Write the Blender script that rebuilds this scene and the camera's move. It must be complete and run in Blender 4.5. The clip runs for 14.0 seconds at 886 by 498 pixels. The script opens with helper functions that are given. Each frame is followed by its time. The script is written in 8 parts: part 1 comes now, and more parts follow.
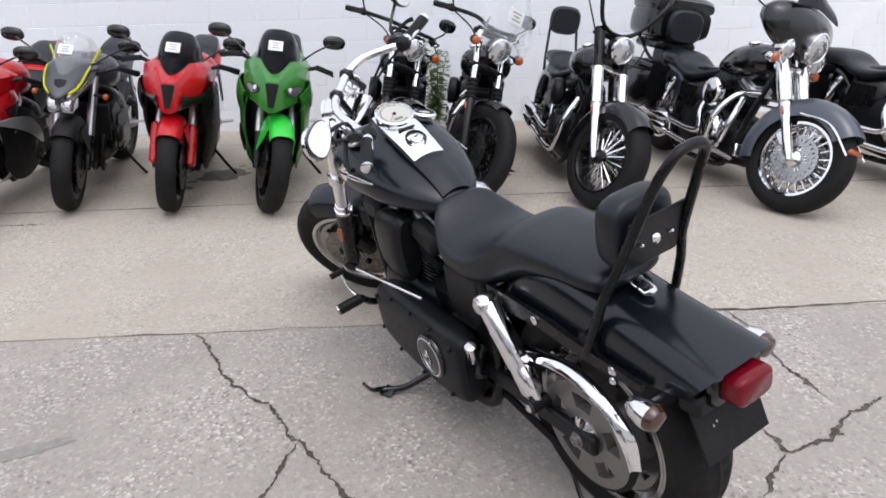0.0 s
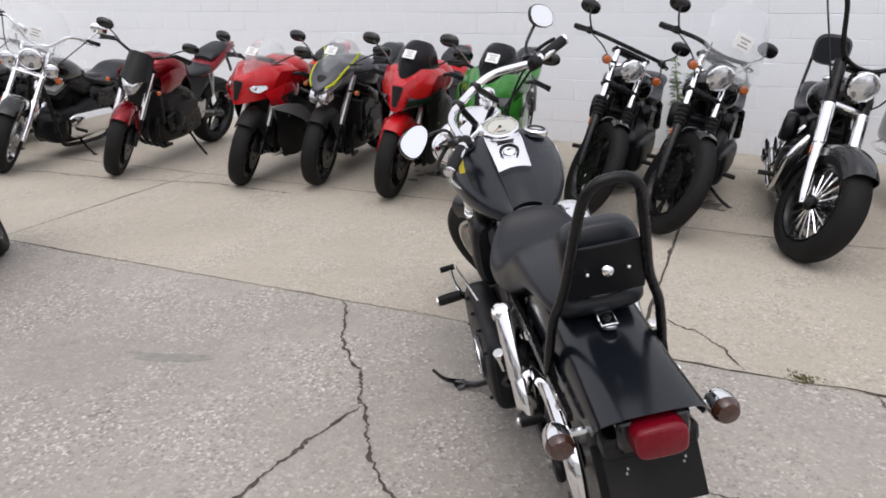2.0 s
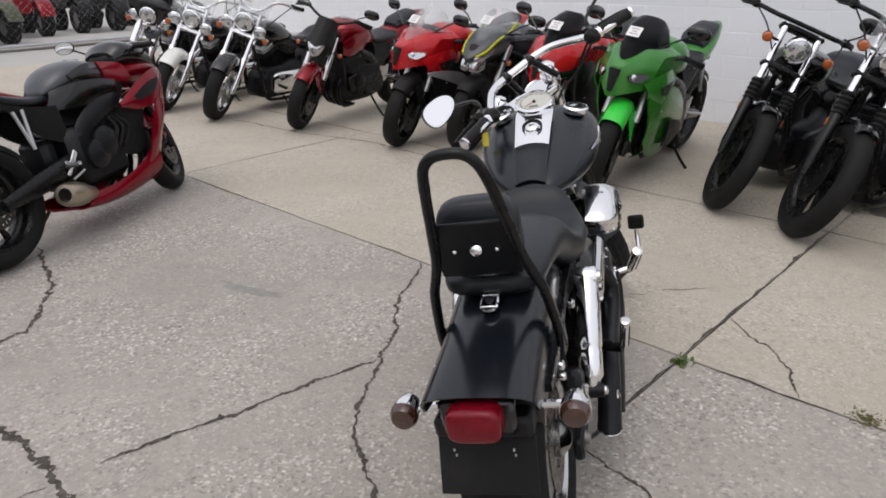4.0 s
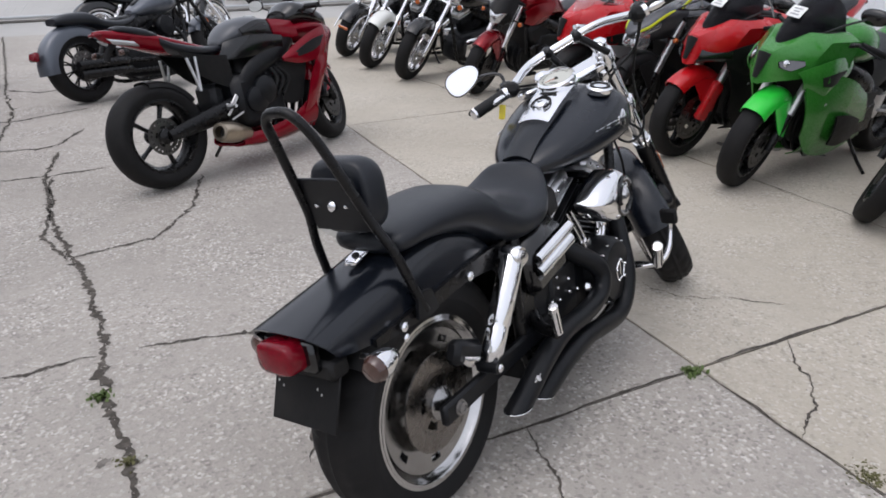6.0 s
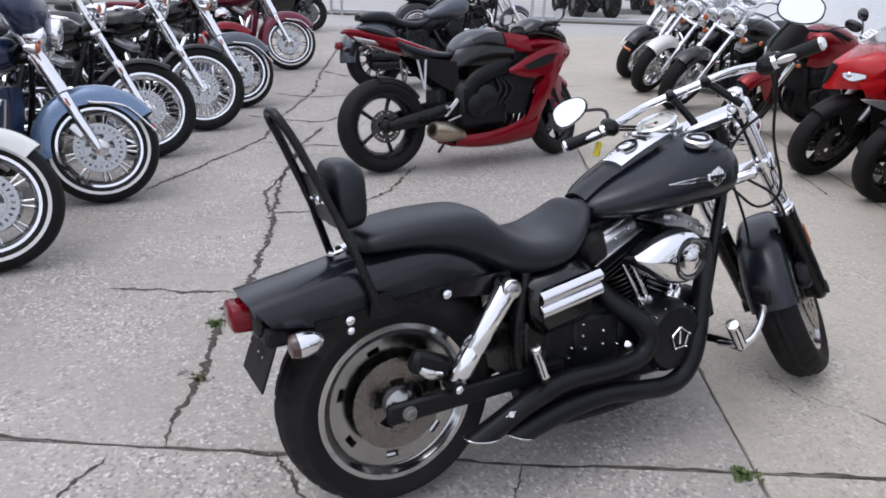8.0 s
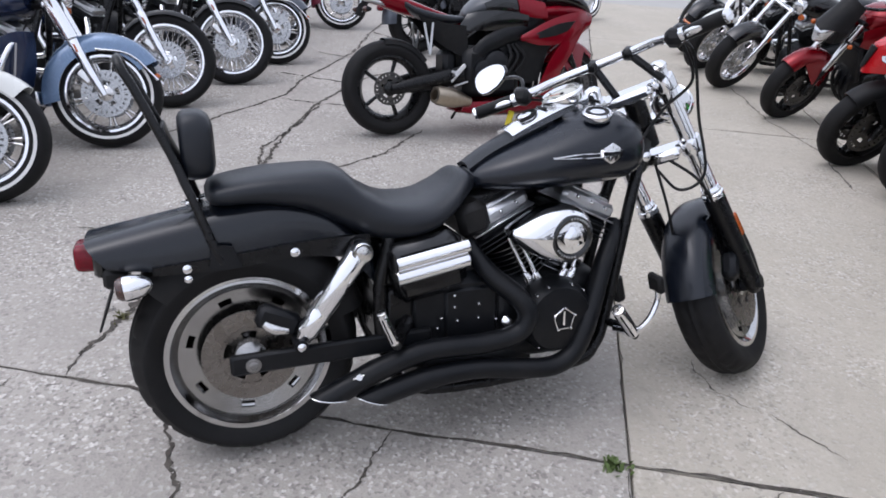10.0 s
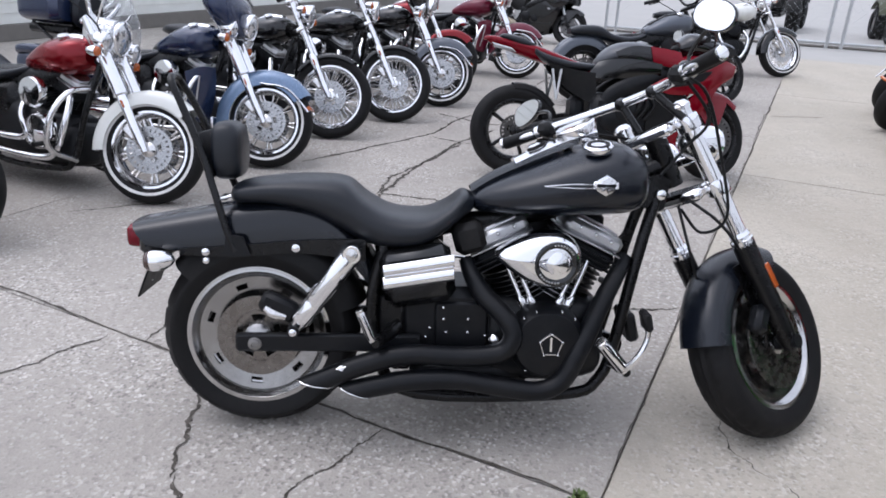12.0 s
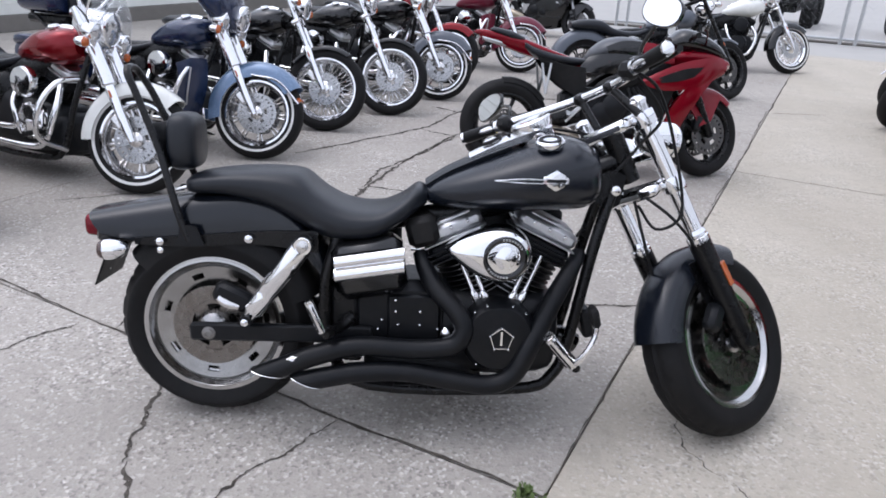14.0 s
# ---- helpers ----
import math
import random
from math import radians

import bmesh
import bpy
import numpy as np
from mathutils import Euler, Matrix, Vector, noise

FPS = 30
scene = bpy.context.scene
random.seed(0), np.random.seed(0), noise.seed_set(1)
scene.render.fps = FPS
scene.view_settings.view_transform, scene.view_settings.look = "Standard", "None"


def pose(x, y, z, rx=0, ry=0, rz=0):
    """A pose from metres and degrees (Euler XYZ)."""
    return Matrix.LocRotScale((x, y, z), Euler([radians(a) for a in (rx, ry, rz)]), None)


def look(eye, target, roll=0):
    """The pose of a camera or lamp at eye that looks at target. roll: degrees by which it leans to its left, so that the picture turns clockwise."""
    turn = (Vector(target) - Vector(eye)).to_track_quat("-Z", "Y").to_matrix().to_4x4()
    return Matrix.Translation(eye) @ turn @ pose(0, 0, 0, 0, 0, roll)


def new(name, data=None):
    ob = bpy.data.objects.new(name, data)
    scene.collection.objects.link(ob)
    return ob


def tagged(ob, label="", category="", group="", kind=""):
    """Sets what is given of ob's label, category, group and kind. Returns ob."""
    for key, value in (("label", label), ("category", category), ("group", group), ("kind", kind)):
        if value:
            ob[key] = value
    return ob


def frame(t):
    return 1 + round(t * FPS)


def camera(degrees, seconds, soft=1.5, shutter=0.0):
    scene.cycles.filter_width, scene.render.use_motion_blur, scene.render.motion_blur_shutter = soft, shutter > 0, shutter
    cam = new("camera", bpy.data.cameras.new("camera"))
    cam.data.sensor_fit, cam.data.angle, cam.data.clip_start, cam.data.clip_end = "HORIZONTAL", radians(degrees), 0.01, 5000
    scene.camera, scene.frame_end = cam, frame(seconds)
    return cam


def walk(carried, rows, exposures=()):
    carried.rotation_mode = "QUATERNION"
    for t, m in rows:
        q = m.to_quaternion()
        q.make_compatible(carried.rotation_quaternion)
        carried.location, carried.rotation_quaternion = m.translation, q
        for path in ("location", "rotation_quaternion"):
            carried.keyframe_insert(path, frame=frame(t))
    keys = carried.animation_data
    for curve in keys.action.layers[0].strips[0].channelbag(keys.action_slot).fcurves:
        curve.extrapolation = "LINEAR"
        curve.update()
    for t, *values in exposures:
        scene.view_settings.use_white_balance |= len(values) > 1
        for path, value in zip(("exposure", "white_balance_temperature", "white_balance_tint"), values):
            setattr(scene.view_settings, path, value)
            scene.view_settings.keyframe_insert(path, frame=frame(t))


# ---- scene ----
cam = camera(64.3, 14.0, soft=1.75)
PATH = [
    (0, (-1.103, 1.265, 1.414), (0.478, 0.287, 0.677), -1.7),
    (0.5, (-1.188, 1.14, 1.407), (0.515, 0.376, 0.689), -3.2),
    (1, (-1.207, 0.989, 1.411), (0.472, 0.274, 0.592), -0.9),
    (1.5, (-1.375, 0.81, 1.414), (0.409, 0.335, 0.644), -1.3),
    (2, (-1.476, 0.638, 1.423), (0.391, 0.423, 0.736), -0.5),
    (2.5, (-1.445, 0.452, 1.427), (0.387, 0.347, 0.631), -0.6),
    (3, (-1.546, 0.228, 1.421), (0.287, 0.237, 0.619), -1.1),
    (3.5, (-1.587, 0.034, 1.423), (0.243, 0.283, 0.654), -1.8),
    (3.7, (-1.547, -0.023, 1.418), (0.274, 0.308, 0.659), -1.5),
    (5.8, (-1.247, -0.803, 1.425), (0.317, 0.134, 0.601), 0.2),
    (6, (-1.224, -0.906, 1.425), (0.278, 0.128, 0.605), -0.6),
    (6.5, (-1.156, -1.103, 1.444), (0.195, 0.173, 0.704), 0.3),
    (7, (-1.002, -1.159, 1.446), (0.188, 0.262, 0.693), 0.2),
    (7.5, (-0.866, -1.311, 1.448), (0.221, 0.172, 0.66), 0.4),
    (8, (-0.688, -1.487, 1.477), (0.208, 0.113, 0.679), 2.1),
    (8.2, (-0.609, -1.49, 1.469), (0.304, 0.093, 0.656), 3.0),
    (10.3, (-0.022, -1.773, 1.483), (0.494, -0.067, 0.576), 3.3),
    (10.5, (0.055, -1.792, 1.477), (0.372, -0.038, 0.571), 2.8),
    (11, (0.259, -1.842, 1.464), (0.348, -0.02, 0.644), 2.8),
    (11.5, (0.351, -1.992, 1.466), (0.519, -0.161, 0.679), 1.2),
    (12, (0.449, -2.03, 1.471), (0.567, -0.193, 0.69), 2.0),
    (12.5, (0.612, -1.961, 1.45), (0.648, -0.181, 0.539), -0.1),
    (13, (0.654, -1.97, 1.463), (0.66, -0.159, 0.614), 0.3),
    (13.5, (0.645, -2.026, 1.481), (0.669, -0.193, 0.681), 0.8),
    (14, (0.644, -2.046, 1.48), (0.718, -0.214, 0.681), 2.3),
]
EXPOSURES = [(0.0, -0.34, 6150, 15), (1.5, -0.42, 6300, 14), (2.5, -0.64, 6450, 13), (3.7, -0.75, 6450, 13), (5.8, -0.61, 6150, 13), (8.0, -0.53, 5880, 14), (11.0, -0.42, 5820, 14), (14.0, -0.36, 5820, 14)]
walk(cam, [(t, look(eye, target, roll)) for t, eye, target, roll in PATH], EXPOSURES)

# ---- light ----
world = bpy.data.worlds.new("overcast_sky")
scene.world = world
world.use_nodes = True
wn, wl = world.node_tree.nodes, world.node_tree.links
sky = wn.new("ShaderNodeTexSky")
sky.sky_type, sky.sun_disc = "NISHITA", False
sky.sun_elevation, sky.sun_rotation = radians(67), radians(-73)
sky.air_density, sky.dust_density, sky.ozone_density = 1.0, 6.0, 1.0
soften = wn.new("ShaderNodeHueSaturation")
soften.inputs["Saturation"].default_value = 0.5
wl.new(sky.outputs["Color"], soften.inputs["Color"])
cloud = wn.new("ShaderNodeMix")
cloud.data_type = "RGBA"
cloud.inputs["Factor"].default_value = 0.6
cloud.inputs["B"].default_value = (5.9, 5.95, 6.1, 1)
wl.new(soften.outputs["Color"], cloud.inputs["A"])
wl.new(cloud.outputs["Result"], wn["Background"].inputs["Color"])
wn["Background"].inputs["Strength"].default_value = 0.30
sun = new("sun", bpy.data.lights.new("sun", "SUN"))
sun.data.energy, sun.data.angle, sun.data.color = 0.35, radians(60), (1.0, 0.98, 0.95)
sun.matrix_world = look((-4, 1.2, 10), (0, 0, 0))


# ---- materials ----
def mat(name, base, rough=0.5, metal=0.0, var=0.12, scale=30.0, bump=0.0, coat=0.0, fine=400.0, rvar=0.1, dirt=0.0, dirt_color=(0.25, 0.22, 0.18), spec=0.5):
    """A surface with coarse mottling, fine grain and optional dust film."""
    m = bpy.data.materials.new(name)
    m.use_nodes = True
    n, l = m.node_tree.nodes, m.node_tree.links
    p = n["Principled BSDF"]
    co = n.new("ShaderNodeTexCoord")
    a = n.new("ShaderNodeTexNoise")
    a.inputs["Scale"].default_value, a.inputs["Detail"].default_value = scale, 6
    l.new(co.outputs["Object"], a.inputs["Vector"])
    mix = n.new("ShaderNodeMix")
    mix.data_type = "RGBA"
    mix.inputs["A"].default_value = (*[max(0, c * (1 - var)) for c in base], 1)
    mix.inputs["B"].default_value = (*[min(1, c * (1 + var)) for c in base], 1)
    l.new(a.outputs["Fac"], mix.inputs["Factor"])
    out = mix.outputs["Result"]
    if dirt:
        d = n.new("ShaderNodeTexNoise")
        d.inputs["Scale"].default_value, d.inputs["Detail"].default_value, d.inputs["Roughness"].default_value = scale * 0.4, 8, 0.7
        l.new(co.outputs["Object"], d.inputs["Vector"])
        ramp = n.new("ShaderNodeMapRange")
        ramp.inputs["From Min"].default_value, ramp.inputs["From Max"].default_value = 0.45, 0.75
        ramp.inputs["To Min"].default_value, ramp.inputs["To Max"].default_value = 0, dirt
        l.new(d.outputs["Fac"], ramp.inputs["Value"])
        mix2 = n.new("ShaderNodeMix")
        mix2.data_type = "RGBA"
        l.new(ramp.outputs["Result"], mix2.inputs["Factor"])
        l.new(out, mix2.inputs["A"])
        mix2.inputs["B"].default_value = (*dirt_color, 1)
        out = mix2.outputs["Result"]
    l.new(out, p.inputs["Base Color"])
    rr = n.new("ShaderNodeMapRange")
    rr.inputs["To Min"].default_value, rr.inputs["To Max"].default_value = max(0.02, rough - rvar), min(1, rough + rvar)
    l.new(a.outputs["Fac"], rr.inputs["Value"])
    l.new(rr.outputs["Result"], p.inputs["Roughness"])
    p.inputs["Metallic"].default_value = metal
    p.inputs["Specular IOR Level"].default_value = spec
    p.inputs["Coat Weight"].default_value = coat
    p.inputs["Coat Roughness"].default_value = 0.05
    if bump:
        f = n.new("ShaderNodeTexNoise")
        f.inputs["Scale"].default_value, f.inputs["Detail"].default_value = fine, 4
        l.new(co.outputs["Object"], f.inputs["Vector"])
        b = n.new("ShaderNodeBump")
        b.inputs["Strength"].default_value, b.inputs["Distance"].default_value = bump, 0.002
        l.new(f.outputs["Fac"], b.inputs["Height"])
        l.new(b.outputs["Normal"], p.inputs["Normal"])
    return m


def glass(name, tint, rough=0.03, alpha=0.35):
    m = mat(name, tint, rough, 0, 0.03, 10, rvar=0.01)
    p = m.node_tree.nodes["Principled BSDF"]
    p.inputs["Transmission Weight"].default_value = 0.6
    p.inputs["IOR"].default_value = 1.15
    p.inputs["Alpha"].default_value = alpha
    return m


def concrete(name, light, dark, speck, gravel):
    """Weathered concrete: broad stains, mottling and aggregate of two sizes, in world metres."""
    m = bpy.data.materials.new(name)
    m.use_nodes = True
    n, l = m.node_tree.nodes, m.node_tree.links
    p = n["Principled BSDF"]
    geo = n.new("ShaderNodeNewGeometry")

    def tex(scale, detail=5, rough=0.6):
        t = n.new("ShaderNodeTexNoise")
        t.inputs["Scale"].default_value, t.inputs["Detail"].default_value, t.inputs["Roughness"].default_value = scale, detail, rough
        l.new(geo.outputs["Position"], t.inputs["Vector"])
        return t.outputs["Fac"]

    def span(v, a, b, c=0.0, d=1.0):
        r = n.new("ShaderNodeMapRange")
        for k, x in zip(("From Min", "From Max", "To Min", "To Max"), (a, b, c, d)):
            r.inputs[k].default_value = x
        l.new(v, r.inputs["Value"])
        return r.outputs["Result"]

    def blend(f, a, b):
        x = n.new("ShaderNodeMix")
        x.data_type = "RGBA"
        l.new(f, x.inputs["Factor"])
        for k, c in (("A", a), ("B", b)):
            if isinstance(c, tuple):
                x.inputs[k].default_value = (*c, 1)
            else:
                l.new(c, x.inputs[k])
        return x.outputs["Result"]

    c = blend(span(tex(0.9, 8, 0.65), 0.35, 0.65), dark, light)
    c = blend(span(tex(7, 8, 0.7), 0.3, 0.75, 0, 0.55), c, tuple(x * 0.82 for x in light))
    c = blend(span(tex(15, 7, 0.8), 0.50, 0.70, 0, 0.16 + speck * 0.5), c, tuple(x * 0.66 for x in dark))
    c = blend(span(tex(33, 5, 0.7), 0.56, 0.75, 0, speck * 0.5), c, tuple(min(0.7, x * 1.22) for x in light))
    # oil and tyre stains
    c = blend(span(tex(2.3, 6, 0.6), 0.62, 0.8, 0, 0.35), c, (0.16, 0.14, 0.12))
    # the cement skin is worn off in patches, which bares the aggregate
    worn = span(tex(1.9, 5, 0.65), 0.42, 0.60, 0.25, 1.0)

    def times(a, b):
        k = n.new("ShaderNodeMath")
        k.operation = "MULTIPLY"
        l.new(a, k.inputs[0])
        l.new(b, k.inputs[1])
        return k.outputs[0]

    v = n.new("ShaderNodeTexVoronoi")
    v.inputs["Scale"].default_value = 95
    l.new(geo.outputs["Position"], v.inputs["Vector"])
    sep = n.new("ShaderNodeSeparateColor")
    l.new(v.outputs["Color"], sep.inputs["Color"])
    c = blend(times(span(sep.outputs[0], 0.72, 0.95, 0, speck * 1.3), worn), c, (0.18, 0.165, 0.15))
    c = blend(times(span(sep.outputs[1], 0.80, 0.97, 0, speck * 1.4), worn), c, (0.75, 0.72, 0.67))
    c = blend(span(tex(260, 3, 0.7), 0.35, 0.7, 0, speck * 0.45), c, tuple(x * 0.55 for x in dark))
    # pits with dirt in them, and larger stones laid bare
    pits = span(tex(24, 4, 0.55), 0.635, 0.72, 0, 0.9 * min(1, speck * 1.6))
    c = blend(times(pits, worn), c, (0.105, 0.092, 0.078))
    big = n.new("ShaderNodeTexVoronoi")
    big.inputs["Scale"].default_value = 42
    l.new(geo.outputs["Position"], big.inputs["Vector"])
    tone = n.new("ShaderNodeSeparateColor")
    l.new(big.outputs["Color"], tone.inputs["Color"])
    inside = span(big.outputs["Distance"], 0.30, 0.42, 1.0, 0.0)
    c = blend(times(times(span(tone.outputs[0], 0.80, 0.86, 0, speck * 0.9), inside), worn), c, (0.62, 0.575, 0.52))
    c = blend(times(times(span(tone.outputs[1], 0.82, 0.88, 0, speck * 0.9), inside), worn), c, (0.21, 0.185, 0.165))
    l.new(c, p.inputs["Base Color"])
    p.inputs["Roughness"].default_value = 0.88
    b1 = n.new("ShaderNodeBump")
    b1.inputs["Strength"].default_value, b1.inputs["Distance"].default_value = gravel, 0.004
    l.new(v.outputs["Distance"], b1.inputs["Height"])
    b2 = n.new("ShaderNodeBump")
    b2.inputs["Strength"].default_value, b2.inputs["Distance"].default_value = 0.5, 0.006
    l.new(tex(40, 8, 0.75), b2.inputs["Height"])
    l.new(b1.outputs["Normal"], b2.inputs["Normal"])
    l.new(b2.outputs["Normal"], p.inputs["Normal"])
    return m


M_ROUGH = concrete("aggregate_concrete", (0.462, 0.426, 0.380), (0.330, 0.304, 0.270), 0.55, 0.42)
M_SMOOTH = concrete("smooth_concrete", (0.512, 0.466, 0.388), (0.42, 0.379, 0.308), 0.34, 0.15)
M_DIRT = mat("joint_dirt", (0.052, 0.044, 0.036), 0.95, var=0.75, scale=45, bump=0.6, fine=150, dirt=0.6, dirt_color=(0.22, 0.195, 0.165))
M_DENIM = mat("satin_black_paint", (0.0052, 0.0072, 0.0120), 0.26, 0, 0.15, 6, 0.02, rvar=0.04, spec=0.5)
M_FENDER = mat("gloss_fender_black", (0.0055, 0.007, 0.0105), 0.19, 0, 0.15, 6, 0.02, rvar=0.04, spec=0.5)
M_GLOSS = mat("gloss_black_paint", (0.004, 0.004, 0.0045), 0.2, 0, 0.1, 6, coat=0.5, rvar=0.06, spec=0.4)
M_SATIN = mat("satin_black_metal", (0.0045, 0.0052, 0.0068), 0.40, 0.0, 0.25, 25, 0.08, rvar=0.1, dirt=0.03, spec=0.25)
M_FRAME = mat("black_frame_paint", (0.004, 0.004, 0.0045), 0.28, 0, 0.2, 25, rvar=0.1, dirt=0.02, spec=0.3)
M_VINYL = mat("black_vinyl", (0.0060, 0.0078, 0.0118), 0.36, 0, 0.15, 14, 0.25, fine=500, rvar=0.05, spec=0.42)
M_RUBBER = mat("tyre_rubber", (0.0075, 0.0072, 0.0075), 0.68, 0, 0.3, 18, 0.15, fine=220, dirt=0.14, dirt_color=(0.040, 0.036, 0.032), spec=0.24)
M_CHROME = mat("chrome", (0.86, 0.86, 0.87), 0.07, 1, 0.05, 12, rvar=0.04)
M_CHROMEW = mat("worn_chrome", (0.72, 0.71, 0.70), 0.2, 1, 0.2, 30, 0.05, rvar=0.1, dirt=0.2)
M_ALU = mat("cast_aluminium", (0.56, 0.56, 0.56), 0.38, 1, 0.15, 40, 0.1, rvar=0.1, dirt=0.15)
M_ROCKER = mat("bright_cast_alloy", (0.66, 0.66, 0.67), 0.38, 1, 0.12, 40, 0.06, rvar=0.08, dirt=0.08)
M_FINS = mat("machined_fin_grey", (0.20, 0.20, 0.205), 0.35, 1, 0.2, 60, rvar=0.1)
M_DISCB = mat("polished_brake_disc", (0.42, 0.42, 0.42), 0.28, 1, 0.15, 60, 0.05, rvar=0.1, dirt=0.1)
M_ROTOR = mat("used_rotor_steel", (0.22, 0.205, 0.19), 0.27, 1, 0.3, 45, 0.05, rvar=0.12, dirt=0.35, dirt_color=(0.12, 0.09, 0.07))
M_CASTW = mat("cast_wheel_grey", (0.36, 0.355, 0.35), 0.22, 1.0, 0.25, 25, 0.03, rvar=0.1, dirt=0.15)
M_LIP = mat("polished_rim_lip", (0.52, 0.515, 0.51), 0.13, 1, 0.12, 25, rvar=0.06, dirt=0.1)
M_CONSOLE = mat("bright_chrome", (0.95, 0.95, 0.96), 0.24, 1, 0.03, 12, rvar=0.04)
M_LCD = mat("grey_display", (0.16, 0.17, 0.14), 0.3, 0, 0.1, 30)
M_DISC = mat("brake_disc_steel", (0.115, 0.112, 0.110), 0.33, 1, 0.2, 60, 0.05, rvar=0.12, dirt=0.3)
M_GREY = mat("grey_wheel_paint", (0.23, 0.22, 0.21), 0.38, 0.6, 0.25, 40, 0.05, rvar=0.12, dirt=0.35)
M_WHITE_W = mat("white_sidewall", (0.72, 0.71, 0.69), 0.6, 0, 0.1, 20, dirt=0.2)
M_RED_LENS = mat("red_lens", (0.15, 0.003, 0.010), 0.16, 0, 0.45, 70, coat=0.15, spec=0.25)
M_AMBER = mat("amber_lens", (0.44, 0.095, 0.012), 0.15, 0, 0.2, 60, coat=0.8)
M_SMOKE_LENS = mat("smoked_amber_lens", (0.05, 0.018, 0.011), 0.12, 0, 0.3, 60, coat=0.8)
M_LAMP = mat("clear_lamp_glass", (0.62, 0.63, 0.65), 0.08, 0.75, 0.35, 45, rvar=0.05, coat=1.0)
M_PLASTIC = mat("black_plastic", (0.008, 0.008, 0.0085), 0.5, 0, 0.2, 20, 0.1, dirt=0.04, spec=0.22)
M_CREAM = mat("cream_dial", (0.52, 0.52, 0.47), 0.5, 0, 0.06, 20, spec=0.2)
M_YELLOW = mat("yellow_plastic", (0.78, 0.62, 0.03), 0.45, 0, 0.1, 30)
M_SMOKE = mat("dark_lamp_glass", (0.10, 0.10, 0.11), 0.08, 0.3, 0.2, 45, coat=1.0)
M_PAPER = mat("paper_tag", (0.82, 0.82, 0.80), 0.7, 0, 0.05, 30)
M_PRINT = mat("grey_print", (0.35, 0.35, 0.36), 0.7, 0, 0.1, 30)
M_MIRROR = mat("mirror_glass", (0.92, 0.92, 0.93), 0.03, 1, 0.01, 5, rvar=0.01)
M_TAN_METAL = mat("heat_stained_steel", (0.42, 0.36, 0.28), 0.35, 1, 0.2, 40, 0.05)
M_RED = mat("red_paint", (0.46, 0.006, 0.010), 0.28, 0, 0.08, 5, coat=0.5, rvar=0.05, spec=0.3)
M_DKRED = mat("dark_red_metallic", (0.19, 0.002, 0.010), 0.18, 0.15, 0.15, 300, coat=0.25, rvar=0.04, spec=0.2)
M_MAROON = mat("maroon_paint", (0.13, 0.007, 0.025), 0.3, 0.1, 0.12, 200, coat=0.5, spec=0.3)
M_WINE = mat("wine_red_paint", (0.20, 0.003, 0.008), 0.16, 0.45, 0.12, 200, coat=0.4, spec=0.3)
M_GREEN = mat("lime_green_paint", (0.035, 0.20, 0.025), 0.28, 0.1, 0.1, 200, coat=0.6, spec=0.3)
M_LIME = mat("bright_lime_plastic", (0.03, 0.55, 0.045), 0.32, 0, 0.08, 20, coat=0.3, spec=0.3)
M_BLUE = mat("dark_blue_paint", (0.012, 0.022, 0.062), 0.24, 0.2, 0.12, 200, coat=0.6)
M_SKYBLUE = mat("steel_blue_paint", (0.13, 0.20, 0.32), 0.25, 0.35, 0.1, 200, coat=0.9)
M_SILVER = mat("silver_paint", (0.50, 0.50, 0.51), 0.32, 0.5, 0.08, 200, coat=0.7)
M_CREAMW = mat("pearl_white_paint", (0.72, 0.72, 0.68), 0.25, 0, 0.06, 8, coat=0.8)
M_CHARCOAL = mat("charcoal_paint", (0.055, 0.058, 0.066), 0.38, 0.3, 0.15, 200, coat=0.3)
M_SLATE = mat("slate_grey_paint", (0.075, 0.085, 0.105), 0.32, 0.3, 0.12, 200, coat=0.5)
M_NEON = mat("neon_yellow_trim", (0.70, 0.76, 0.02), 0.35, 0, 0.08, 20)
M_SCREEN_DK = glass("smoked_screen", (0.02, 0.02, 0.024), 0.08, 0.93)
M_SCREEN = glass("clear_screen", (0.75, 0.78, 0.80), 0.06, 0.28)
M_BLOCK = mat("white_painted_block", (0.855, 0.88, 0.91), 0.7, 0, 0.04, 4, 0.6, fine=70, dirt=0.22, dirt_color=(0.60, 0.61, 0.61))
M_SIDING = mat("white_siding", (0.70, 0.71, 0.67), 0.6, 0, 0.08, 5, 0.1, dirt=0.15)
M_BASE = mat("dark_grey_base", (0.17, 0.16, 0.145), 0.9, 0, 0.2, 8, 0.5, fine=80)
M_GALV = mat("galvanized_steel", (0.50, 0.51, 0.52), 0.45, 0.8, 0.2, 40, 0.1)
M_LEAF = mat("weed_leaf", (0.10, 0.145, 0.04), 0.6, 0, 0.4, 30)
M_WEED = mat("tall_weed_leaf", (0.13, 0.19, 0.055), 0.6, 0, 0.35, 30)
M_STRAW = mat("dry_weed", (0.13, 0.125, 0.05), 0.7, 0, 0.3, 30)
M_ASPHALT = mat("road_asphalt", (0.40, 0.39, 0.37), 0.9, 0, 0.12, 1.5, 0.4, fine=60)
M_BLOTCH = mat("blotched_dark_concrete", (0.10, 0.088, 0.076), 0.7, 0, 0.5, 25, 0.4, fine=120, dirt=0.7, dirt_color=(0.27, 0.245, 0.215))
M_SPOT = mat("weathered_concrete", (0.25, 0.245, 0.22), 0.85, 0, 0.3, 40, 0.4, fine=120, dirt=0.6, dirt_color=(0.36, 0.335, 0.30))
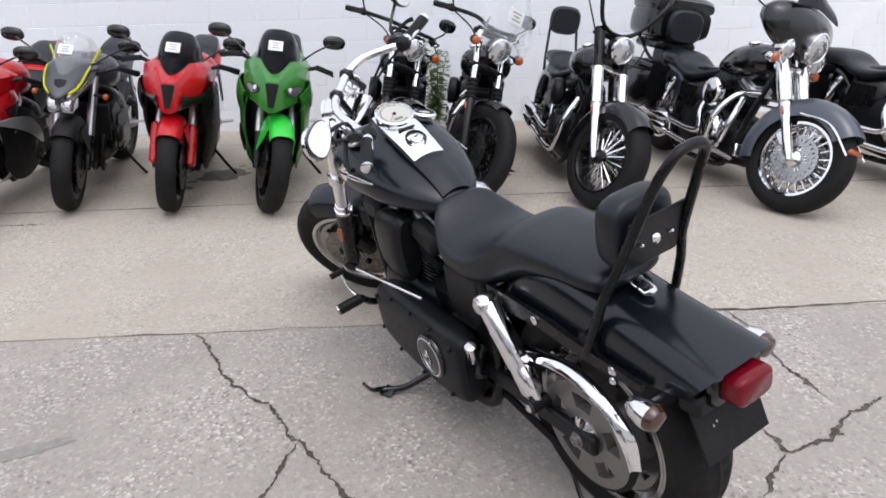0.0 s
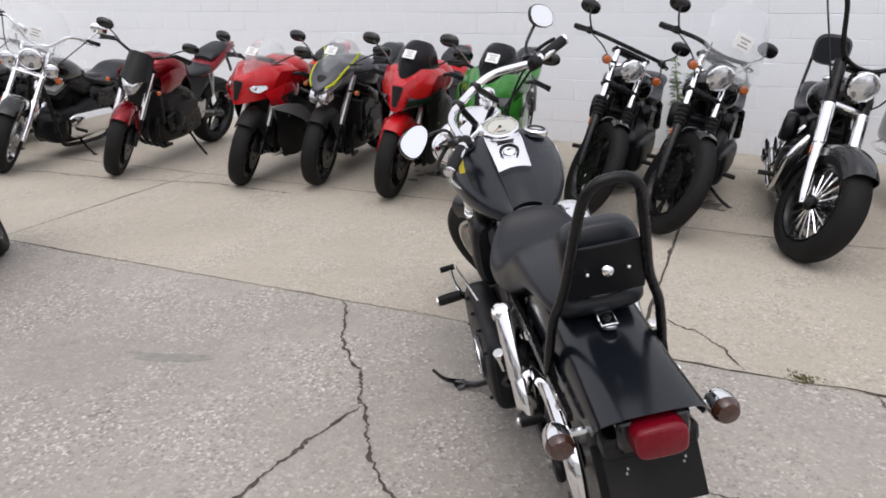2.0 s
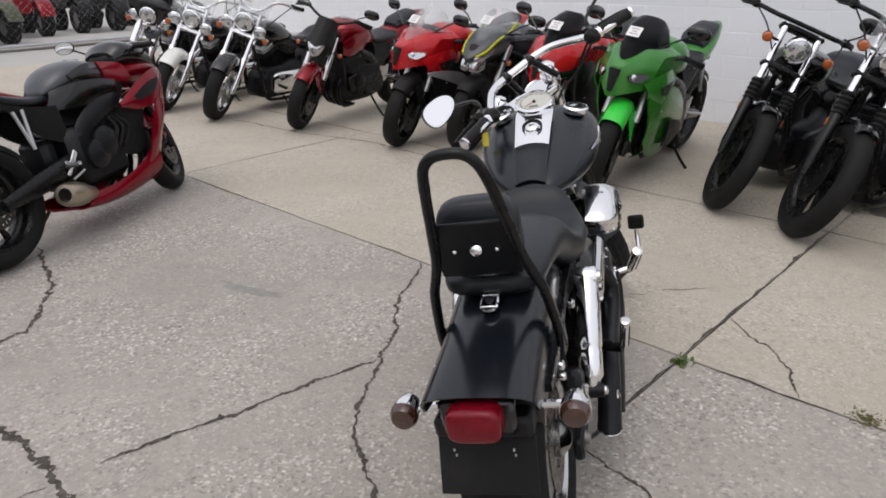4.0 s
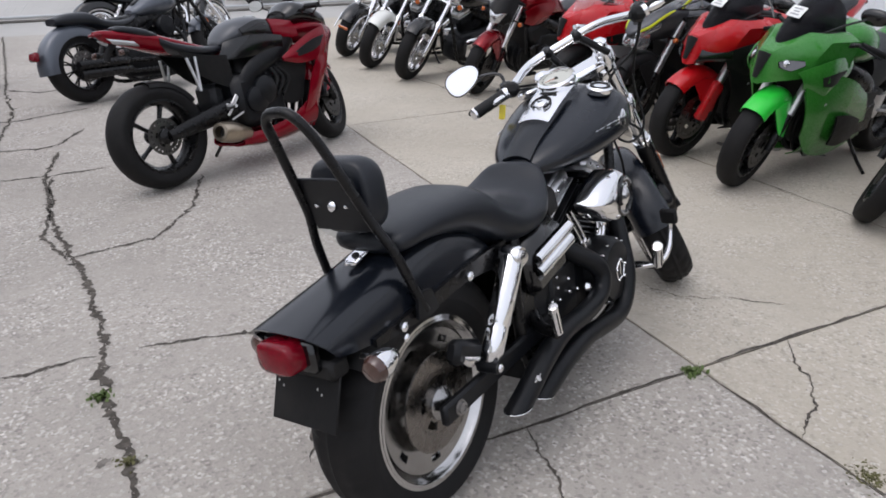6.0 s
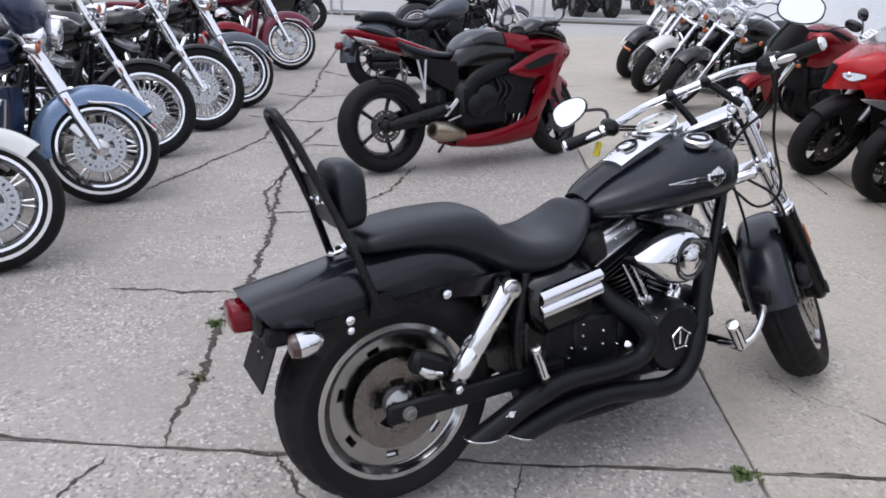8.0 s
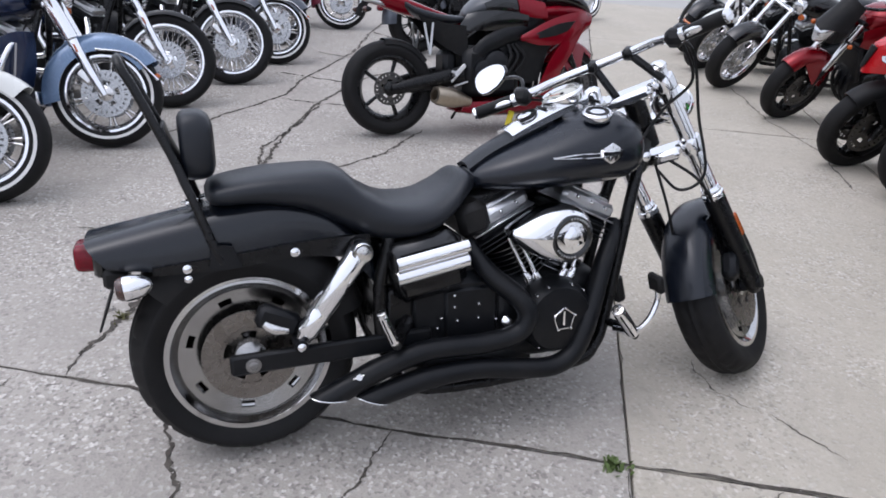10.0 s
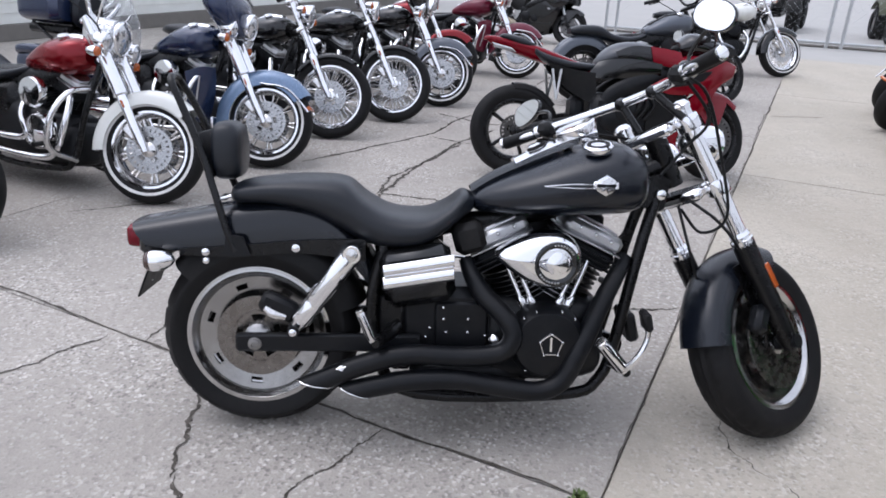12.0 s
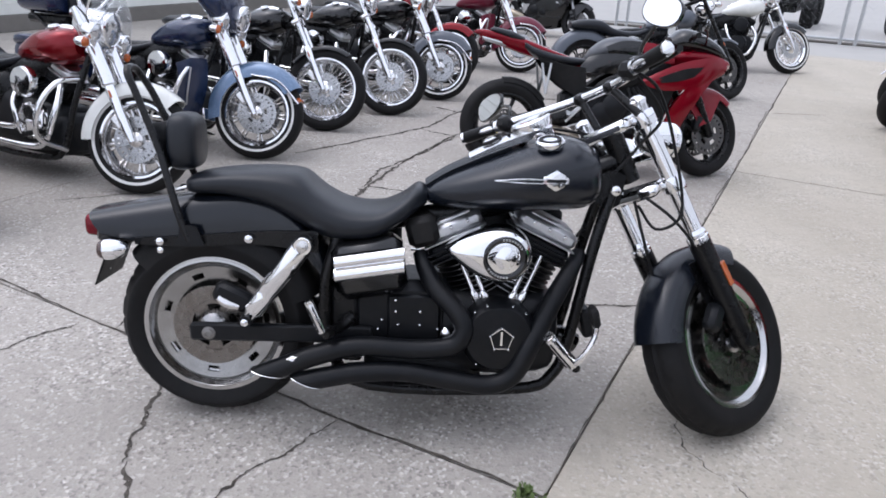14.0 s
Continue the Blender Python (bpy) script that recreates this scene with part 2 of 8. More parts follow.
M_OLIVE = mat("olive_plastic", (0.06, 0.065, 0.035), 0.5, 0, 0.2, 20)


# ---- shaping ----
def smooth_line(pts, n):
    """n points of a smooth curve through the given ones (any dimension)."""
    p = np.array(pts, float)
    if len(p) < 3:
        return np.array([p[0] + (p[-1] - p[0]) * k for k in np.linspace(0, 1, n)])
    q = np.vstack([2 * p[0] - p[1], p, 2 * p[-1] - p[-2]])
    t = np.linspace(0, len(p) - 1 - 1e-9, n)
    i, f = t.astype(int), (t % 1)[:, None]
    a, b, c, d = q[i], q[i + 1], q[i + 2], q[i + 3]
    return 0.5 * (2 * b + (c - a) * f + (2 * a - 5 * b + 4 * c - d) * f**2 + (3 * b - 3 * c + d - a) * f**3)


def basis(axis):
    z = np.array(axis, float) / np.linalg.norm(axis)
    x = np.cross((0, 1, 0) if abs(z[1]) < 0.9 else (1, 0, 0), z)
    x /= np.linalg.norm(x)
    return x, np.cross(z, x), z


class Geo:
    """Vertices and faces of one mesh."""

    def __init__(self):
        self.v, self.f = [], []

    def add(self, v, f):
        k = len(self.v)
        self.v.extend([tuple(map(float, p)) for p in v])
        self.f.extend([tuple(i + k for i in q) for q in f])
        return self

    def loft(self, rings, caps=True, closed=True):
        m, n = len(rings), len(rings[0])
        v = [p for r in rings for p in r]
        e = n if closed else n - 1
        f = [(i * n + j, i * n + (j + 1) % n, (i + 1) * n + (j + 1) % n, (i + 1) * n + j) for i in range(m - 1) for j in range(e)]
        if caps and closed:
            f += [tuple(range(n))[::-1], tuple((m - 1) * n + j for j in range(n))]
        return self.add(v, f)

    def lathe(self, prof, o=(0, 0, 0), axis=(0, 1, 0), n=32, closed=False):
        """prof: (radius, way along the axis)."""
        x, y, z = basis(axis)
        o = np.array(o, float)
        a = np.linspace(0, 2 * np.pi, n, endpoint=False)
        prof = list(prof) + ([prof[0]] if closed else [])
        rings = [[o + z * h + (x * np.cos(t) + y * np.sin(t)) * max(r, 1e-4) for t in a] for r, h in prof]
        return self.loft(rings, caps=not closed)

    def tube(self, pts, r, n=10, k=0, flat=1.0):
        """A tube along pts; k: points of a smooth curve; r: one radius or one for each given point."""
        p = np.array(pts, float)
        rs = np.full(len(p), r, float) if np.isscalar(r) else np.array(r, float)
        if k:
            rs = smooth_line(rs[:, None], k)[:, 0]
            p = smooth_line(p, k)
        d = np.gradient(p, axis=0)
        x, y, _ = basis(d[0])
        rings = []
        for q, t, s in zip(p, d, rs):
            t = t / (np.linalg.norm(t) + 1e-12)
            x = x - t * (x @ t)
            x /= np.linalg.norm(x)
            y = np.cross(t, x)
            rings.append([q + (x * np.cos(a) + y * np.sin(a) * flat) * s for a in np.linspace(0, 2 * np.pi, n, endpoint=False)])
        return self.loft(rings)

    def rod(self, a, b, r, n=12, r2=None):
        return self.tube([a, b], [r, r if r2 is None else r2], n)

    def box(self, c, s, bevel=0.004, turn=(0, 0, 0)):
        h = np.array(s, float) / 2
        b = min(bevel, h.min() * 0.6)
        rot = np.array(Euler([radians(t) for t in turn]).to_matrix())
        v, idx = [], {}
        for sx in (-1, 1):
            for sy in (-1, 1):
                for sz in (-1, 1):
                    for ax in range(3):
                        p = np.array([sx, sy, sz]) * (h - b)
                        p[ax] = (sx, sy, sz)[ax] * h[ax]
                        idx[sx, sy, sz, ax] = len(v)
                        v.append(rot @ p + np.array(c, float))
        f = []
        for ax in range(3):
            o1, o2 = [k for k in range(3) if k != ax]
            for s0 in (-1, 1):
                q = []
                for a1, a2 in ((-1, -1), (1, -1), (1, 1), (-1, 1)):
                    k = [0, 0, 0]
                    k[ax], k[o1], k[o2] = s0, a1, a2
                    q.append(idx[(*k, ax)])
                f.append(tuple(q))
            for a1 in (-1, 1):
                for a2 in (-1, 1):
                    k = [0, 0, 0]
                    k[o1], k[o2] = a1, a2
                    k0, k1 = list(k), list(k)
                    k0[ax], k1[ax] = -1, 1
                    f.append((idx[(*k0, o1)], idx[(*k1, o1)], idx[(*k1, o2)], idx[(*k0, o2)]))
        for sx in (-1, 1):
            for sy in (-1, 1):
                for sz in (-1, 1):
                    f.append(tuple(idx[sx, sy, sz, a] for a in range(3)))
        return self.add(v, f)

    def shell(self, keys, n=28, m=28, e=2.6, y=0.0, taper=0.0):
        """A rounded body through sections (x, half width, bottom, top)."""
        k = smooth_line(keys, n)
        rings = []
        for x, w, zb, zt in k:
            w, h, c = max(w, 0.004), max((zt - zb) / 2, 0.004), (zt + zb) / 2
            r = []
            for a in np.linspace(0, 2 * np.pi, m, endpoint=False):
                ca, sa = np.cos(a), np.sin(a)
                sz = np.sign(sa) * abs(sa) ** (2 / e)
                r.append((x, y + w * np.sign(ca) * abs(ca) ** (2 / e) * (1 - taper * (1 - sz) / 2), c + h * sz))
            rings.append(r)
        return self.loft(rings)

    def hood(self, keys, n=28, m=22, p=3.5, th=0.005):
        """A fender-like cover, open below, through sections (x, half width, edge height, top, shear of the edge)."""
        rings = []
        for x, w, zb, zt, sh in smooth_line(keys, n):
            u = np.sin(np.linspace(-np.pi / 2, np.pi / 2, m))
            up = [(w * q, zb + (zt - zb) * max(0.0, 1 - abs(q) ** p) ** (1 / p)) for q in u]
            inn = [((w - th) * q, zb + (zt - th - zb) * max(0.0, 1 - abs(q) ** p) ** (1 / p)) for q in u[::-1]]
            rings.append([(x + sh * (zt - z) / (zt - zb + 1e-6), y, z) for y, z in up + inn])
        return self.loft(rings)

    def fender(self, c, r, w, a0, a1, side=0.05, n=30, m=14, th=0.005, p=3.0, flare=0.0):
        """A fender round the wheel centre c (x, z): crown radius r, half width w, from a0 to a1 degrees (0 ahead, 90 up)."""
        rings = []
        for k, a in enumerate(np.linspace(radians(a0), radians(a1), n)):
            u = np.sin(np.linspace(-np.pi / 2, np.pi / 2, m))
            ww = w * (1 + flare * k / n)
            up = [(ww * q, r - side + side * max(0.0, 1 - abs(q) ** p) ** (1 / p)) for q in u]
            inn = [((ww - th) * q, r - side + (side - th) * max(0.0, 1 - abs(q) ** p) ** (1 / p)) for q in u[::-1]]
            rings.append([(c[0] + q * np.cos(a), y, c[1] + q * np.sin(a)) for y, q in up + inn])
        return self.loft(rings)

    def sheet(self, a, b, n=12, m=6, th=0.006, mid=None, bow=(0, 0, 0)):
        """A thick curved sheet between two edge curves, bowed in the middle."""
        ca, cb = smooth_line(a, n), smooth_line(b, n)
        cm = smooth_line(mid, n) if mid is not None else None
        g = []
        for i in range(n):
            row = []
            for j in range(m):
                t = j / (m - 1)
                if cm is None:
                    q = ca[i] * (1 - t) + cb[i] * t + np.array(bow) * 4 * t * (1 - t)
                else:
                    q = ca[i] * (1 - t) * (1 - 2 * t) + cm[i] * 4 * t * (1 - t) + cb[i] * t * (2 * t - 1)
                row.append(q)
            g.append(row)
        g = np.array(g)
        nrm = np.cross(np.gradient(g, axis=0), np.gradient(g, axis=1))
        nrm /= np.linalg.norm(nrm, axis=2, keepdims=True) + 1e-9
        h = g - nrm * th
        v = [p for r in g for p in r] + [p for r in h for p in r]
        o = n * m
        f = []
        for i in range(n - 1):
            for j in range(m - 1):
                q = (i * m + j, i * m + j + 1, (i + 1) * m + j + 1, (i + 1) * m + j)
                f += [q, tuple(k + o for k in q[::-1])]
        edge = [i * m for i in range(n)] + [(n - 1) * m + j for j in range(1, m)] + [i * m + m - 1 for i in range(n - 2, -1, -1)] + [j for j in range(m - 2, 0, -1)]
        f += [(edge[k], edge[(k + 1) % len(edge)], edge[(k + 1) % len(edge)] + o, edge[k] + o) for k in range(len(edge))]
        return self.add(v, f)

    def slotted(self, r0, r1, y, th, slots, width, s0, s1, n=96, rows=8, o=(0, 0, 0), spin=0.0, dish=0.0):
        """A flat ring with cut-out slots; width: the open share of each slot's angle; s0, s1: where the slots begin and end along the radius."""
        rs = np.linspace(r0, r1, rows + 1)
        gap = lambda i, j: s0 <= (i + 0.5) / rows <= s1 and ((j / n * slots + spin) % 1) < width
        v, f = [], []
        for side in (0, 1):
            for i, r in enumerate(rs):
                for j in range(n):
                    a = 2 * np.pi * j / n
                    v.append((o[0] + r * np.cos(a), o[1] + y + (th if side else 0) + dish * (i / rows), o[2] + r * np.sin(a)))
        k = (rows + 1) * n
        for i in range(rows):
            for j in range(n):
                if gap(i, j):
                    continue
                j2 = (j + 1) % n
                q = (i * n + j, i * n + j2, (i + 1) * n + j2, (i + 1) * n + j)
                f += [q, tuple(x + k for x in q[::-1])]
                for (di, dj), (p, q2) in {(-1, 0): (q[0], q[1]), (1, 0): (q[2], q[3]), (0, 1): (q[1], q[2]), (0, -1): (q[3], q[0])}.items():
                    ii, jj = i + di, (j + dj) % n
                    if ii < 0 or ii >= rows or gap(ii, jj):
                        f.append((p, q2, q2 + k, p + k))
        return self.add(v, f)

    def moved(self, m):
        self.v = [tuple(m @ Vector(p)) for p in self.v]
        return self


def on_shell(keys, x, t, side, e, taper, out=0.003):
    """A point on the side of a shell: at x, at the height share t."""
    k = np.array(keys)
    w, zb, zt = (float(np.interp(x, k[:, 0], k[:, i])) for i in (1, 2, 3))
    s = 2 * t - 1
    y = w * max(0.0, 1 - abs(s) ** e) ** (1 / e) * (1 - taper * (1 - s) / 2)
    return (x + out, side * (y + out), zb + (zt - zb) * t)


def part(name, geo, material, parent, label="", m=None, angle=40):
    me = bpy.data.meshes.new(name)
    me.from_pydata(geo.v, [], geo.f)
    bm = bmesh.new()
    bm.from_mesh(me)
    bmesh.ops.recalc_face_normals(bm, faces=bm.faces)
    bm.to_mesh(me)
    bm.free()
    me.polygons.foreach_set("use_smooth", [True] * len(me.polygons))
    me.set_sharp_from_angle(angle=radians(angle))
    me.materials.append(material)
    ob = new(name, me)
    ob.parent = parent
    if m is not None:
        ob.matrix_basis = m
    if label:
        ob["label"] = label
    return ob


def thing(name, m, label, category, group="", kind=""):
    ob = new(name)
    ob.empty_display_size = 0.1
    ob.matrix_basis = m
    return tagged(ob, label, category, group, kind)


def solo(name, geo, material, label, category, group="", kind="", m=None, angle=40):
    return tagged(part(name, geo, material, None, label, m, angle), label, category, group, kind)


def bike_pose(front, heading, base, lean):
    """The pose of a motorcycle whose front wheel touches the ground at front; it leans on its side stand to its left."""
    d = Vector((math.cos(radians(heading)), math.sin(radians(heading)), 0))
    p = Vector((*front, 0)) - d * base
    return Matrix.Translation((p.x, p.y, 0.004)) @ pose(0, 0, 0, -lean, 0, heading)


def steer(p, rake, turn):
    """The turn of the fork about its steering axis through p."""
    ax = Vector((-math.sin(radians(rake)), 0, math.cos(radians(rake))))
    return Matrix.Translation(p) @ Matrix.Rotation(radians(turn), 4, ax) @ Matrix.Translation(-Vector(p))


def settle(root, S, base, r, w):
    """Pitch a motorcycle until its turned front tyre rests on the ground."""
    low = 1.0
    for k in range(90):
        a = 2 * math.pi * k / 90
        for q, y in ((r, 0.0), (r - 0.1 * w, w * 0.3), (r - 0.2 * w, w * 0.45)):
            for s in (-1, 1):
                low = min(low, (root.matrix_basis @ (S @ Vector((base + q * math.cos(a), s * y, r + q * math.sin(a))))).z)
    root.matrix_basis = root.matrix_basis @ pose(0, 0, 0, 0, math.degrees(math.atan2(low - 0.002, base)), 0)


# ---- wheels ----
def tyre_geo(r, w, rim, n=64, groove=None):
    prof = smooth_line([(rim - 0.004, -w * 0.36), (rim + 0.012, -w * 0.43), ((r + rim) / 2, -w * 0.5), (r - w * 0.17, -w * 0.44), (r - w * 0.045, -w * 0.25), (r, 0),
                        (r - w * 0.045, w * 0.25), (r - w * 0.17, w * 0.44), ((r + rim) / 2, w * 0.5), (rim + 0.012, w * 0.43), (rim - 0.004, w * 0.36)], 31 if groove else 17)
    g = Geo()
    if not groove:
        return g.lathe(prof, n=n, closed=True)
    rings = []
    for h, (q, y) in enumerate(prof):
        ring = []
        for j in range(n):
            a = 2 * np.pi * j / n
            d = 0.0
            if abs(y) < w * 0.44 and q > (r + rim) / 2 + 0.01:
                u = (a / (2 * np.pi) * groove + 0.9 * abs(y) / w + (0.5 if y > 0 else 0)) % 1
                if u < 0.16 and abs(y) > w * 0.06:
                    d = 0.006
                if abs(abs(y) - w * 0.10) < w * 0.02:
                    d = 0.006
            ring.append(((q - d) * np.cos(a), y, (q - d) * np.sin(a)))
        rings.append(ring)
    return g.loft(rings + [rings[0]], caps=False)


def wheel(root, c, r, w, rim, kind, m=None, rim_mat=None, hub_mat=None, disc=(0.14, -0.06), spokes=5, white=False, groove=None, n=56, discs=None, disc_mat=None):
    """wheel > tyre, rim, spokes, brake_disc. c: centre (x, z)."""
    rim_mat, hub_mat = rim_mat or M_CHROME, hub_mat or M_CHROMEW
    o = Matrix.Translation((c[0], 0, c[1]))
    o = (m @ o) if m is not None else o
    hub = Geo().lathe([(0.012, -w * 0.62), (0.022, -w * 0.6), (0.045, -w * 0.5), (0.045, -w * 0.42), (0.03, -w * 0.36), (0.03, w * 0.36), (0.045, w * 0.42), (0.045, w * 0.5), (0.022, w * 0.6), (0.012, w * 0.62)], n=24)
    wh = part("wheel", hub, hub_mat, root, m=o)
    part("tyre", tyre_geo(r, w, rim, 160 if groove else n, groove), M_RUBBER, wh)
    if white:
        for s in (-1, 1):
            a, b = rim + 0.03, rim + 0.047
            part("white_stripe", Geo().lathe([(a, s * w * 0.478), (b, s * w * 0.498), (b, s * w * 0.513), (a, s * w * 0.493)], n=n, closed=True), M_WHITE_W, wh, "thin white sidewall stripe")
    lip = w * 0.40
    part("rim", Geo().lathe([(rim + 0.004, -lip), (rim + 0.006, -lip * 1.04), (rim - 0.008, -lip * 1.05), (rim - 0.014, -lip * 0.9), (rim - 0.03, -lip * 0.5), (rim - 0.034, 0), (rim - 0.03, lip * 0.5), (rim - 0.014, lip * 0.9),
                             (rim - 0.008, lip * 1.05), (rim + 0.006, lip * 1.04), (rim + 0.004, lip)], n=n, closed=True), rim_mat, wh)
    if kind == "wire":
        for s in (-1, 1):
            part("hub_flange", Geo().lathe([(0.03, 0), (0.066, 0.002), (0.066, 0.01), (0.04, 0.02), (0.03, 0.03)], (0, s * w * 0.33, 0), (0, s, 0), 24), M_CHROME, wh)
        for k in range(60):
            a, t = 2 * np.pi * k / 60, (0.55 if k % 2 else -0.55)
            s = 1 if k % 4 < 2 else -1
            p = (0.06 * np.cos(a + t), s * w * 0.36, 0.06 * np.sin(a + t))
            q = ((rim - 0.03) * np.cos(a), s * w * 0.05, (rim - 0.03) * np.sin(a))
            part("spoke", Geo().rod(p, q, 0.0026, 4), M_CHROME, wh)
    elif kind == "fat":
        for k in range(spokes):
            a = 2 * np.pi * k / spokes
            s = 1 if k % 2 else -1
            part("spoke", Geo().tube([(0.03 * np.cos(a), s * w * 0.34, 0.03 * np.sin(a)), ((rim - 0.02) * np.cos(a), s * w * 0.16, (rim - 0.02) * np.sin(a))], 0.0055, 6), M_CHROME, wh)
    elif kind == "cast":
        for k in range(spokes):
            for s in (-0.09, 0.09) if spokes > 6 else (0,):
                a = 2 * np.pi * k / spokes + s
                p = [(0.03 * np.cos(a), 0, 0.03 * np.sin(a)), ((rim * 0.5) * np.cos(a - s * 0.3), 0, (rim * 0.5) * np.sin(a - s * 0.3)), ((rim - 0.015) * np.cos(a), 0, (rim - 0.015) * np.sin(a))]
                part("spoke", Geo().tube(p, [0.02, 0.013, 0.017] if spokes < 7 else [0.009, 0.007, 0.01], 8, 6, 1.2), hub_mat, wh)
    elif kind == "slot":
        for s in (-1, 1):
            g = Geo().slotted(0.04, rim - 0.03, s * w * 0.16, 0.008 * s, spokes, 0.25, 0.78, 0.87, 140, 16, dish=s * w * 0.13)
            part("wheel_disc", g, hub_mat, wh, "slotted cast wheel disc")
            part("rim_lip", Geo().lathe([(rim - 0.002, s * lip * 1.06), (rim - 0.009, s * lip * 1.07), (rim - 0.013, s * lip * 1.0), (rim - 0.020, s * lip * 0.82), (rim - 0.032, s * lip * 0.68), (rim - 0.048, s * lip * 0.60), (rim - 0.052, s * lip * 0.56), (rim - 0.018, s * lip * 0.55)], n=72, closed=True), M_LIP, wh)
    for r_d, y_d in (discs if discs is not None else [disc] if disc else []):
        # the cast wheels carry plain discs, the others drilled ones
        g = Geo().slotted(r_d * 0.62, r_d, y_d, 0.005, 24, 0.2, 2.0 if kind == "slot" else 0.3, 0.62, 72, 6)
        bd = part("brake_disc", g, disc_mat or M_DISC, wh)
        part("disc_carrier", Geo().slotted(0.03, r_d * 0.64, y_d, 0.006, 5, 0.5, 0.4, 0.85, 60, 5), disc_mat or M_DISC, bd)
    return wh


# ---- shared motorcycle parts ----
def bolt(parent, p, axis=(0, 1, 0), r=0.009, material=None, name="bolt"):
    part(name, Geo().lathe([(r * 0.9, -0.006), (r, 0.0), (r, 0.004), (r * 0.6, 0.008), (0.0005, 0.009)], p, axis, 10), material or M_CHROME, parent)


def lamp(root, p, r, m=None, shell_mat=None, name="headlight", axis=(1, 0, -0.08), depth=0.13):
    """headlight > bezel, lens."""
    h = part(name, Geo().lathe([(0.012, -depth), (r * 0.55, -depth * 0.9), (r * 0.85, -depth * 0.6), (r, -depth * 0.2), (r, 0)], p, axis, 28), shell_mat or M_CHROME, root, m=m)
    part("bezel", Geo().lathe([(r * 0.92, -0.004), (r * 1.05, -0.008), (r * 1.06, 0.006), (r * 0.96, 0.012), (r * 0.92, 0.008)], p, axis, 28, True), M_CHROME, h)
    part("lens", Geo().lathe([(r * 0.93, 0.0), (r * 0.93, 0.006), (r * 0.7, 0.016), (r * 0.35, 0.023), (0.001, 0.025)], p, axis, 28), M_LAMP, h)
    return h


def signal(root, p, axis=(-1, 0, 0), r=0.032, lens=None, m=None, shell_mat=None):
    """turn_signal > lens: a bullet on a short stalk."""
    s = part("turn_signal", Geo().lathe([(0.003, -2.1 * r), (r * 0.5, -1.85 * r), (r * 0.85, -1.25 * r), (r, -0.5 * r), (r, 0.0)], p, axis, 20).rod(np.array(p) - np.array(axis) * 0.03, np.array(p) * (1, 0.62, 1) - np.array(axis) * 0.03, 0.009, 8), shell_mat or M_CHROME, root, m=m)
    part("lens", Geo().lathe([(r * 0.97, -0.002), (r * 0.95, 0.008), (r * 0.75, 0.018), (0.001, 0.024)], p, axis, 20), lens or M_SMOKE_LENS, s)
    return s


def mirror(root, p, stem, facing=(-1, 0, 0.1), w=0.075, h=0.045, m=None, shell_mat=None, drop=0.0, roll=0.0):
    """mirror > mirror_glass: an oval head on a bent stem."""
    ax = np.array(facing, float)
    ax /= np.linalg.norm(ax)
    sx = np.cross((0, 0, 1), ax)
    sx /= np.linalg.norm(sx)
    sz = np.cross(ax, sx)
    cr, sr = math.cos(radians(roll)), math.sin(radians(roll))
    sx, sz = sx * cr + sz * sr, sz * cr - sx * sr
    p = np.array(p, float)

    def ring(k, d):
        return [p + ax * d + sx * w * k * np.sign(np.cos(a)) * abs(np.cos(a)) ** 0.85 + sz * h * k * (1 + drop * np.cos(a)) * np.sign(np.sin(a)) * abs(np.sin(a)) ** 0.85 for a in np.linspace(0, 2 * np.pi, 28, endpoint=False)]

    g = Geo().loft([ring(0.3, -0.022), ring(0.8, -0.016), ring(1, -0.004), ring(1, 0.006)])
    g.tube([p - ax * 0.012, *stem], 0.006, 8, 10)
    b = part("mirror", g, shell_mat or M_GLOSS, root, m=m)
    part("mirror_glass", Geo().loft([ring(0.93, 0.0064), ring(0.93, 0.008)]), M_MIRROR, b)
    return b


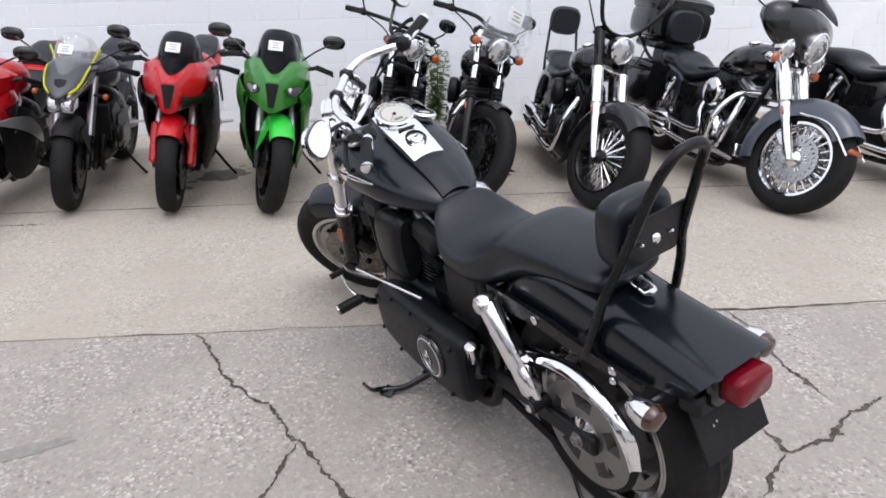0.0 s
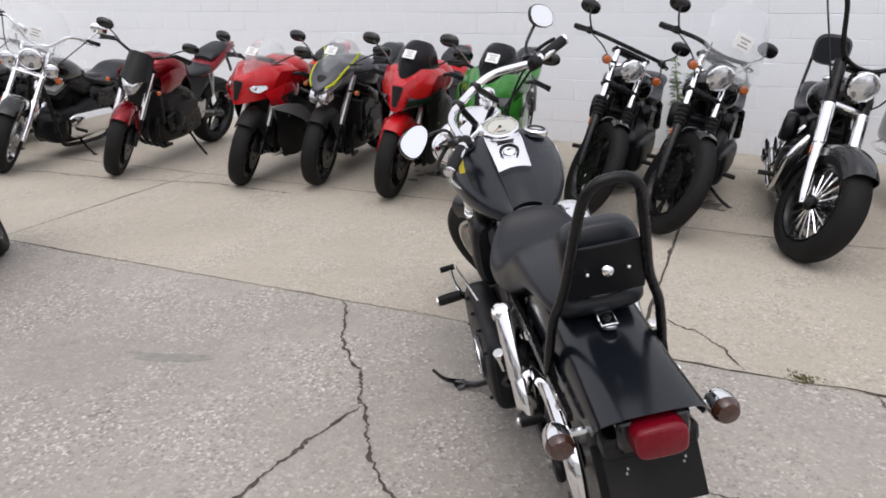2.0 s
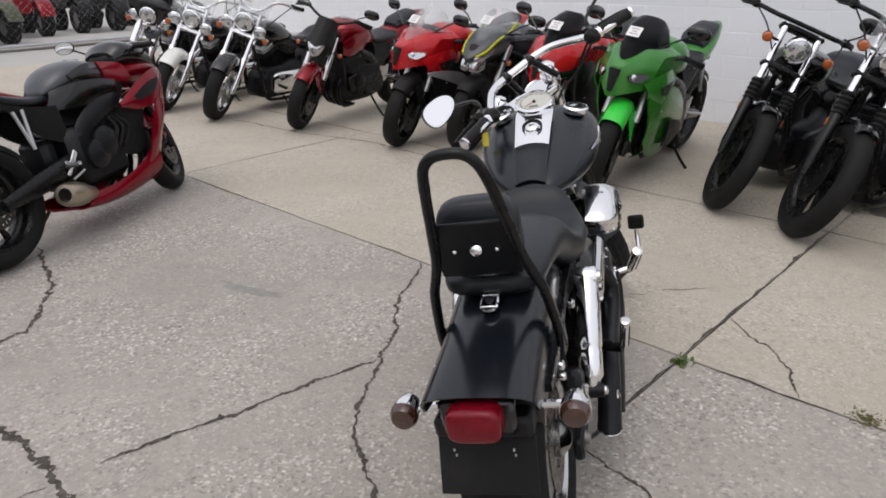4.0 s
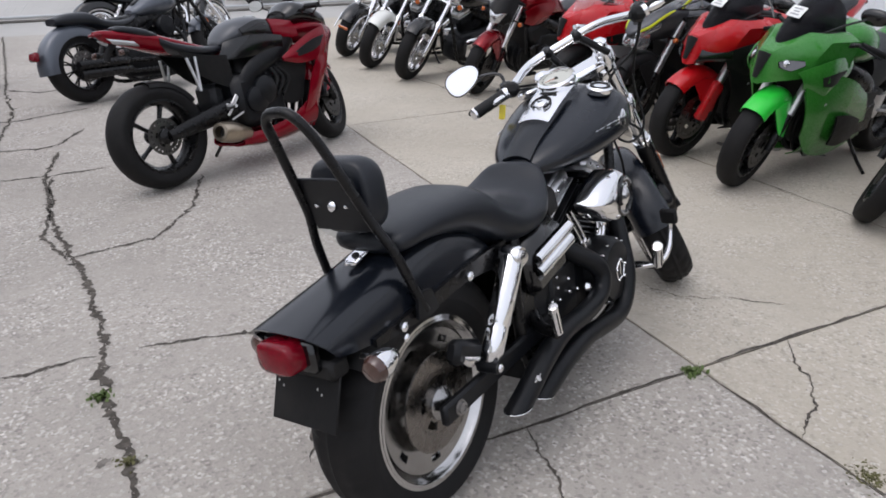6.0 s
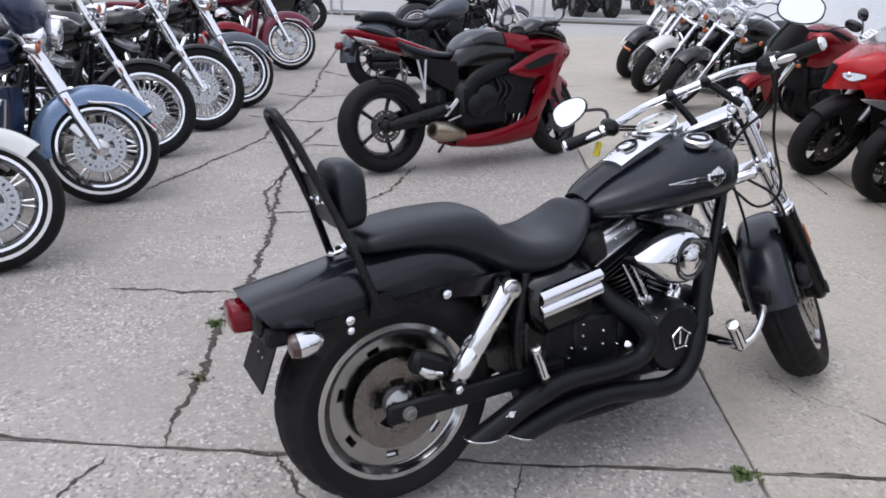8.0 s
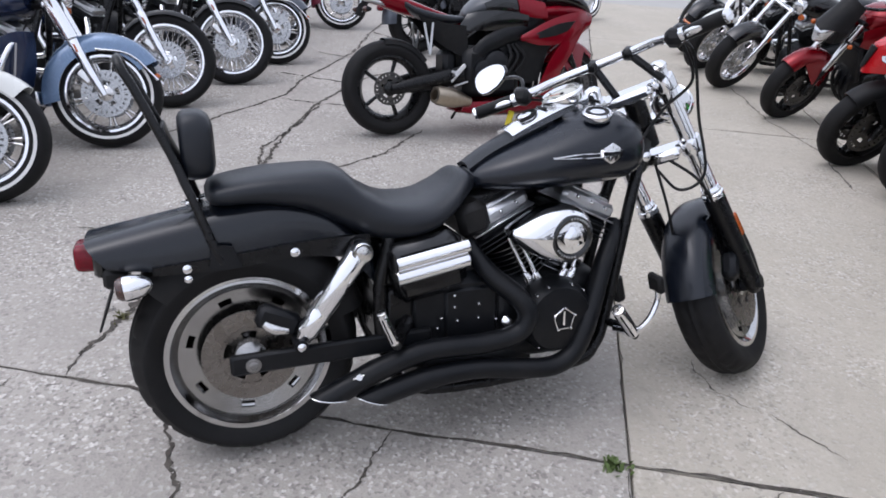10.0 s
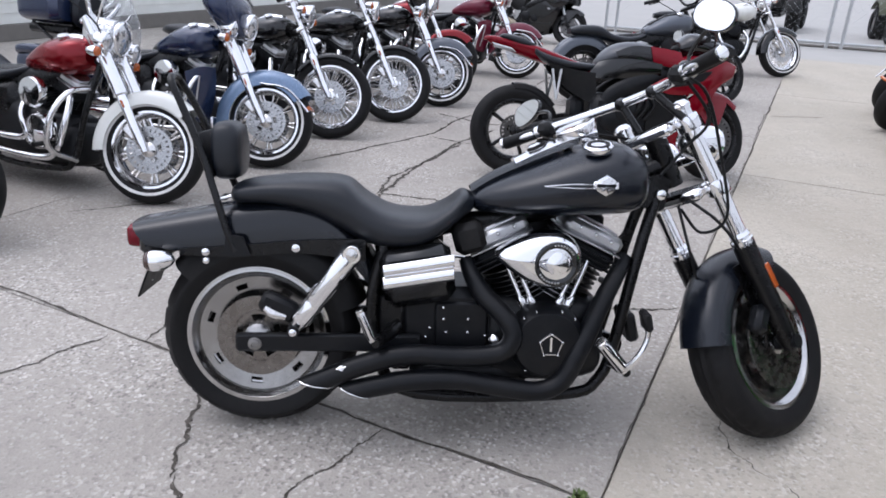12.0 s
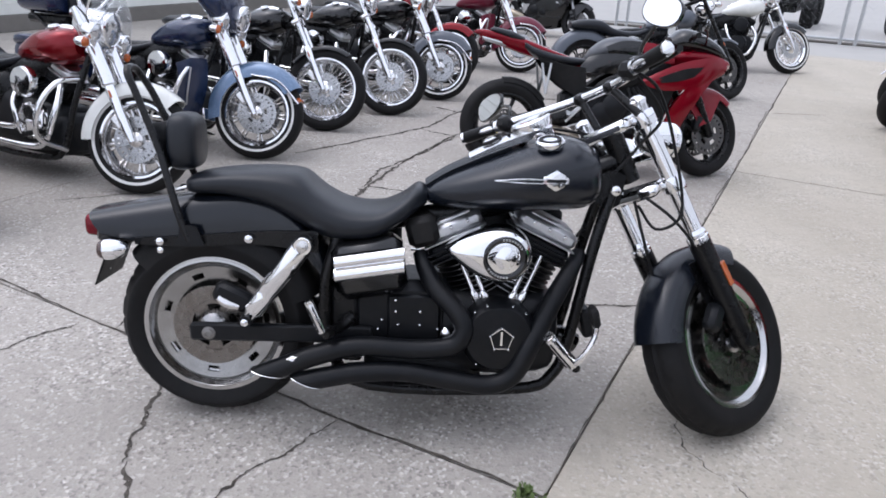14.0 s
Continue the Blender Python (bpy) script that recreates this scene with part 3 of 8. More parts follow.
def v_twin(root, c, top=0.36, fin_mat=None, case_mat=None, cover_mat=None, head_mat=None, air=True, lean_v=24, detail=True, big=1.0):
    """Engine: crankcase with cover, two finned cylinders with heads, pushrod tubes, air cleaner."""
    fin_mat, case_mat, cover_mat, head_mat = fin_mat or M_SATIN, case_mat or M_SATIN, cover_mat or M_CHROME, head_mat or M_ALU
    x, z = c
    part("crankcase", Geo().shell([(x - 0.2, 0.09, z - 0.1, z + 0.08), (x - 0.17, 0.13, z - 0.15, z + 0.12), (x, 0.14, z - 0.17, z + 0.13), (x + 0.17, 0.13, z - 0.15, z + 0.11), (x + 0.2, 0.09, z - 0.08, z + 0.05)], 14, 20, 4), case_mat, root)
    for s in (-1, 1):
        a = radians(lean_v) * s
        d = np.array((math.sin(a), 0, math.cos(a)))
        o = np.array((x, 0, z))
        prof = [(0.07, 0.10)]
        k = 0.12
        while k < top - 0.10:
            prof += [(0.066 * big, k), (0.088 * big, k + 0.0025), (0.088 * big, k + 0.0065), (0.066 * big, k + 0.009)]
            k += 0.017
        prof.append((0.07, top - 0.09))
        cyl = part("cylinder", Geo().lathe(prof, o, d, 24), fin_mat, root)
        hd = Geo().box(o + d * (top - 0.045), (0.17 * big, 0.17, 0.07), 0.016, (0, math.degrees(a), 0))
        for q in (-0.024, -0.008, 0.008):
            hd.box(o + d * (top - 0.045 + q), (0.182 * big, 0.182 * big, 0.005), 0.002, (0, math.degrees(a), 0))
        part("cylinder_head", hd, fin_mat, cyl)
        part("rocker_box", Geo().box(o + d * (top + 0.015), (0.165 * big * 1.05, 0.15 * big, 0.05), 0.014, (0, math.degrees(a), 0)).box(o + d * (top + 0.04), (0.13 * big, 0.12 * big, 0.02), 0.008, (0, math.degrees(a), 0)).box(o + d * (top - 0.012), (0.18 * big, 0.165 * big, 0.006), 0.002, (0, math.degrees(a), 0)), head_mat, cyl)
        if big > 1:
            edge = Geo()
            q = 0.12
            while q < top - 0.10:
                edge.lathe([(0.0875 * big, q + 0.0025), (0.0887 * big, q + 0.003), (0.0887 * big, q + 0.006), (0.0875 * big, q + 0.0065)], o, d, 24, True)
                q += 0.017
            part("fin_edges", edge, M_FINS, cyl, "bright machined fin edges")
            for x1 in (-0.055, 0.0, 0.055):
                bolt(cyl, o + d * (top + 0.02) + np.array((math.cos(a) * x1, -0.089, -math.sin(a) * x1)), (0, -1, 0), 0.007)
        if detail:
            for q in (0.018, 0.05):
                b0 = o + np.array((s * (0.02 + q), -0.125, 0.10))
                part("pushrod_tube", Geo().rod(b0, o + d * (top - 0.07) + np.array((s * (q - 0.035), -0.10, 0)), 0.008, 10).lathe([(0.014, 0), (0.015, 0.02), (0.01, 0.035)], b0, d, 12), M_CHROME, root)
    part("timing_cover", Geo().lathe([(0.12, 0), (0.118, 0.05), (0.10, 0.075), (0.05, 0.08), (0.001, 0.08)], (x, -0.13, z), (0, -1, 0), 30), cover_mat if not detail else case_mat, root)
    if air:
        part("air_cleaner", Geo().lathe([(0.05, 0), (0.09, 0.03), (0.095, 0.06), (0.085, 0.085), (0.04, 0.092), (0.001, 0.093)], (x, -0.15, z + top * 0.72), (0, -1, 0), 30), cover_mat, root)


def tag_sheet(root, p, w, h, turn, m=None):
    """price_tag with printed bars."""
    t = part("price_tag", Geo().box((0, 0, 0), (0.003, w, h), 0.001), M_PAPER, root, "white paper tag", m=(m if m is not None else Matrix()) @ Matrix.Translation(p) @ pose(0, 0, 0, *turn))
    for k in (0.25, 0.0, -0.25):
        part("print_bar", Geo().box((0.003, 0, h * k), (0.002, w * (0.6 if k else 0.4), h * 0.1), 0.0005), M_PRINT, t)


# ---- cruisers ----
def cruiser(front, heading, label, group, paint, base=1.60, lean=9, turn=28, fr=0.32, rr=0.32, tw=0.13, fkind="wire", rim_f=0.23, white=False, ffender="short", fender_mat=None, fork="chrome", gaiter=False,
            bars=0.24, bar_pull=0.22, screen=None, fairing=None, bags=False, pack=False, backrest=False, crash=False, spots=False, engine=None, cover=None, pipes=None, spokes=9, tag=None, apes=False, tank_top=0.93,
            lamp_mat=None, tank_mat=None, hub_mat=None, rim_mat=None, signals=True, nacelle=False, lowers=None, bar_w=1.0, lamp_r=0.088):
    root = thing("motorcycle", bike_pose(front, heading, base, lean), label, "motorcycle", group)
    fender_mat, pipes, lamp_mat, tank_mat = fender_mat or paint, pipes or M_CHROME, lamp_mat or M_CHROME, tank_mat or paint
    fm = M_CHROME if fork in ("chrome", "covered") else M_FRAME
    rake = 30
    head = (base - 0.34, 0, 0.86)
    S = steer(head, rake, turn)
    # wheels
    wheel(root, (0, rr), rr, tw + 0.02, 0.21, "cast" if fkind in ("cast", "fat") else "wire" if fkind == "wire" else fkind, spokes=9, hub_mat=hub_mat, rim_mat=rim_mat, disc=(0.14, -0.09), white=white, n=44)
    wheel(root, (base, fr), fr, tw, rim_f, fkind, m=S, spokes=spokes, white=white, hub_mat=hub_mat, rim_mat=rim_mat, discs=[(0.13, -0.055)] if fkind == "wire" else [(0.13, 0.055)] if spokes == 36 else [(0.14, -0.055), (0.14, 0.055)], n=52, disc_mat=M_DISCB if rim_mat is None else None)
    # fork: axis through the axle, parallel to the steering axis
    dx, dz = -math.sin(radians(rake)), math.cos(radians(rake))
    top = 0.82
    for s in (-1, 1):
        y = s * 0.105
        ax = np.array((base - 0.01, y, fr))
        d = np.array((dx, 0, dz))
        part("fork_leg", Geo().tube([ax - d * 0.02, ax + d * 0.05, ax + d * 0.34, ax + d * 0.35], [0.02, 0.029, 0.031, 0.026], 14).lathe([(0.02, -0.014), (0.02, 0.014)], ax, (0, 1, 0), 12), fm if fork != "mixed" else M_FRAME, root, m=S)
        if gaiter:
            q = ax + d * 0.34
            part("fork_gaiter", Geo().lathe([(0.03 if k % 2 else 0.039, k * 0.014) for k in range(10)], q, d, 16), M_PLASTIC, root, m=S)
        if fork == "covered":
            part("fork_cover", Geo().rod(ax + d * 0.33, ax + d * 0.56, 0.036, 16), M_CHROME, root, "chrome fork cover", m=S)
        part("fork_tube", Geo().rod(ax + d * 0.34, ax + d * top, 0.042 if nacelle or fairing else 0.034 if fork == "covered" else 0.021, 14), M_FRAME if fork == "covered" or (fork == "black" and not gaiter) else M_CHROME, root, m=S)
        part("reflector", Geo().box(ax + d * 0.28 + np.array((0.0, s * 0.033, 0)), (0.012, 0.006, 0.045), 0.002, (0, -rake, 0)), M_AMBER, root, m=S)
    settle(root, S, base, fr, tw)
    hb = np.array((base - 0.01, 0, fr)) + np.array((dx, 0, dz)) * 0.70
    for k in (0.56, 0.8):
        q = np.array((base - 0.025, 0, fr)) + np.array((dx, 0, dz)) * k
        part("triple_clamp", Geo().box(q, (0.07, 0.27, 0.035), 0.012, (0, -rake, 0)), fm if fork != "mixed" else M_FRAME, root, m=S)
    part("brake_caliper", Geo().box((base - 0.11, -0.075, fr + 0.09), (0.10, 0.045, 0.06), 0.012, (0, 40, 0)), M_CHROMEW if fork == "chrome" else M_SATIN, root, m=S)
    # front fender
    if ffender == "touring":
        part("front_fender", Geo().fender((base, fr), fr + 0.045, 0.105, 38, 196, 0.12, p=2.6, flare=0.1), fender_mat, root, m=S)
        for s in (-1, 1):
            part("fender_trim", Geo().tube([(base + 0.30, s * 0.108, fr + 0.10), (base + 0.14, s * 0.114, fr + 0.235), (base - 0.05, s * 0.116, fr + 0.25)], 0.008, 8, 12), M_CHROME, root, m=S)
        part("fender_tip", Geo().box((base + 0.285, 0, fr + 0.13), (0.03, 0.13, 0.035), 0.01, (0, 40, 0)), M_AMBER, root, m=S)
        part("fender_end_plate", Geo().box((base - 0.365, 0, fr - 0.06), (0.02, 0.20, 0.08), 0.006, (0, -12, 0)), M_CHROME, root, m=S)
    elif ffender == "full":
        part("front_fender", Geo().fender((base, fr), fr + 0.035, 0.085, 50, 188, 0.09), fender_mat, root, m=S)
    else:
        part("front_fender", Geo().fender((base, fr), fr + 0.022, 0.058 if gaiter else 0.07, 78 if gaiter else 62, 150, 0.04), fender_mat, root, m=S)
    # headlight and signals
    hp = (hb[0] + 0.10, 0, hb[2] + 0.02)
    if fairing == "bat":
        part("fairing", Geo().shell([(hb[0] - 0.09, 0.30, hb[2] + 0.05, hb[2] + 0.22), (hb[0] - 0.02, 0.335, hb[2] - 0.02, hb[2] + 0.25), (hb[0] + 0.06, 0.285, hb[2] - 0.06, hb[2] + 0.24), (hb[0] + 0.115, 0.16, hb[2] - 0.06, hb[2] + 0.19), (hb[0] + 0.135, 0.08, hb[2] - 0.05, hb[2] + 0.12)], 16, 30, 2.5), paint, root, m=S)
        part("windscreen", Geo().sheet([(hb[0] + 0.08, y, hb[2] + 0.24 - abs(y) * 0.1) for y in (-0.24, -0.12, 0, 0.12, 0.24)], [(hb[0] - 0.03, y, hb[2] + 0.40 - abs(y) * 0.3) for y in (-0.2, -0.1, 0, 0.1, 0.2)], 14, 6, 0.004, bow=(0.02, 0, 0)), M_SCREEN_DK, root, m=S)
        hp = (hb[0] + 0.165, 0, hb[2] + 0.03)
    lamp(root, hp, lamp_r if not nacelle else 0.098, S, lamp_mat)
    if nacelle:
        part("headlight_nacelle", Geo().shell([(hb[0] - 0.10, 0.08, hb[2] - 0.04, hb[2] + 0.12), (hb[0] - 0.02, 0.125, hb[2] - 0.10, hb[2] + 0.13), (hb[0] + 0.08, 0.115, hb[2] - 0.09, hb[2] + 0.12)], 12, 24, 2.4), lamp_mat, root, m=S)
    if spots:
        for s in (-1, 1):
            lamp(root, (hb[0] + 0.10, s * 0.17, hb[2] - 0.03), 0.055, S, lamp_mat, "passing_lamp", depth=0.09)
        part("lamp_bar", Geo().tube([(hb[0] + 0.04, -0.24, hb[2] - 0.09), (hb[0] + 0.06, 0, hb[2] - 0.10), (hb[0] + 0.04, 0.24, hb[2] - 0.09)], 0.012, 8, 10), M_CHROME, root, m=S)
    if signals:
        for s in (-1, 1):
            y = 0.235 if spots else 0.19
            signal(root, (hb[0] + 0.08, s * y, hb[2] - (0.10 if spots else -0.02)), (1, 0, 0), 0.03, M_AMBER, S, lamp_mat)
    if screen:
        h, w = screen
        part("windshield", Geo().sheet([(hb[0] + 0.10, y * w, hb[2] + 0.02) for y in (-0.8, -0.4, 0, 0.4, 0.8)], [(hb[0] - 0.05, y * w, hb[2] + h - abs(y) ** 3 * h * 0.5) for y in (-0.85, -0.5, 0, 0.5, 0.85)], 16, 8, 0.004, bow=(0.05, 0, 0)), M_SCREEN, root, m=S).visible_shadow = False
        for s in (-1, 1):
            part("windshield_brace", Geo().rod((hb[0] - 0.02, s * 0.1, hb[2] + 0.0), (hb[0] + 0.05, s * w * 0.6, hb[2] + h * 0.4), 0.006, 8), M_CHROME, root, m=S)
        if tag:
            tag_sheet(root, (hb[0] + 0.10, 0.0, hb[2] + h * 0.55), 0.12, 0.09, (0, -15, 0), S)
    # handlebar
    tz = hb[2] + 0.10
    gx = hb[0] - bar_pull
    hz = hb[2] + bars
    pts = [(gx - 0.1, -0.42, hz - 0.02), (gx, -0.34, hz), (hb[0] - 0.06, -0.22, hz + 0.02), (hb[0] - 0.06, -0.08, tz + 0.03), (hb[0] - 0.06, 0.08, tz + 0.03), (hb[0] - 0.06, 0.22, hz + 0.02), (gx, 0.34, hz), (gx - 0.1, 0.42, hz - 0.02)]
    if apes:
        pts = [(gx - 0.12, -0.40, hz), (gx, -0.36, hz + 0.02), (hb[0], -0.30, hz - 0.06), (hb[0] - 0.02, -0.12, tz + 0.03), (hb[0] - 0.02, 0.12, tz + 0.03), (hb[0], 0.30, hz - 0.06), (gx, 0.36, hz + 0.02), (gx - 0.12, 0.40, hz)]
    pts = [(x, y * bar_w, z) for x, y, z in pts]
    hbar = part("handlebar", Geo().tube(pts, 0.0135, 10, 40), M_CHROME if fork == "chrome" else M_FRAME, root, m=S)
    for s, (a, b) in ((-1, (pts[0], pts[1])), (1, (pts[-1], pts[-2]))):
        a, b = np.array(a), np.array(b)
        part("grip", Geo().rod(a - (b - a) * 0.05, a + (b - a) * 0.95, 0.019, 14), M_PLASTIC, hbar)
        part("switch_housing", Geo().box(b, (0.05, 0.05, 0.045), 0.012), M_PLASTIC, hbar)
        part("lever", Geo().tube([b + (0.03, 0, 0), b + (0.06, s * 0.03, -0.005), a + (0.06, 0, -0.01)], 0.006, 8, 8), M_CHROME if fork == "chrome" else M_PLASTIC, hbar)
        mirror(root, b + (0.0, s * 0.07, 0.14), [b + (0.03, s * 0.05, 0.08), b + (0.01, 0, 0.02)], w=0.07, h=0.045, m=S, shell_mat=M_CHROME if fork == "chrome" else M_GLOSS)
    part("cable", Geo().tube([pts[1], (hb[0] + 0.05, -0.2, tz - 0.05), (hb[0] + 0.02, -0.06, tz - 0.25), (base - 0.12, -0.07, fr + 0.15)], 0.005, 6, 16), M_PLASTIC, root, m=S)
    part("cable", Geo().tube([pts[-2], (hb[0] + 0.05, 0.2, tz - 0.08), (hb[0] - 0.1, 0.1, tz - 0.3), (base - 0.55, 0.1, 0.5)], 0.005, 6, 16), M_PLASTIC, root, m=S)
    # tank, seat, rear fender
    t0 = base - 0.95
    tt = tank_top
    part("fuel_tank", Geo().shell([(t0, 0.06, tt - 0.22, tt - 0.16), (t0 + 0.06, 0.11, tt - 0.23, tt - 0.12), (t0 + 0.22, 0.16, tt - 0.235, tt - 0.03), (t0 + 0.38, 0.175, tt - 0.23, tt), (t0 + 0.47, 0.15, tt - 0.2, tt - 0.005), (t0 + 0.53, 0.09, tt - 0.16, tt - 0.04)], 24, 26, 2.4), tank_mat, root)
    part("tank_console", Geo().shell([(t0 + 0.06, 0.03, tt - 0.14, tt - 0.10), (t0 + 0.22, 0.05, tt - 0.08, tt - 0.015), (t0 + 0.36, 0.06, tt - 0.05, tt + 0.018), (t0 + 0.45, 0.04, tt - 0.05, tt + 0.01)], 14, 16, 3), M_CHROME if fork == "chrome" else M_FRAME, root)
    part("fuel_cap", Geo().lathe([(0.035, 0), (0.037, 0.012), (0.03, 0.02), (0.001, 0.022)], (t0 + 0.36, -0.09, tt - 0.01), (0, -0.3, 1), 18), M_CHROME, root)
    part("seat", Geo().shell([(-0.16, 0.08, 0.70, 0.76), (-0.05, 0.13, 0.68, 0.79), (0.15, 0.14, 0.66, 0.79), (0.27, 0.16, 0.62, 0.72), (0.42, 0.17, 0.60, 0.69), (0.56, 0.14, 0.63, 0.70), (t0 + 0.04, 0.08, 0.68, 0.74)], 24, 22, 2.6), M_VINYL, root)
    part("rear_fender", Geo().fender((0, rr), rr + 0.06, 0.11, 25, 185, 0.11, p=2.8), fender_mat, root)
    part("tail_light", Geo().box((-0.40, 0, rr + 0.14), (0.05, 0.11, 0.08), 0.018, (0, 15, 0)), M_RED_LENS, root)
    # frame
    for s in (-1, 1):
        part("frame_tube", Geo().tube([(base - 0.36, s * 0.04, 0.78), (base - 0.42, s * 0.10, 0.5), (base - 0.50, s * 0.12, 0.2), (base - 0.65, s * 0.13, 0.13), (0.45, s * 0.13, 0.13), (0.32, s * 0.13, 0.3), (0.35, s * 0.12, 0.62)], 0.019, 10, 26), M_FRAME, root)
        part("swing_arm", Geo().tube([(0.42, s * 0.12, 0.32), (0, s * 0.13, rr)], 0.024, 8), M_FRAME, root)
        part("shock_absorber", Geo().lathe([(0.012, 0), (0.03, 0.01), (0.03, 0.12), (0.024, 0.125)] + [(0.028 if k % 2 else 0.02, 0.13 + k * 0.012) for k in range(10)] + [(0.026, 0.26), (0.012, 0.28)], (0.10, s * 0.155, 0.37), (0.4, 0, 0.6), 14), M_CHROME if fork == "chrome" else M_FRAME, root)
        part("foot_peg", Geo().rod((base - 0.62, s * 0.16, 0.30), (base - 0.62, s * 0.30, 0.29), 0.016, 10), M_PLASTIC, root)
    part("frame_backbone", Geo().tube([(base - 0.33, 0, 0.82), (0.6, 0, 0.70), (0.3, 0, 0.62)], 0.03, 10, 8), M_FRAME, root)
    part("side_cover", Geo().box((0.47, 0, 0.5), (0.34, 0.31, 0.26), 0.05), M_FRAME, root)
    v_twin(root, (base - 0.72, 0.35), 0.33, engine or M_SATIN, engine or M_SATIN, cover or M_CHROME, cover or M_ALU, detail=False, big=1.12 if gaiter else 1.0)
    part("gearbox", Geo().box((0.55, 0, 0.32), (0.3, 0.24, 0.24), 0.03), engine or M_SATIN, root)
    # added dark bulk that stands in for the black shade below the engine
    part("shade_fill", Geo().shell([(base - 1.25, 0.10, 0.20, 0.50), (base - 1.10, 0.15, 0.15, 0.56), (base - 0.75, 0.165, 0.13, 0.48), (base - 0.52, 0.14, 0.15, 0.42), (base - 0.46, 0.09, 0.19, 0.36)], 14, 20, 3.4), M_SATIN, root)
    part("inner_frame", Geo().shell([(0.30, 0.09, 0.50, 0.70), (0.45, 0.10, 0.46, 0.72), (0.75, 0.09, 0.55, 0.74), (base - 0.62, 0.07, 0.66, 0.76)], 10, 16, 3), M_FRAME, root)
    part("primary_cover", Geo().shell([(0.45, 0.04, 0.22, 0.40), (0.5, 0.05, 0.2, 0.42), (base - 0.65, 0.05, 0.2, 0.43), (base - 0.55, 0.03, 0.24, 0.40)], 14, 18, 3, y=0.17), cover or M_CHROME, root)
    ex = base - 0.72
    part("exhaust_pipe", Geo().tube([(ex + 0.17, -0.09, 0.58), (ex + 0.22, -0.17, 0.45), (ex + 0.16, -0.2, 0.25), (ex, -0.21, 0.20), (0.35, -0.21, 0.22), (0.1, -0.21, 0.24)], 0.021, 12, 28), pipes, root)
    part("exhaust_pipe", Geo().tube([(ex - 0.17, -0.09, 0.58), (ex - 0.14, -0.18, 0.45), (ex - 0.08, -0.2, 0.33), (ex - 0.2, -0.21, 0.30), (0.3, -0.21, 0.32)], 0.021, 12, 24), pipes, root)
    for z in (0.24, 0.32):
        part("muffler", Geo().lathe([(0.024, 0), (0.042, 0.04), (0.045, 0.5), (0.038, 0.53), (0.03, 0.53)], (0.38, -0.215, z), (-1, 0, 0.03), 18), pipes, root)
    part("side_stand", Geo().tube([(base - 0.75, 0.14, 0.16), (base - 0.72, 0.24, 0.09), (base - 0.70, 0.32, 0.055)], 0.011, 8, 6).box((base - 0.70, 0.325, 0.055), (0.05, 0.035, 0.012), 0.004), M_FRAME, root)
    if bags:
        for s in (-1, 1):
            b = part("saddlebag", Geo().shell([(-0.42, 0.08, 0.36, 0.60), (-0.36, 0.11, 0.32, 0.63), (0.05, 0.11, 0.34, 0.64), (0.20, 0.08, 0.40, 0.64)], 16, 22, 4, y=s * 0.27), paint, root)
            part("bag_lid", Geo().shell([(-0.43, 0.085, 0.59, 0.65), (-0.36, 0.115, 0.60, 0.68), (0.05, 0.115, 0.61, 0.69), (0.21, 0.08, 0.62, 0.67)], 14, 20, 3.5, y=s * 0.27), paint, b)
            part("bag_rail", Geo().tube([(0.18, s * 0.34, 0.36), (0.0, s * 0.40, 0.30), (-0.35, s * 0.40, 0.30), (-0.46, s * 0.30, 0.32)], 0.011, 8, 14), M_CHROME, root)
    if pack:
        t = part("tour_trunk", Geo().shell([(-0.56, 0.20, 0.86, 1.06), (-0.50, 0.26, 0.84, 1.10), (-0.22, 0.27, 0.84, 1.12), (-0.12, 0.24, 0.86, 1.08)], 16, 26, 4), paint, root)
        part("trunk_lid", Geo().shell([(-0.57, 0.20, 1.05, 1.12), (-0.50, 0.265, 1.04, 1.17), (-0.22, 0.275, 1.04, 1.18), (-0.11, 0.24, 1.05, 1.14)], 14, 24, 3.5), paint, t)
        part("passenger_backrest", Geo().shell([(-0.14, 0.12, 0.84, 1.06), (-0.08, 0.15, 0.82, 1.08), (-0.04, 0.13, 0.84, 1.06)], 10, 20, 3), M_VINYL, t)
        part("trunk_rack", Geo().tube([(-0.45, 0.18, 0.84), (-0.2, 0.18, 0.70), (0.05, 0.17, 0.62)], 0.011, 8, 8).tube([(-0.45, -0.18, 0.84), (-0.2, -0.18, 0.70), (0.05, -0.17, 0.62)], 0.013, 8, 8).box((-0.33, 0, 0.80), (0.40, 0.34, 0.07), 0.02).box((-0.18, 0, 0.70), (0.30, 0.20, 0.18), 0.03), M_FRAME, root)
    if backrest:
        part("sissy_bar", Geo().tube([(-0.02, -0.13, 0.62), (-0.10, -0.12, 0.8), (-0.2, -0.09, 1.05), (-0.21, 0, 1.10), (-0.2, 0.09, 1.05), (-0.10, 0.12, 0.8), (-0.02, 0.13, 0.62)], 0.011, 8, 30), M_CHROME if fork == "chrome" else M_FRAME, root)
        part("backrest_pad", Geo().shell([(-0.19, 0.10, 0.92, 1.09), (-0.15, 0.125, 0.90, 1.12), (-0.11, 0.11, 0.91, 1.10)], 10, 22, 3), M_VINYL, root)
    if crash:
        for s in (-1, 1):
            part("crash_bar", Geo().tube([(base - 0.40, s * 0.06, 0.64), (base - 0.38, s * 0.25, 0.62), (base - 0.40, s * 0.36, 0.48), (base - 0.44, s * 0.34, 0.30), (base - 0.48, s * 0.12, 0.20)], 0.0165, 10, 24), M_CHROME, root)
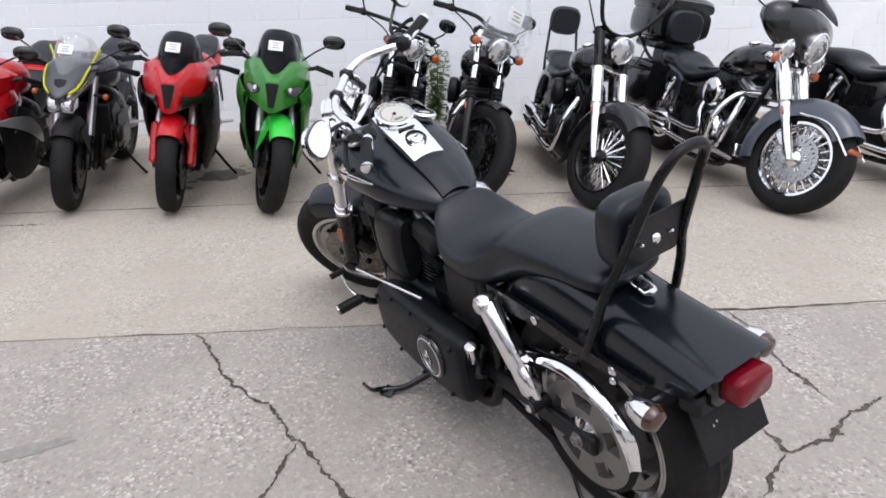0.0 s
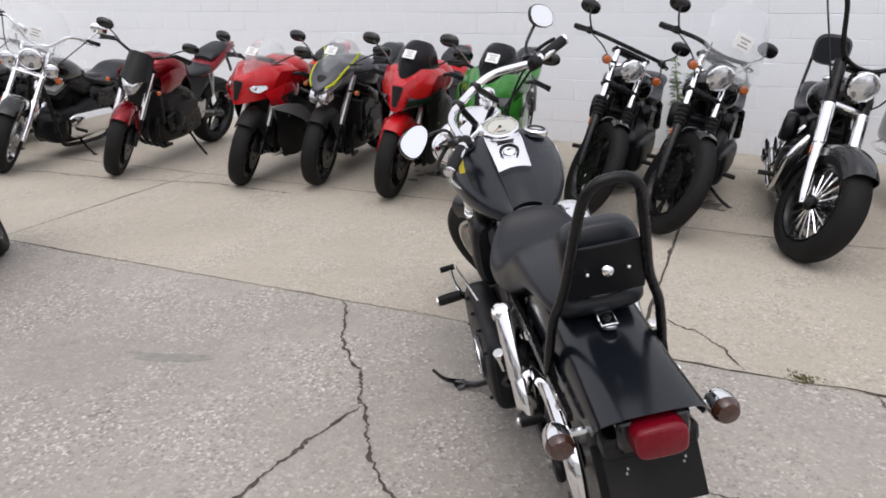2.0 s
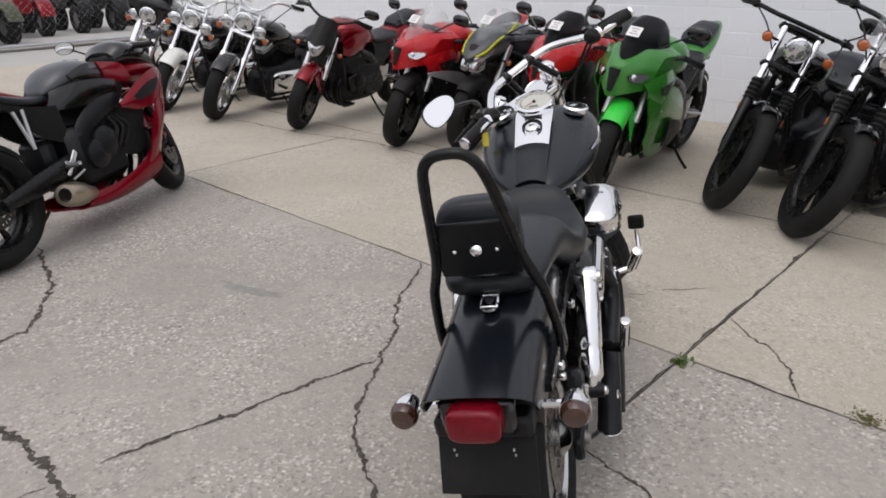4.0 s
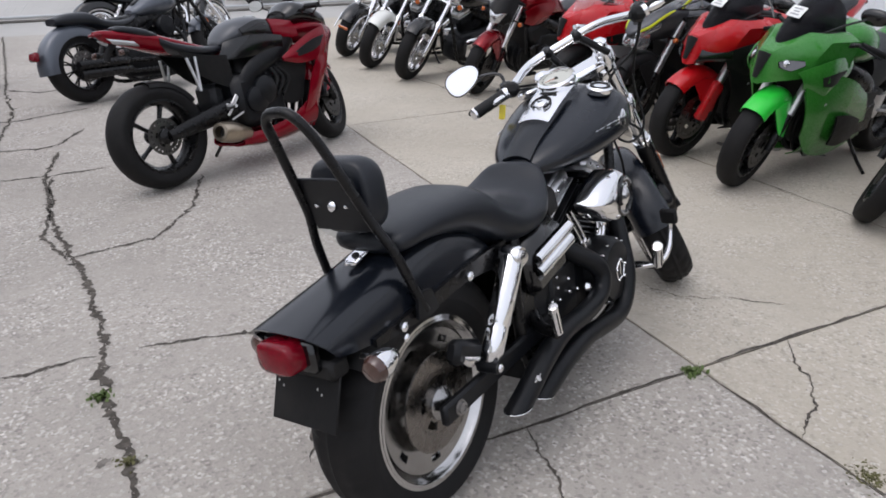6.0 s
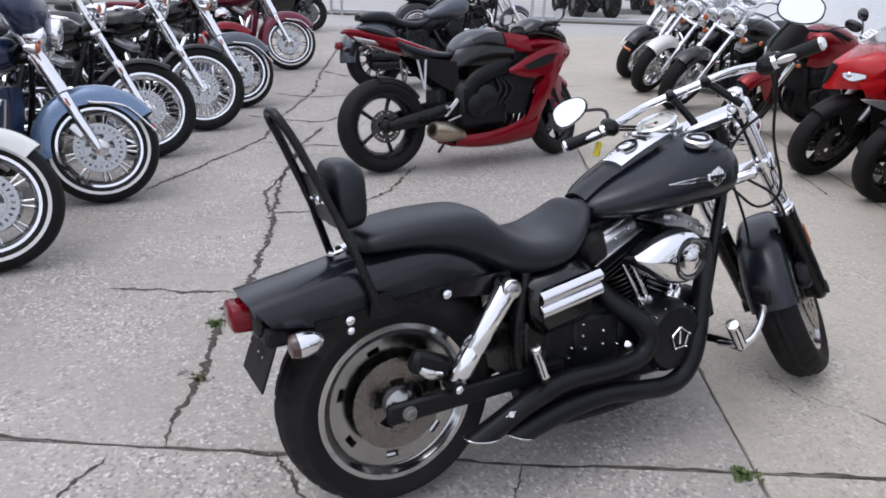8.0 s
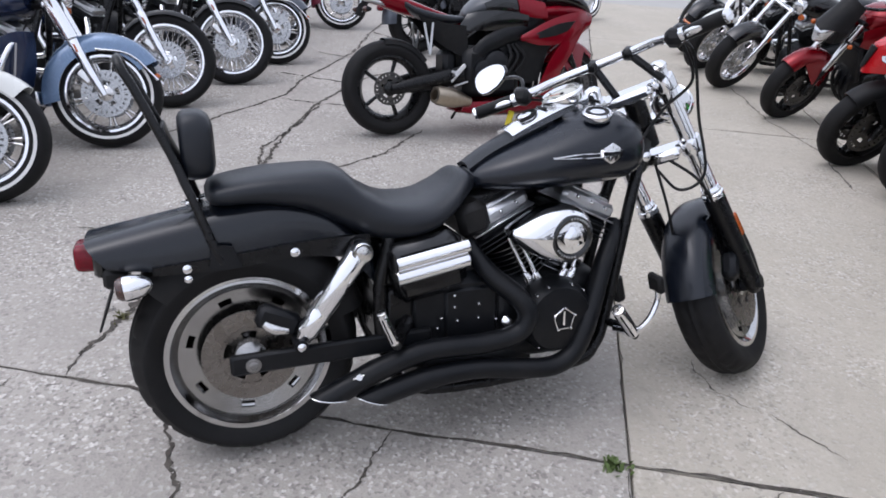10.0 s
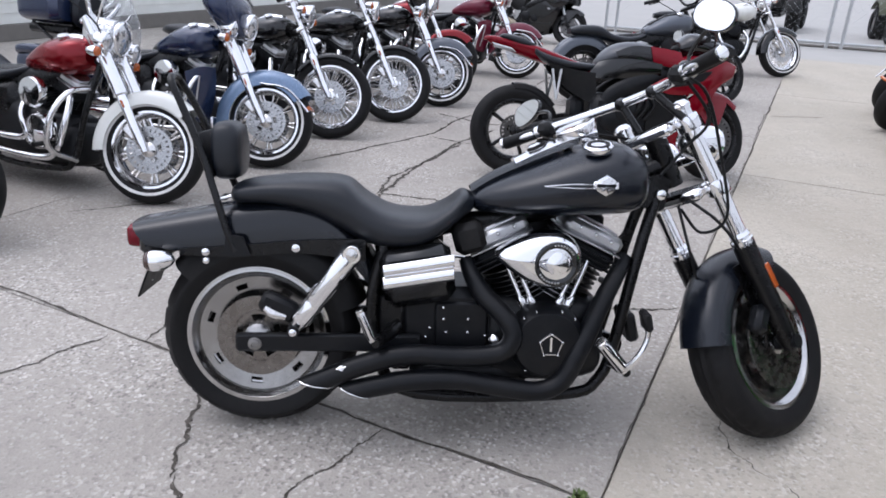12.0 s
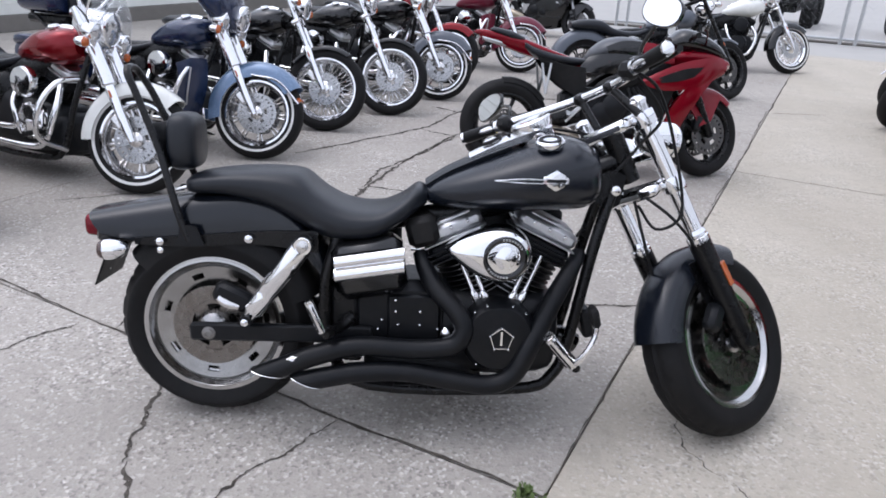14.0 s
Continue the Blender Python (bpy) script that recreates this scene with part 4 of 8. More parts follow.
    if lowers:
        for s in (-1, 1):
            part("leg_shield", Geo().sheet([(base - 0.33, s * 0.16, 0.66), (base - 0.36, s * 0.27, 0.66), (base - 0.42, s * 0.36, 0.62)], [(base - 0.40, s * 0.14, 0.28), (base - 0.42, s * 0.24, 0.28), (base - 0.46, s * 0.33, 0.32)], 8, 6, 0.02, bow=(0.03, 0, 0)), lowers, root)
            part("shield_stripe", Geo().tube([(base - 0.345, s * 0.30, 0.60), (base - 0.36, s * 0.31, 0.45), (base - 0.40, s * 0.28, 0.34)], 0.006, 6, 8), M_SILVER, root)
    if tag and not screen:
        tag_sheet(root, (base + 0.13, 0, fr + fr * 0.95), 0.09, 0.07, (0, -30, 0), S)
    return root


# ---- sport motorcycles ----
SLIM = Matrix.Scale(0.87, 4, (0, 1, 0))


def folded_nose(root, b, paint, twin, eye):
    """A sharp-edged nose cowl: brow, cheeks and chin, with lamps and a dark intake set in."""
    A, B, C, D = (b + 0.10, 0.035, 0.835), (b - 0.10, 0.110, 0.935), (b - 0.17, 0.192, 0.900), (b - 0.07, 0.182, 0.800)
    E, F, G = (b + 0.07, 0.100, 0.725), (b + 0.13, 0.020, 0.655), (b - 0.09, 0.165, 0.705)
    H, I, J = (b - 0.38, 0.150, 0.93), (b - 0.42, 0.205, 0.89), (b - 0.40, 0.205, 0.70)
    P = [np.array(p) for p in (A, B, C, D, E, F, G, H, I, J)]
    faces = [(0, 1, 3), (0, 3, 4), (0, 4, 5), (1, 7, 2), (7, 8, 2), (1, 2, 3), (3, 2, 6), (4, 3, 6), (5, 4, 6), (2, 8, 9), (2, 9, 6)]
    m = len(P)
    body = faces + [tuple(k + m for k in f[::-1]) for f in faces]
    body += [(0, m, m + 5, 5), (0, 1, m + 1, m), (1, 7, m + 7, m + 1), (7, 8, 9, m + 9, m + 8, m + 7), (5, 6, 9, m + 9, m + 6, m + 5)]
    g = Geo().add(P + [p * (1, -1, 1) for p in P], body)
    cowl = part("upper_fairing", g, paint, root, angle=48)
    lerp = lambda p, q, t: P[p] * (1 - t) + P[q] * t
    for s in (1, -1):
        k = np.array((1, s, 1))
        n = np.cross(P[3] - P[0], P[4] - P[0])
        n = n / np.linalg.norm(n)
        n = (n if n[0] > 0 else -n) * 0.006
        if not twin:
            # dark lamps fill the cheeks under the brow, beside a narrow beak
            off = np.array((0.007, 0.007, 0.0))
            top = [(P[0] * 0.36 + P[4] * 0.52 + P[5] * 0.12 + off) * k, (lerp(4, 3, 0.30) + off) * k, (P[3] * 0.62 + P[6] * 0.38 + off) * k]
            low = [(P[5] * 0.62 + P[4] * 0.38 + off) * k, (P[4] * 0.35 + P[6] * 0.50 + P[5] * 0.15 + off) * k, (P[6] + off) * k]
            part("headlight", Geo().sheet(top, low, 12, 6, 0.012, bow=(0.012, s * 0.012, 0)), M_GLOSS, cowl)
            continue
        e1 = [(P[0] * 0.50 + P[4] * 0.44 + P[3] * 0.06 + n) * k, (P[0] * 0.40 + P[4] * 0.22 + P[3] * 0.38 + n) * k, (P[0] * 0.16 + P[4] * 0.08 + P[3] * 0.76 + n) * k]
        e2 = [(P[0] * 0.30 + P[4] * 0.66 + P[3] * 0.04 + n) * k, (lerp(4, 3, 0.30) + n) * k, (lerp(4, 3, 0.74) + n) * k]
        h = part("headlight", Geo().sheet(e1, e2, 10, 5, 0.008), eye, cowl)
        part("lamp_bulb", Geo().lathe([(0.020, 0), (0.019, 0.005), (0.010, 0.010), (0.001, 0.011)], (P[0] * 0.34 + P[4] * 0.42 + P[3] * 0.24 + n * 1.4) * k, n * k, 14), M_LAMP, h)
        part("headlight_rim", Geo().tube([tuple(q) for q in e1 + e2[::-1] + [e1[0]]], 0.004, 6), M_PLASTIC, h)
    part("air_intake", Geo().sheet([(b + 0.104, -0.036, 0.822), (b + 0.116, 0, 0.828), (b + 0.104, 0.036, 0.822)], [(b + 0.134, -0.010, 0.690), (b + 0.142, 0, 0.687), (b + 0.134, 0.010, 0.690)], 6, 5, 0.01), M_PLASTIC, cowl)


def race_body(root, b, red, dark):
    """Bodywork of the middle sport bike: upswept tail, low tank, open flanks with a band fairing and a belly pan."""
    tail = part("tail_cowl", Geo().shell([(-0.23, 0.02, 0.925, 0.947), (-0.17, 0.055, 0.882, 0.950), (-0.03, 0.10, 0.835, 0.928), (0.12, 0.128, 0.785, 0.895), (0.35, 0.132, 0.735, 0.815), (0.52, 0.10, 0.71, 0.765)], 26, 26, 2.3, taper=0.45), red, root, "red upswept tail cowl")
    part("tail_light", Geo().box((-0.220, 0, 0.928), (0.05, 0.07, 0.02), 0.008), M_RED_LENS, tail)
    for s in (-1, 1):
        part("tail_trim", Geo().sheet([(-0.19, s * 0.054, 0.900), (-0.06, s * 0.098, 0.868)], [(-0.16, s * 0.054, 0.873), (-0.03, s * 0.095, 0.844)], 6, 4, 0.005, bow=(0, s * 0.008, 0)), M_SILVER, tail)
        signal(root, (-0.17, s * 0.15, 0.82), (-1, 0, 0), 0.018, M_SMOKE_LENS, None, M_PLASTIC)
    part("passenger_seat", Geo().shell([(-0.13, 0.04, 0.932, 0.958), (-0.09, 0.075, 0.92, 0.964), (0.02, 0.10, 0.880, 0.942), (0.10, 0.09, 0.865, 0.908)], 14, 20, 2.6), M_VINYL, root)
    part("rider_seat", Geo().shell([(0.10, 0.11, 0.83, 0.885), (0.18, 0.145, 0.775, 0.845), (0.34, 0.14, 0.735, 0.805), (0.50, 0.09, 0.73, 0.785), (0.57, 0.05, 0.745, 0.785)], 18, 22, 2.6), M_VINYL, root)
    tank = part("fuel_tank", Geo().shell([(0.53, 0.05, 0.77, 0.80), (0.57, 0.10, 0.765, 0.858), (0.65, 0.145, 0.765, 0.915), (0.77, 0.170, 0.77, 0.938), (0.90, 0.158, 0.775, 0.918), (1.02, 0.11, 0.78, 0.875), (1.06, 0.05, 0.80, 0.84)], 28, 30, 2.2), dark, root, "grey and black fuel tank")
    part("fuel_cap", Geo().lathe([(0.04, 0), (0.04, 0.008), (0.03, 0.012), (0.001, 0.012)], (0.86, 0, 0.927), (0.2, 0, 1), 24), M_ALU, tank)
    for s in (-1, 1):
        part("tank_flash", Geo().sheet([(0.64, s * 0.142, 0.862), (0.75, s * 0.163, 0.902), (0.90, s * 0.140, 0.900)], [(0.66, s * 0.146, 0.815), (0.76, s * 0.170, 0.815), (0.90, s * 0.160, 0.820)], 10, 5, 0.008, bow=(0, s * 0.008, 0)), M_GLOSS, tank)
        part("tank_shoulder", Geo().sheet([(0.87, s * 0.150, 0.900), (0.98, s * 0.142, 0.888), (1.08, s * 0.14, 0.868)], [(0.89, s * 0.165, 0.80), (1.0, s * 0.165, 0.775), (1.10, s * 0.17, 0.77)], 8, 5, 0.010, bow=(0, s * 0.012, 0)), red, tank)
        part("tank_side_cover", Geo().sheet([(0.54, s * 0.09, 0.79), (0.64, s * 0.15, 0.815), (0.80, s * 0.175, 0.815), (0.95, s * 0.172, 0.79)], [(0.46, s * 0.10, 0.70), (0.60, s * 0.145, 0.69), (0.80, s * 0.165, 0.70), (0.95, s * 0.162, 0.71)], 12, 5, 0.008, bow=(0, s * 0.008, 0)), M_GLOSS, root)
        part("subframe_cover", Geo().sheet([(0.18, s * 0.125, 0.79), (0.34, s * 0.13, 0.745), (0.52, s * 0.12, 0.72)], [(0.28, s * 0.10, 0.66), (0.38, s * 0.11, 0.58), (0.54, s * 0.12, 0.50)], 8, 5, 0.01), M_PLASTIC, root)
    # nose
    nk = [(b - 0.36, 0.17, 0.74, 0.845), (b - 0.22, 0.205, 0.715, 0.870), (b - 0.08, 0.190, 0.705, 0.865), (b + 0.03, 0.135, 0.715, 0.835), (b + 0.09, 0.07, 0.735, 0.805), (b + 0.11, 0.03, 0.75, 0.785)]
    nose = part("upper_fairing", Geo().shell(nk, 30, 32, 2.3, taper=0.55), red, root, "red nose fairing")
    part("windscreen", Geo().shell([(b - 0.33, 0.11, 0.84, 0.95), (b - 0.25, 0.155, 0.83, 1.005), (b - 0.13, 0.160, 0.815, 0.985), (b + 0.0, 0.125, 0.80, 0.915), (b + 0.07, 0.065, 0.785, 0.845)], 22, 24, 2.2, taper=0.1), M_GLOSS, root, "black tinted windscreen and cockpit")
    for s in (-1, 1):
        xs = (b + 0.085, b + 0.05, b - 0.0, b - 0.06)
        ea = [on_shell(nk, x, t, s, 2.3, 0.55, 0.006) for x, t in zip(xs, (0.52, 0.62, 0.70, 0.72))]
        eb = [on_shell(nk, x, t, s, 2.3, 0.55, 0.006) for x, t in zip(xs, (0.30, 0.34, 0.42, 0.58))]
        part("headlight", Geo().sheet(ea, eb, 10, 6, 0.008), M_LAMP, nose)
        band = part("side_band", Geo().sheet([(b + 0.07, s * 0.085, 0.800), (b - 0.10, s * 0.195, 0.815), (b - 0.32, s * 0.232, 0.765), (b - 0.55, s * 0.232, 0.655)], [(b + 0.05, s * 0.10, 0.715), (b - 0.16, s * 0.225, 0.625), (b - 0.38, s * 0.245, 0.595), (b - 0.55, s * 0.235, 0.630)], 20, 9, 0.012, bow=(0, s * 0.018, 0)), red, root, "red side fairing band")
        part("air_duct", Geo().sheet([(b - 0.14, s * 0.238, 0.755), (b - 0.28, s * 0.258, 0.735), (b - 0.44, s * 0.256, 0.675)], [(b - 0.20, s * 0.246, 0.690), (b - 0.30, s * 0.262, 0.660), (b - 0.42, s * 0.258, 0.642)], 10, 4, 0.006), M_PLASTIC, band)
        part("front_panel", Geo().sheet([(b - 0.02, s * 0.15, 0.720), (b - 0.14, s * 0.205, 0.56), (b - 0.24, s * 0.195, 0.38), (b - 0.28, s * 0.145, 0.20)], [(b - 0.24, s * 0.238, 0.625), (b - 0.33, s * 0.238, 0.49), (b - 0.39, s * 0.220, 0.34), (b - 0.46, s * 0.165, 0.19)], 16, 7, 0.010, bow=(0, s * 0.012, 0)), red, root, "red front side panel")
        part("belly_pan", Geo().sheet([(b - 0.28, s * 0.10, 0.155), (b - 0.50, s * 0.08, 0.125), (b - 0.74, s * 0.08, 0.125), (b - 0.95, s * 0.08, 0.155)], [(b - 0.30, s * 0.195, 0.375), (b - 0.50, s * 0.190, 0.275), (b - 0.72, s * 0.175, 0.225), (b - 0.93, s * 0.145, 0.215)], 18, 8, 0.009, bow=(0, s * 0.045, -0.02)), red, root, "red belly pan")
        part("inner_panel", Geo().sheet([(b - 0.30, s * 0.19, 0.61), (b - 0.42, s * 0.185, 0.62), (b - 0.52, s * 0.17, 0.62)], [(b - 0.38, s * 0.18, 0.36), (b - 0.46, s * 0.17, 0.34), (b - 0.54, s * 0.16, 0.36)], 10, 6, 0.008), M_PLASTIC, root)
        p = (b - 0.20, s * 0.335, 1.01)
        mirror(root, p, [(p[0] + 0.05, s * 0.25, 0.96), (p[0] + 0.08, s * 0.15, 0.90)], (-1, -s * 0.15, 0.1), 0.065, 0.038, None, M_GLOSS)
    for s in (-1, 1):
        part("rear_set", Geo().tube([(0.50, s * 0.165, 0.47), (0.44, s * 0.175, 0.42), (0.40, s * 0.18, 0.43)], [0.014, 0.012, 0.010], 8, 8, 0.6).rod((0.50, s * 0.17, 0.46), (0.40, s * 0.175, 0.36), 0.009, 8).rod((0.52, s * 0.17, 0.36), (0.42, s * 0.175, 0.33), 0.007, 8), M_ALU, root, "bare aluminium rear-set bracket")
    part("belly_floor", Geo().sheet([(b - 0.26, -0.11, 0.15), (b - 0.6, -0.09, 0.12), (b - 0.96, -0.09, 0.15)], [(b - 0.26, 0.11, 0.15), (b - 0.6, 0.09, 0.12), (b - 0.96, 0.09, 0.15)], 10, 4, 0.01), red, root)
    part("dash", Geo().box((b - 0.31, 0, 0.90), (0.06, 0.15, 0.06), 0.015, (0, -20, 0)), M_PLASTIC, root)
    m = part("muffler", Geo().lathe([(0.035, -0.12), (0.045, -0.06), (0.060, 0.0), (0.066, 0.05), (0.064, 0.14), (0.055, 0.17), (0.036, 0.172), (0.034, 0.12), (0.001, 0.118)], (0.42, -0.195, 0.250), (-1, -0.30, 0.22), 28), M_TAN_METAL, root, "short titanium muffler")
    part("muffler_bore", Geo().lathe([(0.034, 0.121), (0.001, 0.122)], (0.42, -0.195, 0.250), (-1, -0.30, 0.22), 20), M_PLASTIC, m)
    part("rear_hugger", Geo().fender((0, 0.315), 0.328, 0.085, 35, 95, 0.04), M_PLASTIC, root)
    part("rear_shock_link", Geo().box((0.42, 0, 0.45), (0.10, 0.2, 0.22), 0.03), M_SATIN, root)
    part("engine_cover", Geo().lathe([(0.095, 0), (0.09, 0.03), (0.065, 0.05), (0.001, 0.055)], (b - 0.70, -0.17, 0.47), (0, -1, 0), 26), M_SATIN, root)
    for k in range(3):
        part("hose", Geo().tube([(b - 0.62 + 0.03 * k, -0.18, 0.60), (b - 0.60 + 0.05 * k, -0.205, 0.52), (b - 0.66 + 0.05 * k, -0.19, 0.42)], 0.012, 8, 8), M_PLASTIC, root)
    part("plate_bracket", Geo().tube([(-0.12, 0, 0.88), (-0.17, 0, 0.83), (-0.19, 0, 0.78)], 0.02, 8, 6, 0.4), M_PLASTIC, root)
    part("side_stand", Geo().tube([(0.62, 0.13, 0.28), (0.60, 0.24, 0.14), (0.58, 0.32, 0.052)], 0.011, 8, 6), M_FRAME, root)


def sport(front, heading, label, group, main, second=None, base=1.40, lean=9, turn=20, naked=False, fender_mat=None, belly=None, screen_mat=None, tag=True, tail_mat=None, trim=None, bare=False, nose_mat=None, tank_mat=None, wheel_mat=None, twin=True, single_can=True,
          side_mat=None, spokes=5, race=False, flank=None, swoosh=None, guards=False):
    root = thing("motorcycle", bike_pose(front, heading, base, lean), label, "motorcycle", group)
    second = second or M_PLASTIC
    fr, rr, rake = 0.30, 0.315, 25
    S = steer((base - 0.32, 0, 0.80), rake, turn)
    wheel_mat = wheel_mat or M_FRAME
    wheel(root, (0, rr), rr, 0.18, 0.215, "cast", spokes=spokes, rim_mat=wheel_mat, hub_mat=wheel_mat, disc=(0.11, -0.07), n=48, groove=None)
    wheel(root, (base, fr), fr, 0.12, 0.215, "cast", m=S, spokes=spokes, rim_mat=wheel_mat, hub_mat=wheel_mat, discs=[(0.15, -0.07), (0.15, 0.065)], n=48)
    d = np.array((-math.sin(radians(rake)), 0, math.cos(radians(rake))))
    for s in (-1, 1):
        ax = np.array((base - 0.02, s * 0.10, fr))
        part("fork_leg", Geo().tube([ax - d * 0.03, ax + d * 0.04, ax + d * 0.22], [0.022, 0.026, 0.024], 12), M_FRAME, root, m=S)
        part("fork_tube", Geo().rod(ax + d * 0.2, ax + d * 0.60, 0.027, 12), M_FRAME if race else M_ALU if not naked else M_CHROMEW, root, m=S)
        if guards:
            part("fork_guard", Geo().box(ax + d * 0.135 + np.array((0.02, s * 0.012, 0)), (0.10, 0.052, 0.27), 0.02, (0, -rake, 0)), fender_mat or main, root, m=S)
        part("brake_caliper", Geo().box(ax + np.array((-0.10, -s * 0.012, 0.06)), (0.06, 0.05, 0.11), 0.012, (0, 20, 0)), M_SATIN, root, m=S)
    part("front_fender", Geo().fender((base, fr), fr + 0.03, 0.075, 48, 150, 0.075, p=2.4), fender_mat or main, root, m=S)
    for s in (-1, 1):
        part("fender_wing", Geo().sheet([(base + 0.10, s * 0.078, fr + 0.25), (base - 0.05, s * 0.082, fr + 0.27), (base - 0.2, s * 0.08, fr + 0.20)], [(base - 0.02, s * 0.115, fr + 0.08), (base - 0.07, s * 0.12, fr + 0.06), (base - 0.12, s * 0.115, fr + 0.04)], 8, 5, 0.005), fender_mat or main, root, m=S)
    settle(root, S, base, fr, 0.12)
    # handlebars, mirrors
    hb = np.array((base - 0.02, 0, fr)) + d * 0.62
    for s in (-1, 1):
        hz = 0.14 if naked else 0.02
        a, b = hb + (-0.10, s * 0.36, hz + 0.0), hb + (-0.02, s * 0.24, hz + 0.03)
        if naked:
            part("handlebar", Geo().tube([hb + (-0.02, s * 0.02, 0.08), hb + (0.0, s * 0.12, 0.12), b, a], 0.012, 10, 14), M_FRAME, root, m=S)
        else:
            part("clip_on_bar", Geo().rod(hb + (0, s * 0.1, 0.0), b, 0.013, 10), M_FRAME, root, m=S)
        part("grip", Geo().rod(b, a, 0.018, 12), M_PLASTIC, root, m=S)
        part("lever", Geo().tube([b + (0.03, 0, 0), a + (0.06, 0, -0.01)], 0.006, 8), M_SATIN, root, m=S)
    part("triple_clamp", Geo().box(hb + (0.01, 0, 0), (0.08, 0.25, 0.03), 0.01, (0, -rake, 0)), M_SATIN, root, m=S)
    # engine block
    part("engine_block", Geo().box((base - 0.72, 0, 0.42), (0.42, 0.36, 0.34), 0.05).box((base - 0.55, 0, 0.58), (0.28, 0.34, 0.2), 0.04, (0, 25, 0)), M_SATIN, root)
    part("clutch_cover", Geo().lathe([(0.085, 0), (0.082, 0.03), (0.06, 0.045), (0.001, 0.048)], (base - 0.78, -0.17, 0.42), (0, -1, 0), 24), M_SATIN, root)
    if not race:
        part("lower_engine", Geo().shell([(base - 1.05, 0.10, 0.20, 0.60), (base - 0.85, 0.13, 0.17, 0.66), (base - 0.6, 0.14, 0.17, 0.70), (base - 0.42, 0.12, 0.21, 0.68), (base - 0.37, 0.09, 0.27, 0.64)], 12, 20, 3.5), M_SATIN, root)
        for s in (-1, 1):
            case = part("side_case", Geo().box((base - 0.80, s * 0.155, 0.36), (0.26, 0.06, 0.20), 0.03, (0, 8, 0)).box((base - 0.56, s * 0.150, 0.40), (0.20, 0.05, 0.16), 0.025, (0, 20, 0)), M_FRAME, root)
            part("case_cover", Geo().lathe([(0.07, 0), (0.066, 0.022), (0.045, 0.032), (0.001, 0.034)], (base - 0.60, s * 0.172, 0.40), (0, s, 0), 22), M_SATIN, case)
            for k in range(5):
                part("cooling_fin", Geo().box((base - 0.60, s * 0.150, 0.505 + 0.022 * k), (0.22, 0.03, 0.007), 0.002, (0, 14, 0)), M_SATIN, case)
            part("footrest_plate", Geo().sheet([(0.56, s * 0.150, 0.56), (0.47, s * 0.158, 0.55), (0.40, s * 0.150, 0.50)], [(0.52, s * 0.150, 0.34), (0.46, s * 0.155, 0.33), (0.41, s * 0.150, 0.36)], 6, 4, 0.012), M_SATIN, root)
        part("rear_inner_panel", Geo().shell([(0.15, 0.10, 0.66, 0.80), (0.35, 0.12, 0.50, 0.76), (0.55, 0.13, 0.40, 0.74)], 10, 16, 3), M_PLASTIC, root)
    part("radiator", Geo().box((base - 0.38, 0, 0.52), (0.04, 0.34, 0.26), 0.008, (0, 12, 0)), M_PLASTIC, root)
    for k in range(4):
        y = -0.12 + 0.08 * k
        part("header_pipe", Geo().tube([(base - 0.45, y, 0.5), (base - 0.36, y, 0.36), (base - 0.45, y * 0.8, 0.17), (base - 0.65, y * 0.5, 0.14)], 0.017, 8, 12), M_SATIN, root)
    for s in (-1, 1):
        part("frame_spar", Geo().tube([(base - 0.30, s * 0.06, 0.78), (base - 0.5, s * 0.15, 0.70), (base - 0.78, s * 0.16, 0.58), (base - 0.88, s * 0.12, 0.38)], [0.05, 0.062, 0.060, 0.05] if race else [0.04, 0.045, 0.045, 0.04], 12, 16, 0.5), M_SATIN if race else M_FRAME, root)
        part("swing_arm", Geo().tube([(0.50, s * 0.12, 0.40), (0.25, s * 0.13, 0.36), (0, s * 0.125, rr)], [0.062, 0.055, 0.034] if race else [0.045, 0.04, 0.028], 10, 10, 0.6), M_FRAME, root)
        part("foot_peg", Geo().rod((0.42, s * 0.15, 0.40), (0.40, s * 0.27, 0.42), 0.011, 8), M_ALU, root)
        if not race:
            part("peg_bracket", Geo().sheet([(0.52, s * 0.16, 0.52), (0.44, s * 0.165, 0.50), (0.38, s * 0.16, 0.52)], [(0.46, s * 0.15, 0.36), (0.42, s * 0.155, 0.35), (0.38, s * 0.15, 0.38)], 6, 4, 0.012), M_ALU, root)
        for k in (0, 0.06):
            part("passenger_hanger", Geo().rod((0.22 + k, s * 0.14, 0.74), (0.25, s * 0.17, 0.54), 0.009, 8), M_ALU, root)
    if race:
        race_body(root, base, main, tank_mat or main)
        return root
    part("tail_frame", Geo().tube([(0.55, 0, 0.62), (0.2, 0, 0.74), (-0.18, 0, 0.86)], 0.05, 10, 8), M_PLASTIC, root)
    # tank, seat, tail
    x0 = base - 0.88
    part("fuel_tank", Geo().shell([(x0, 0.09, 0.70, 0.76), (x0 + 0.06, 0.12, 0.70, 0.84), (x0 + 0.2, 0.175, 0.70, 0.94), (x0 + 0.34, 0.19, 0.72, 0.965), (x0 + 0.46, 0.15, 0.74, 0.94), (x0 + 0.53, 0.08, 0.78, 0.88)], 22, 26, 2.7), tank_mat or main, root)
    part("fuel_cap", Geo().lathe([(0.035, 0), (0.035, 0.008), (0.001, 0.01)], (x0 + 0.36, 0, 0.963), (0.1, 0, 1), 18), M_ALU, root)
    part("rider_seat", Geo().shell([(x0 - 0.32, 0.12, 0.76, 0.82), (x0 - 0.22, 0.15, 0.73, 0.80), (x0 - 0.05, 0.12, 0.70, 0.77), (x0 + 0.04, 0.08, 0.71, 0.77)], 16, 20, 2.8), M_VINYL, root)
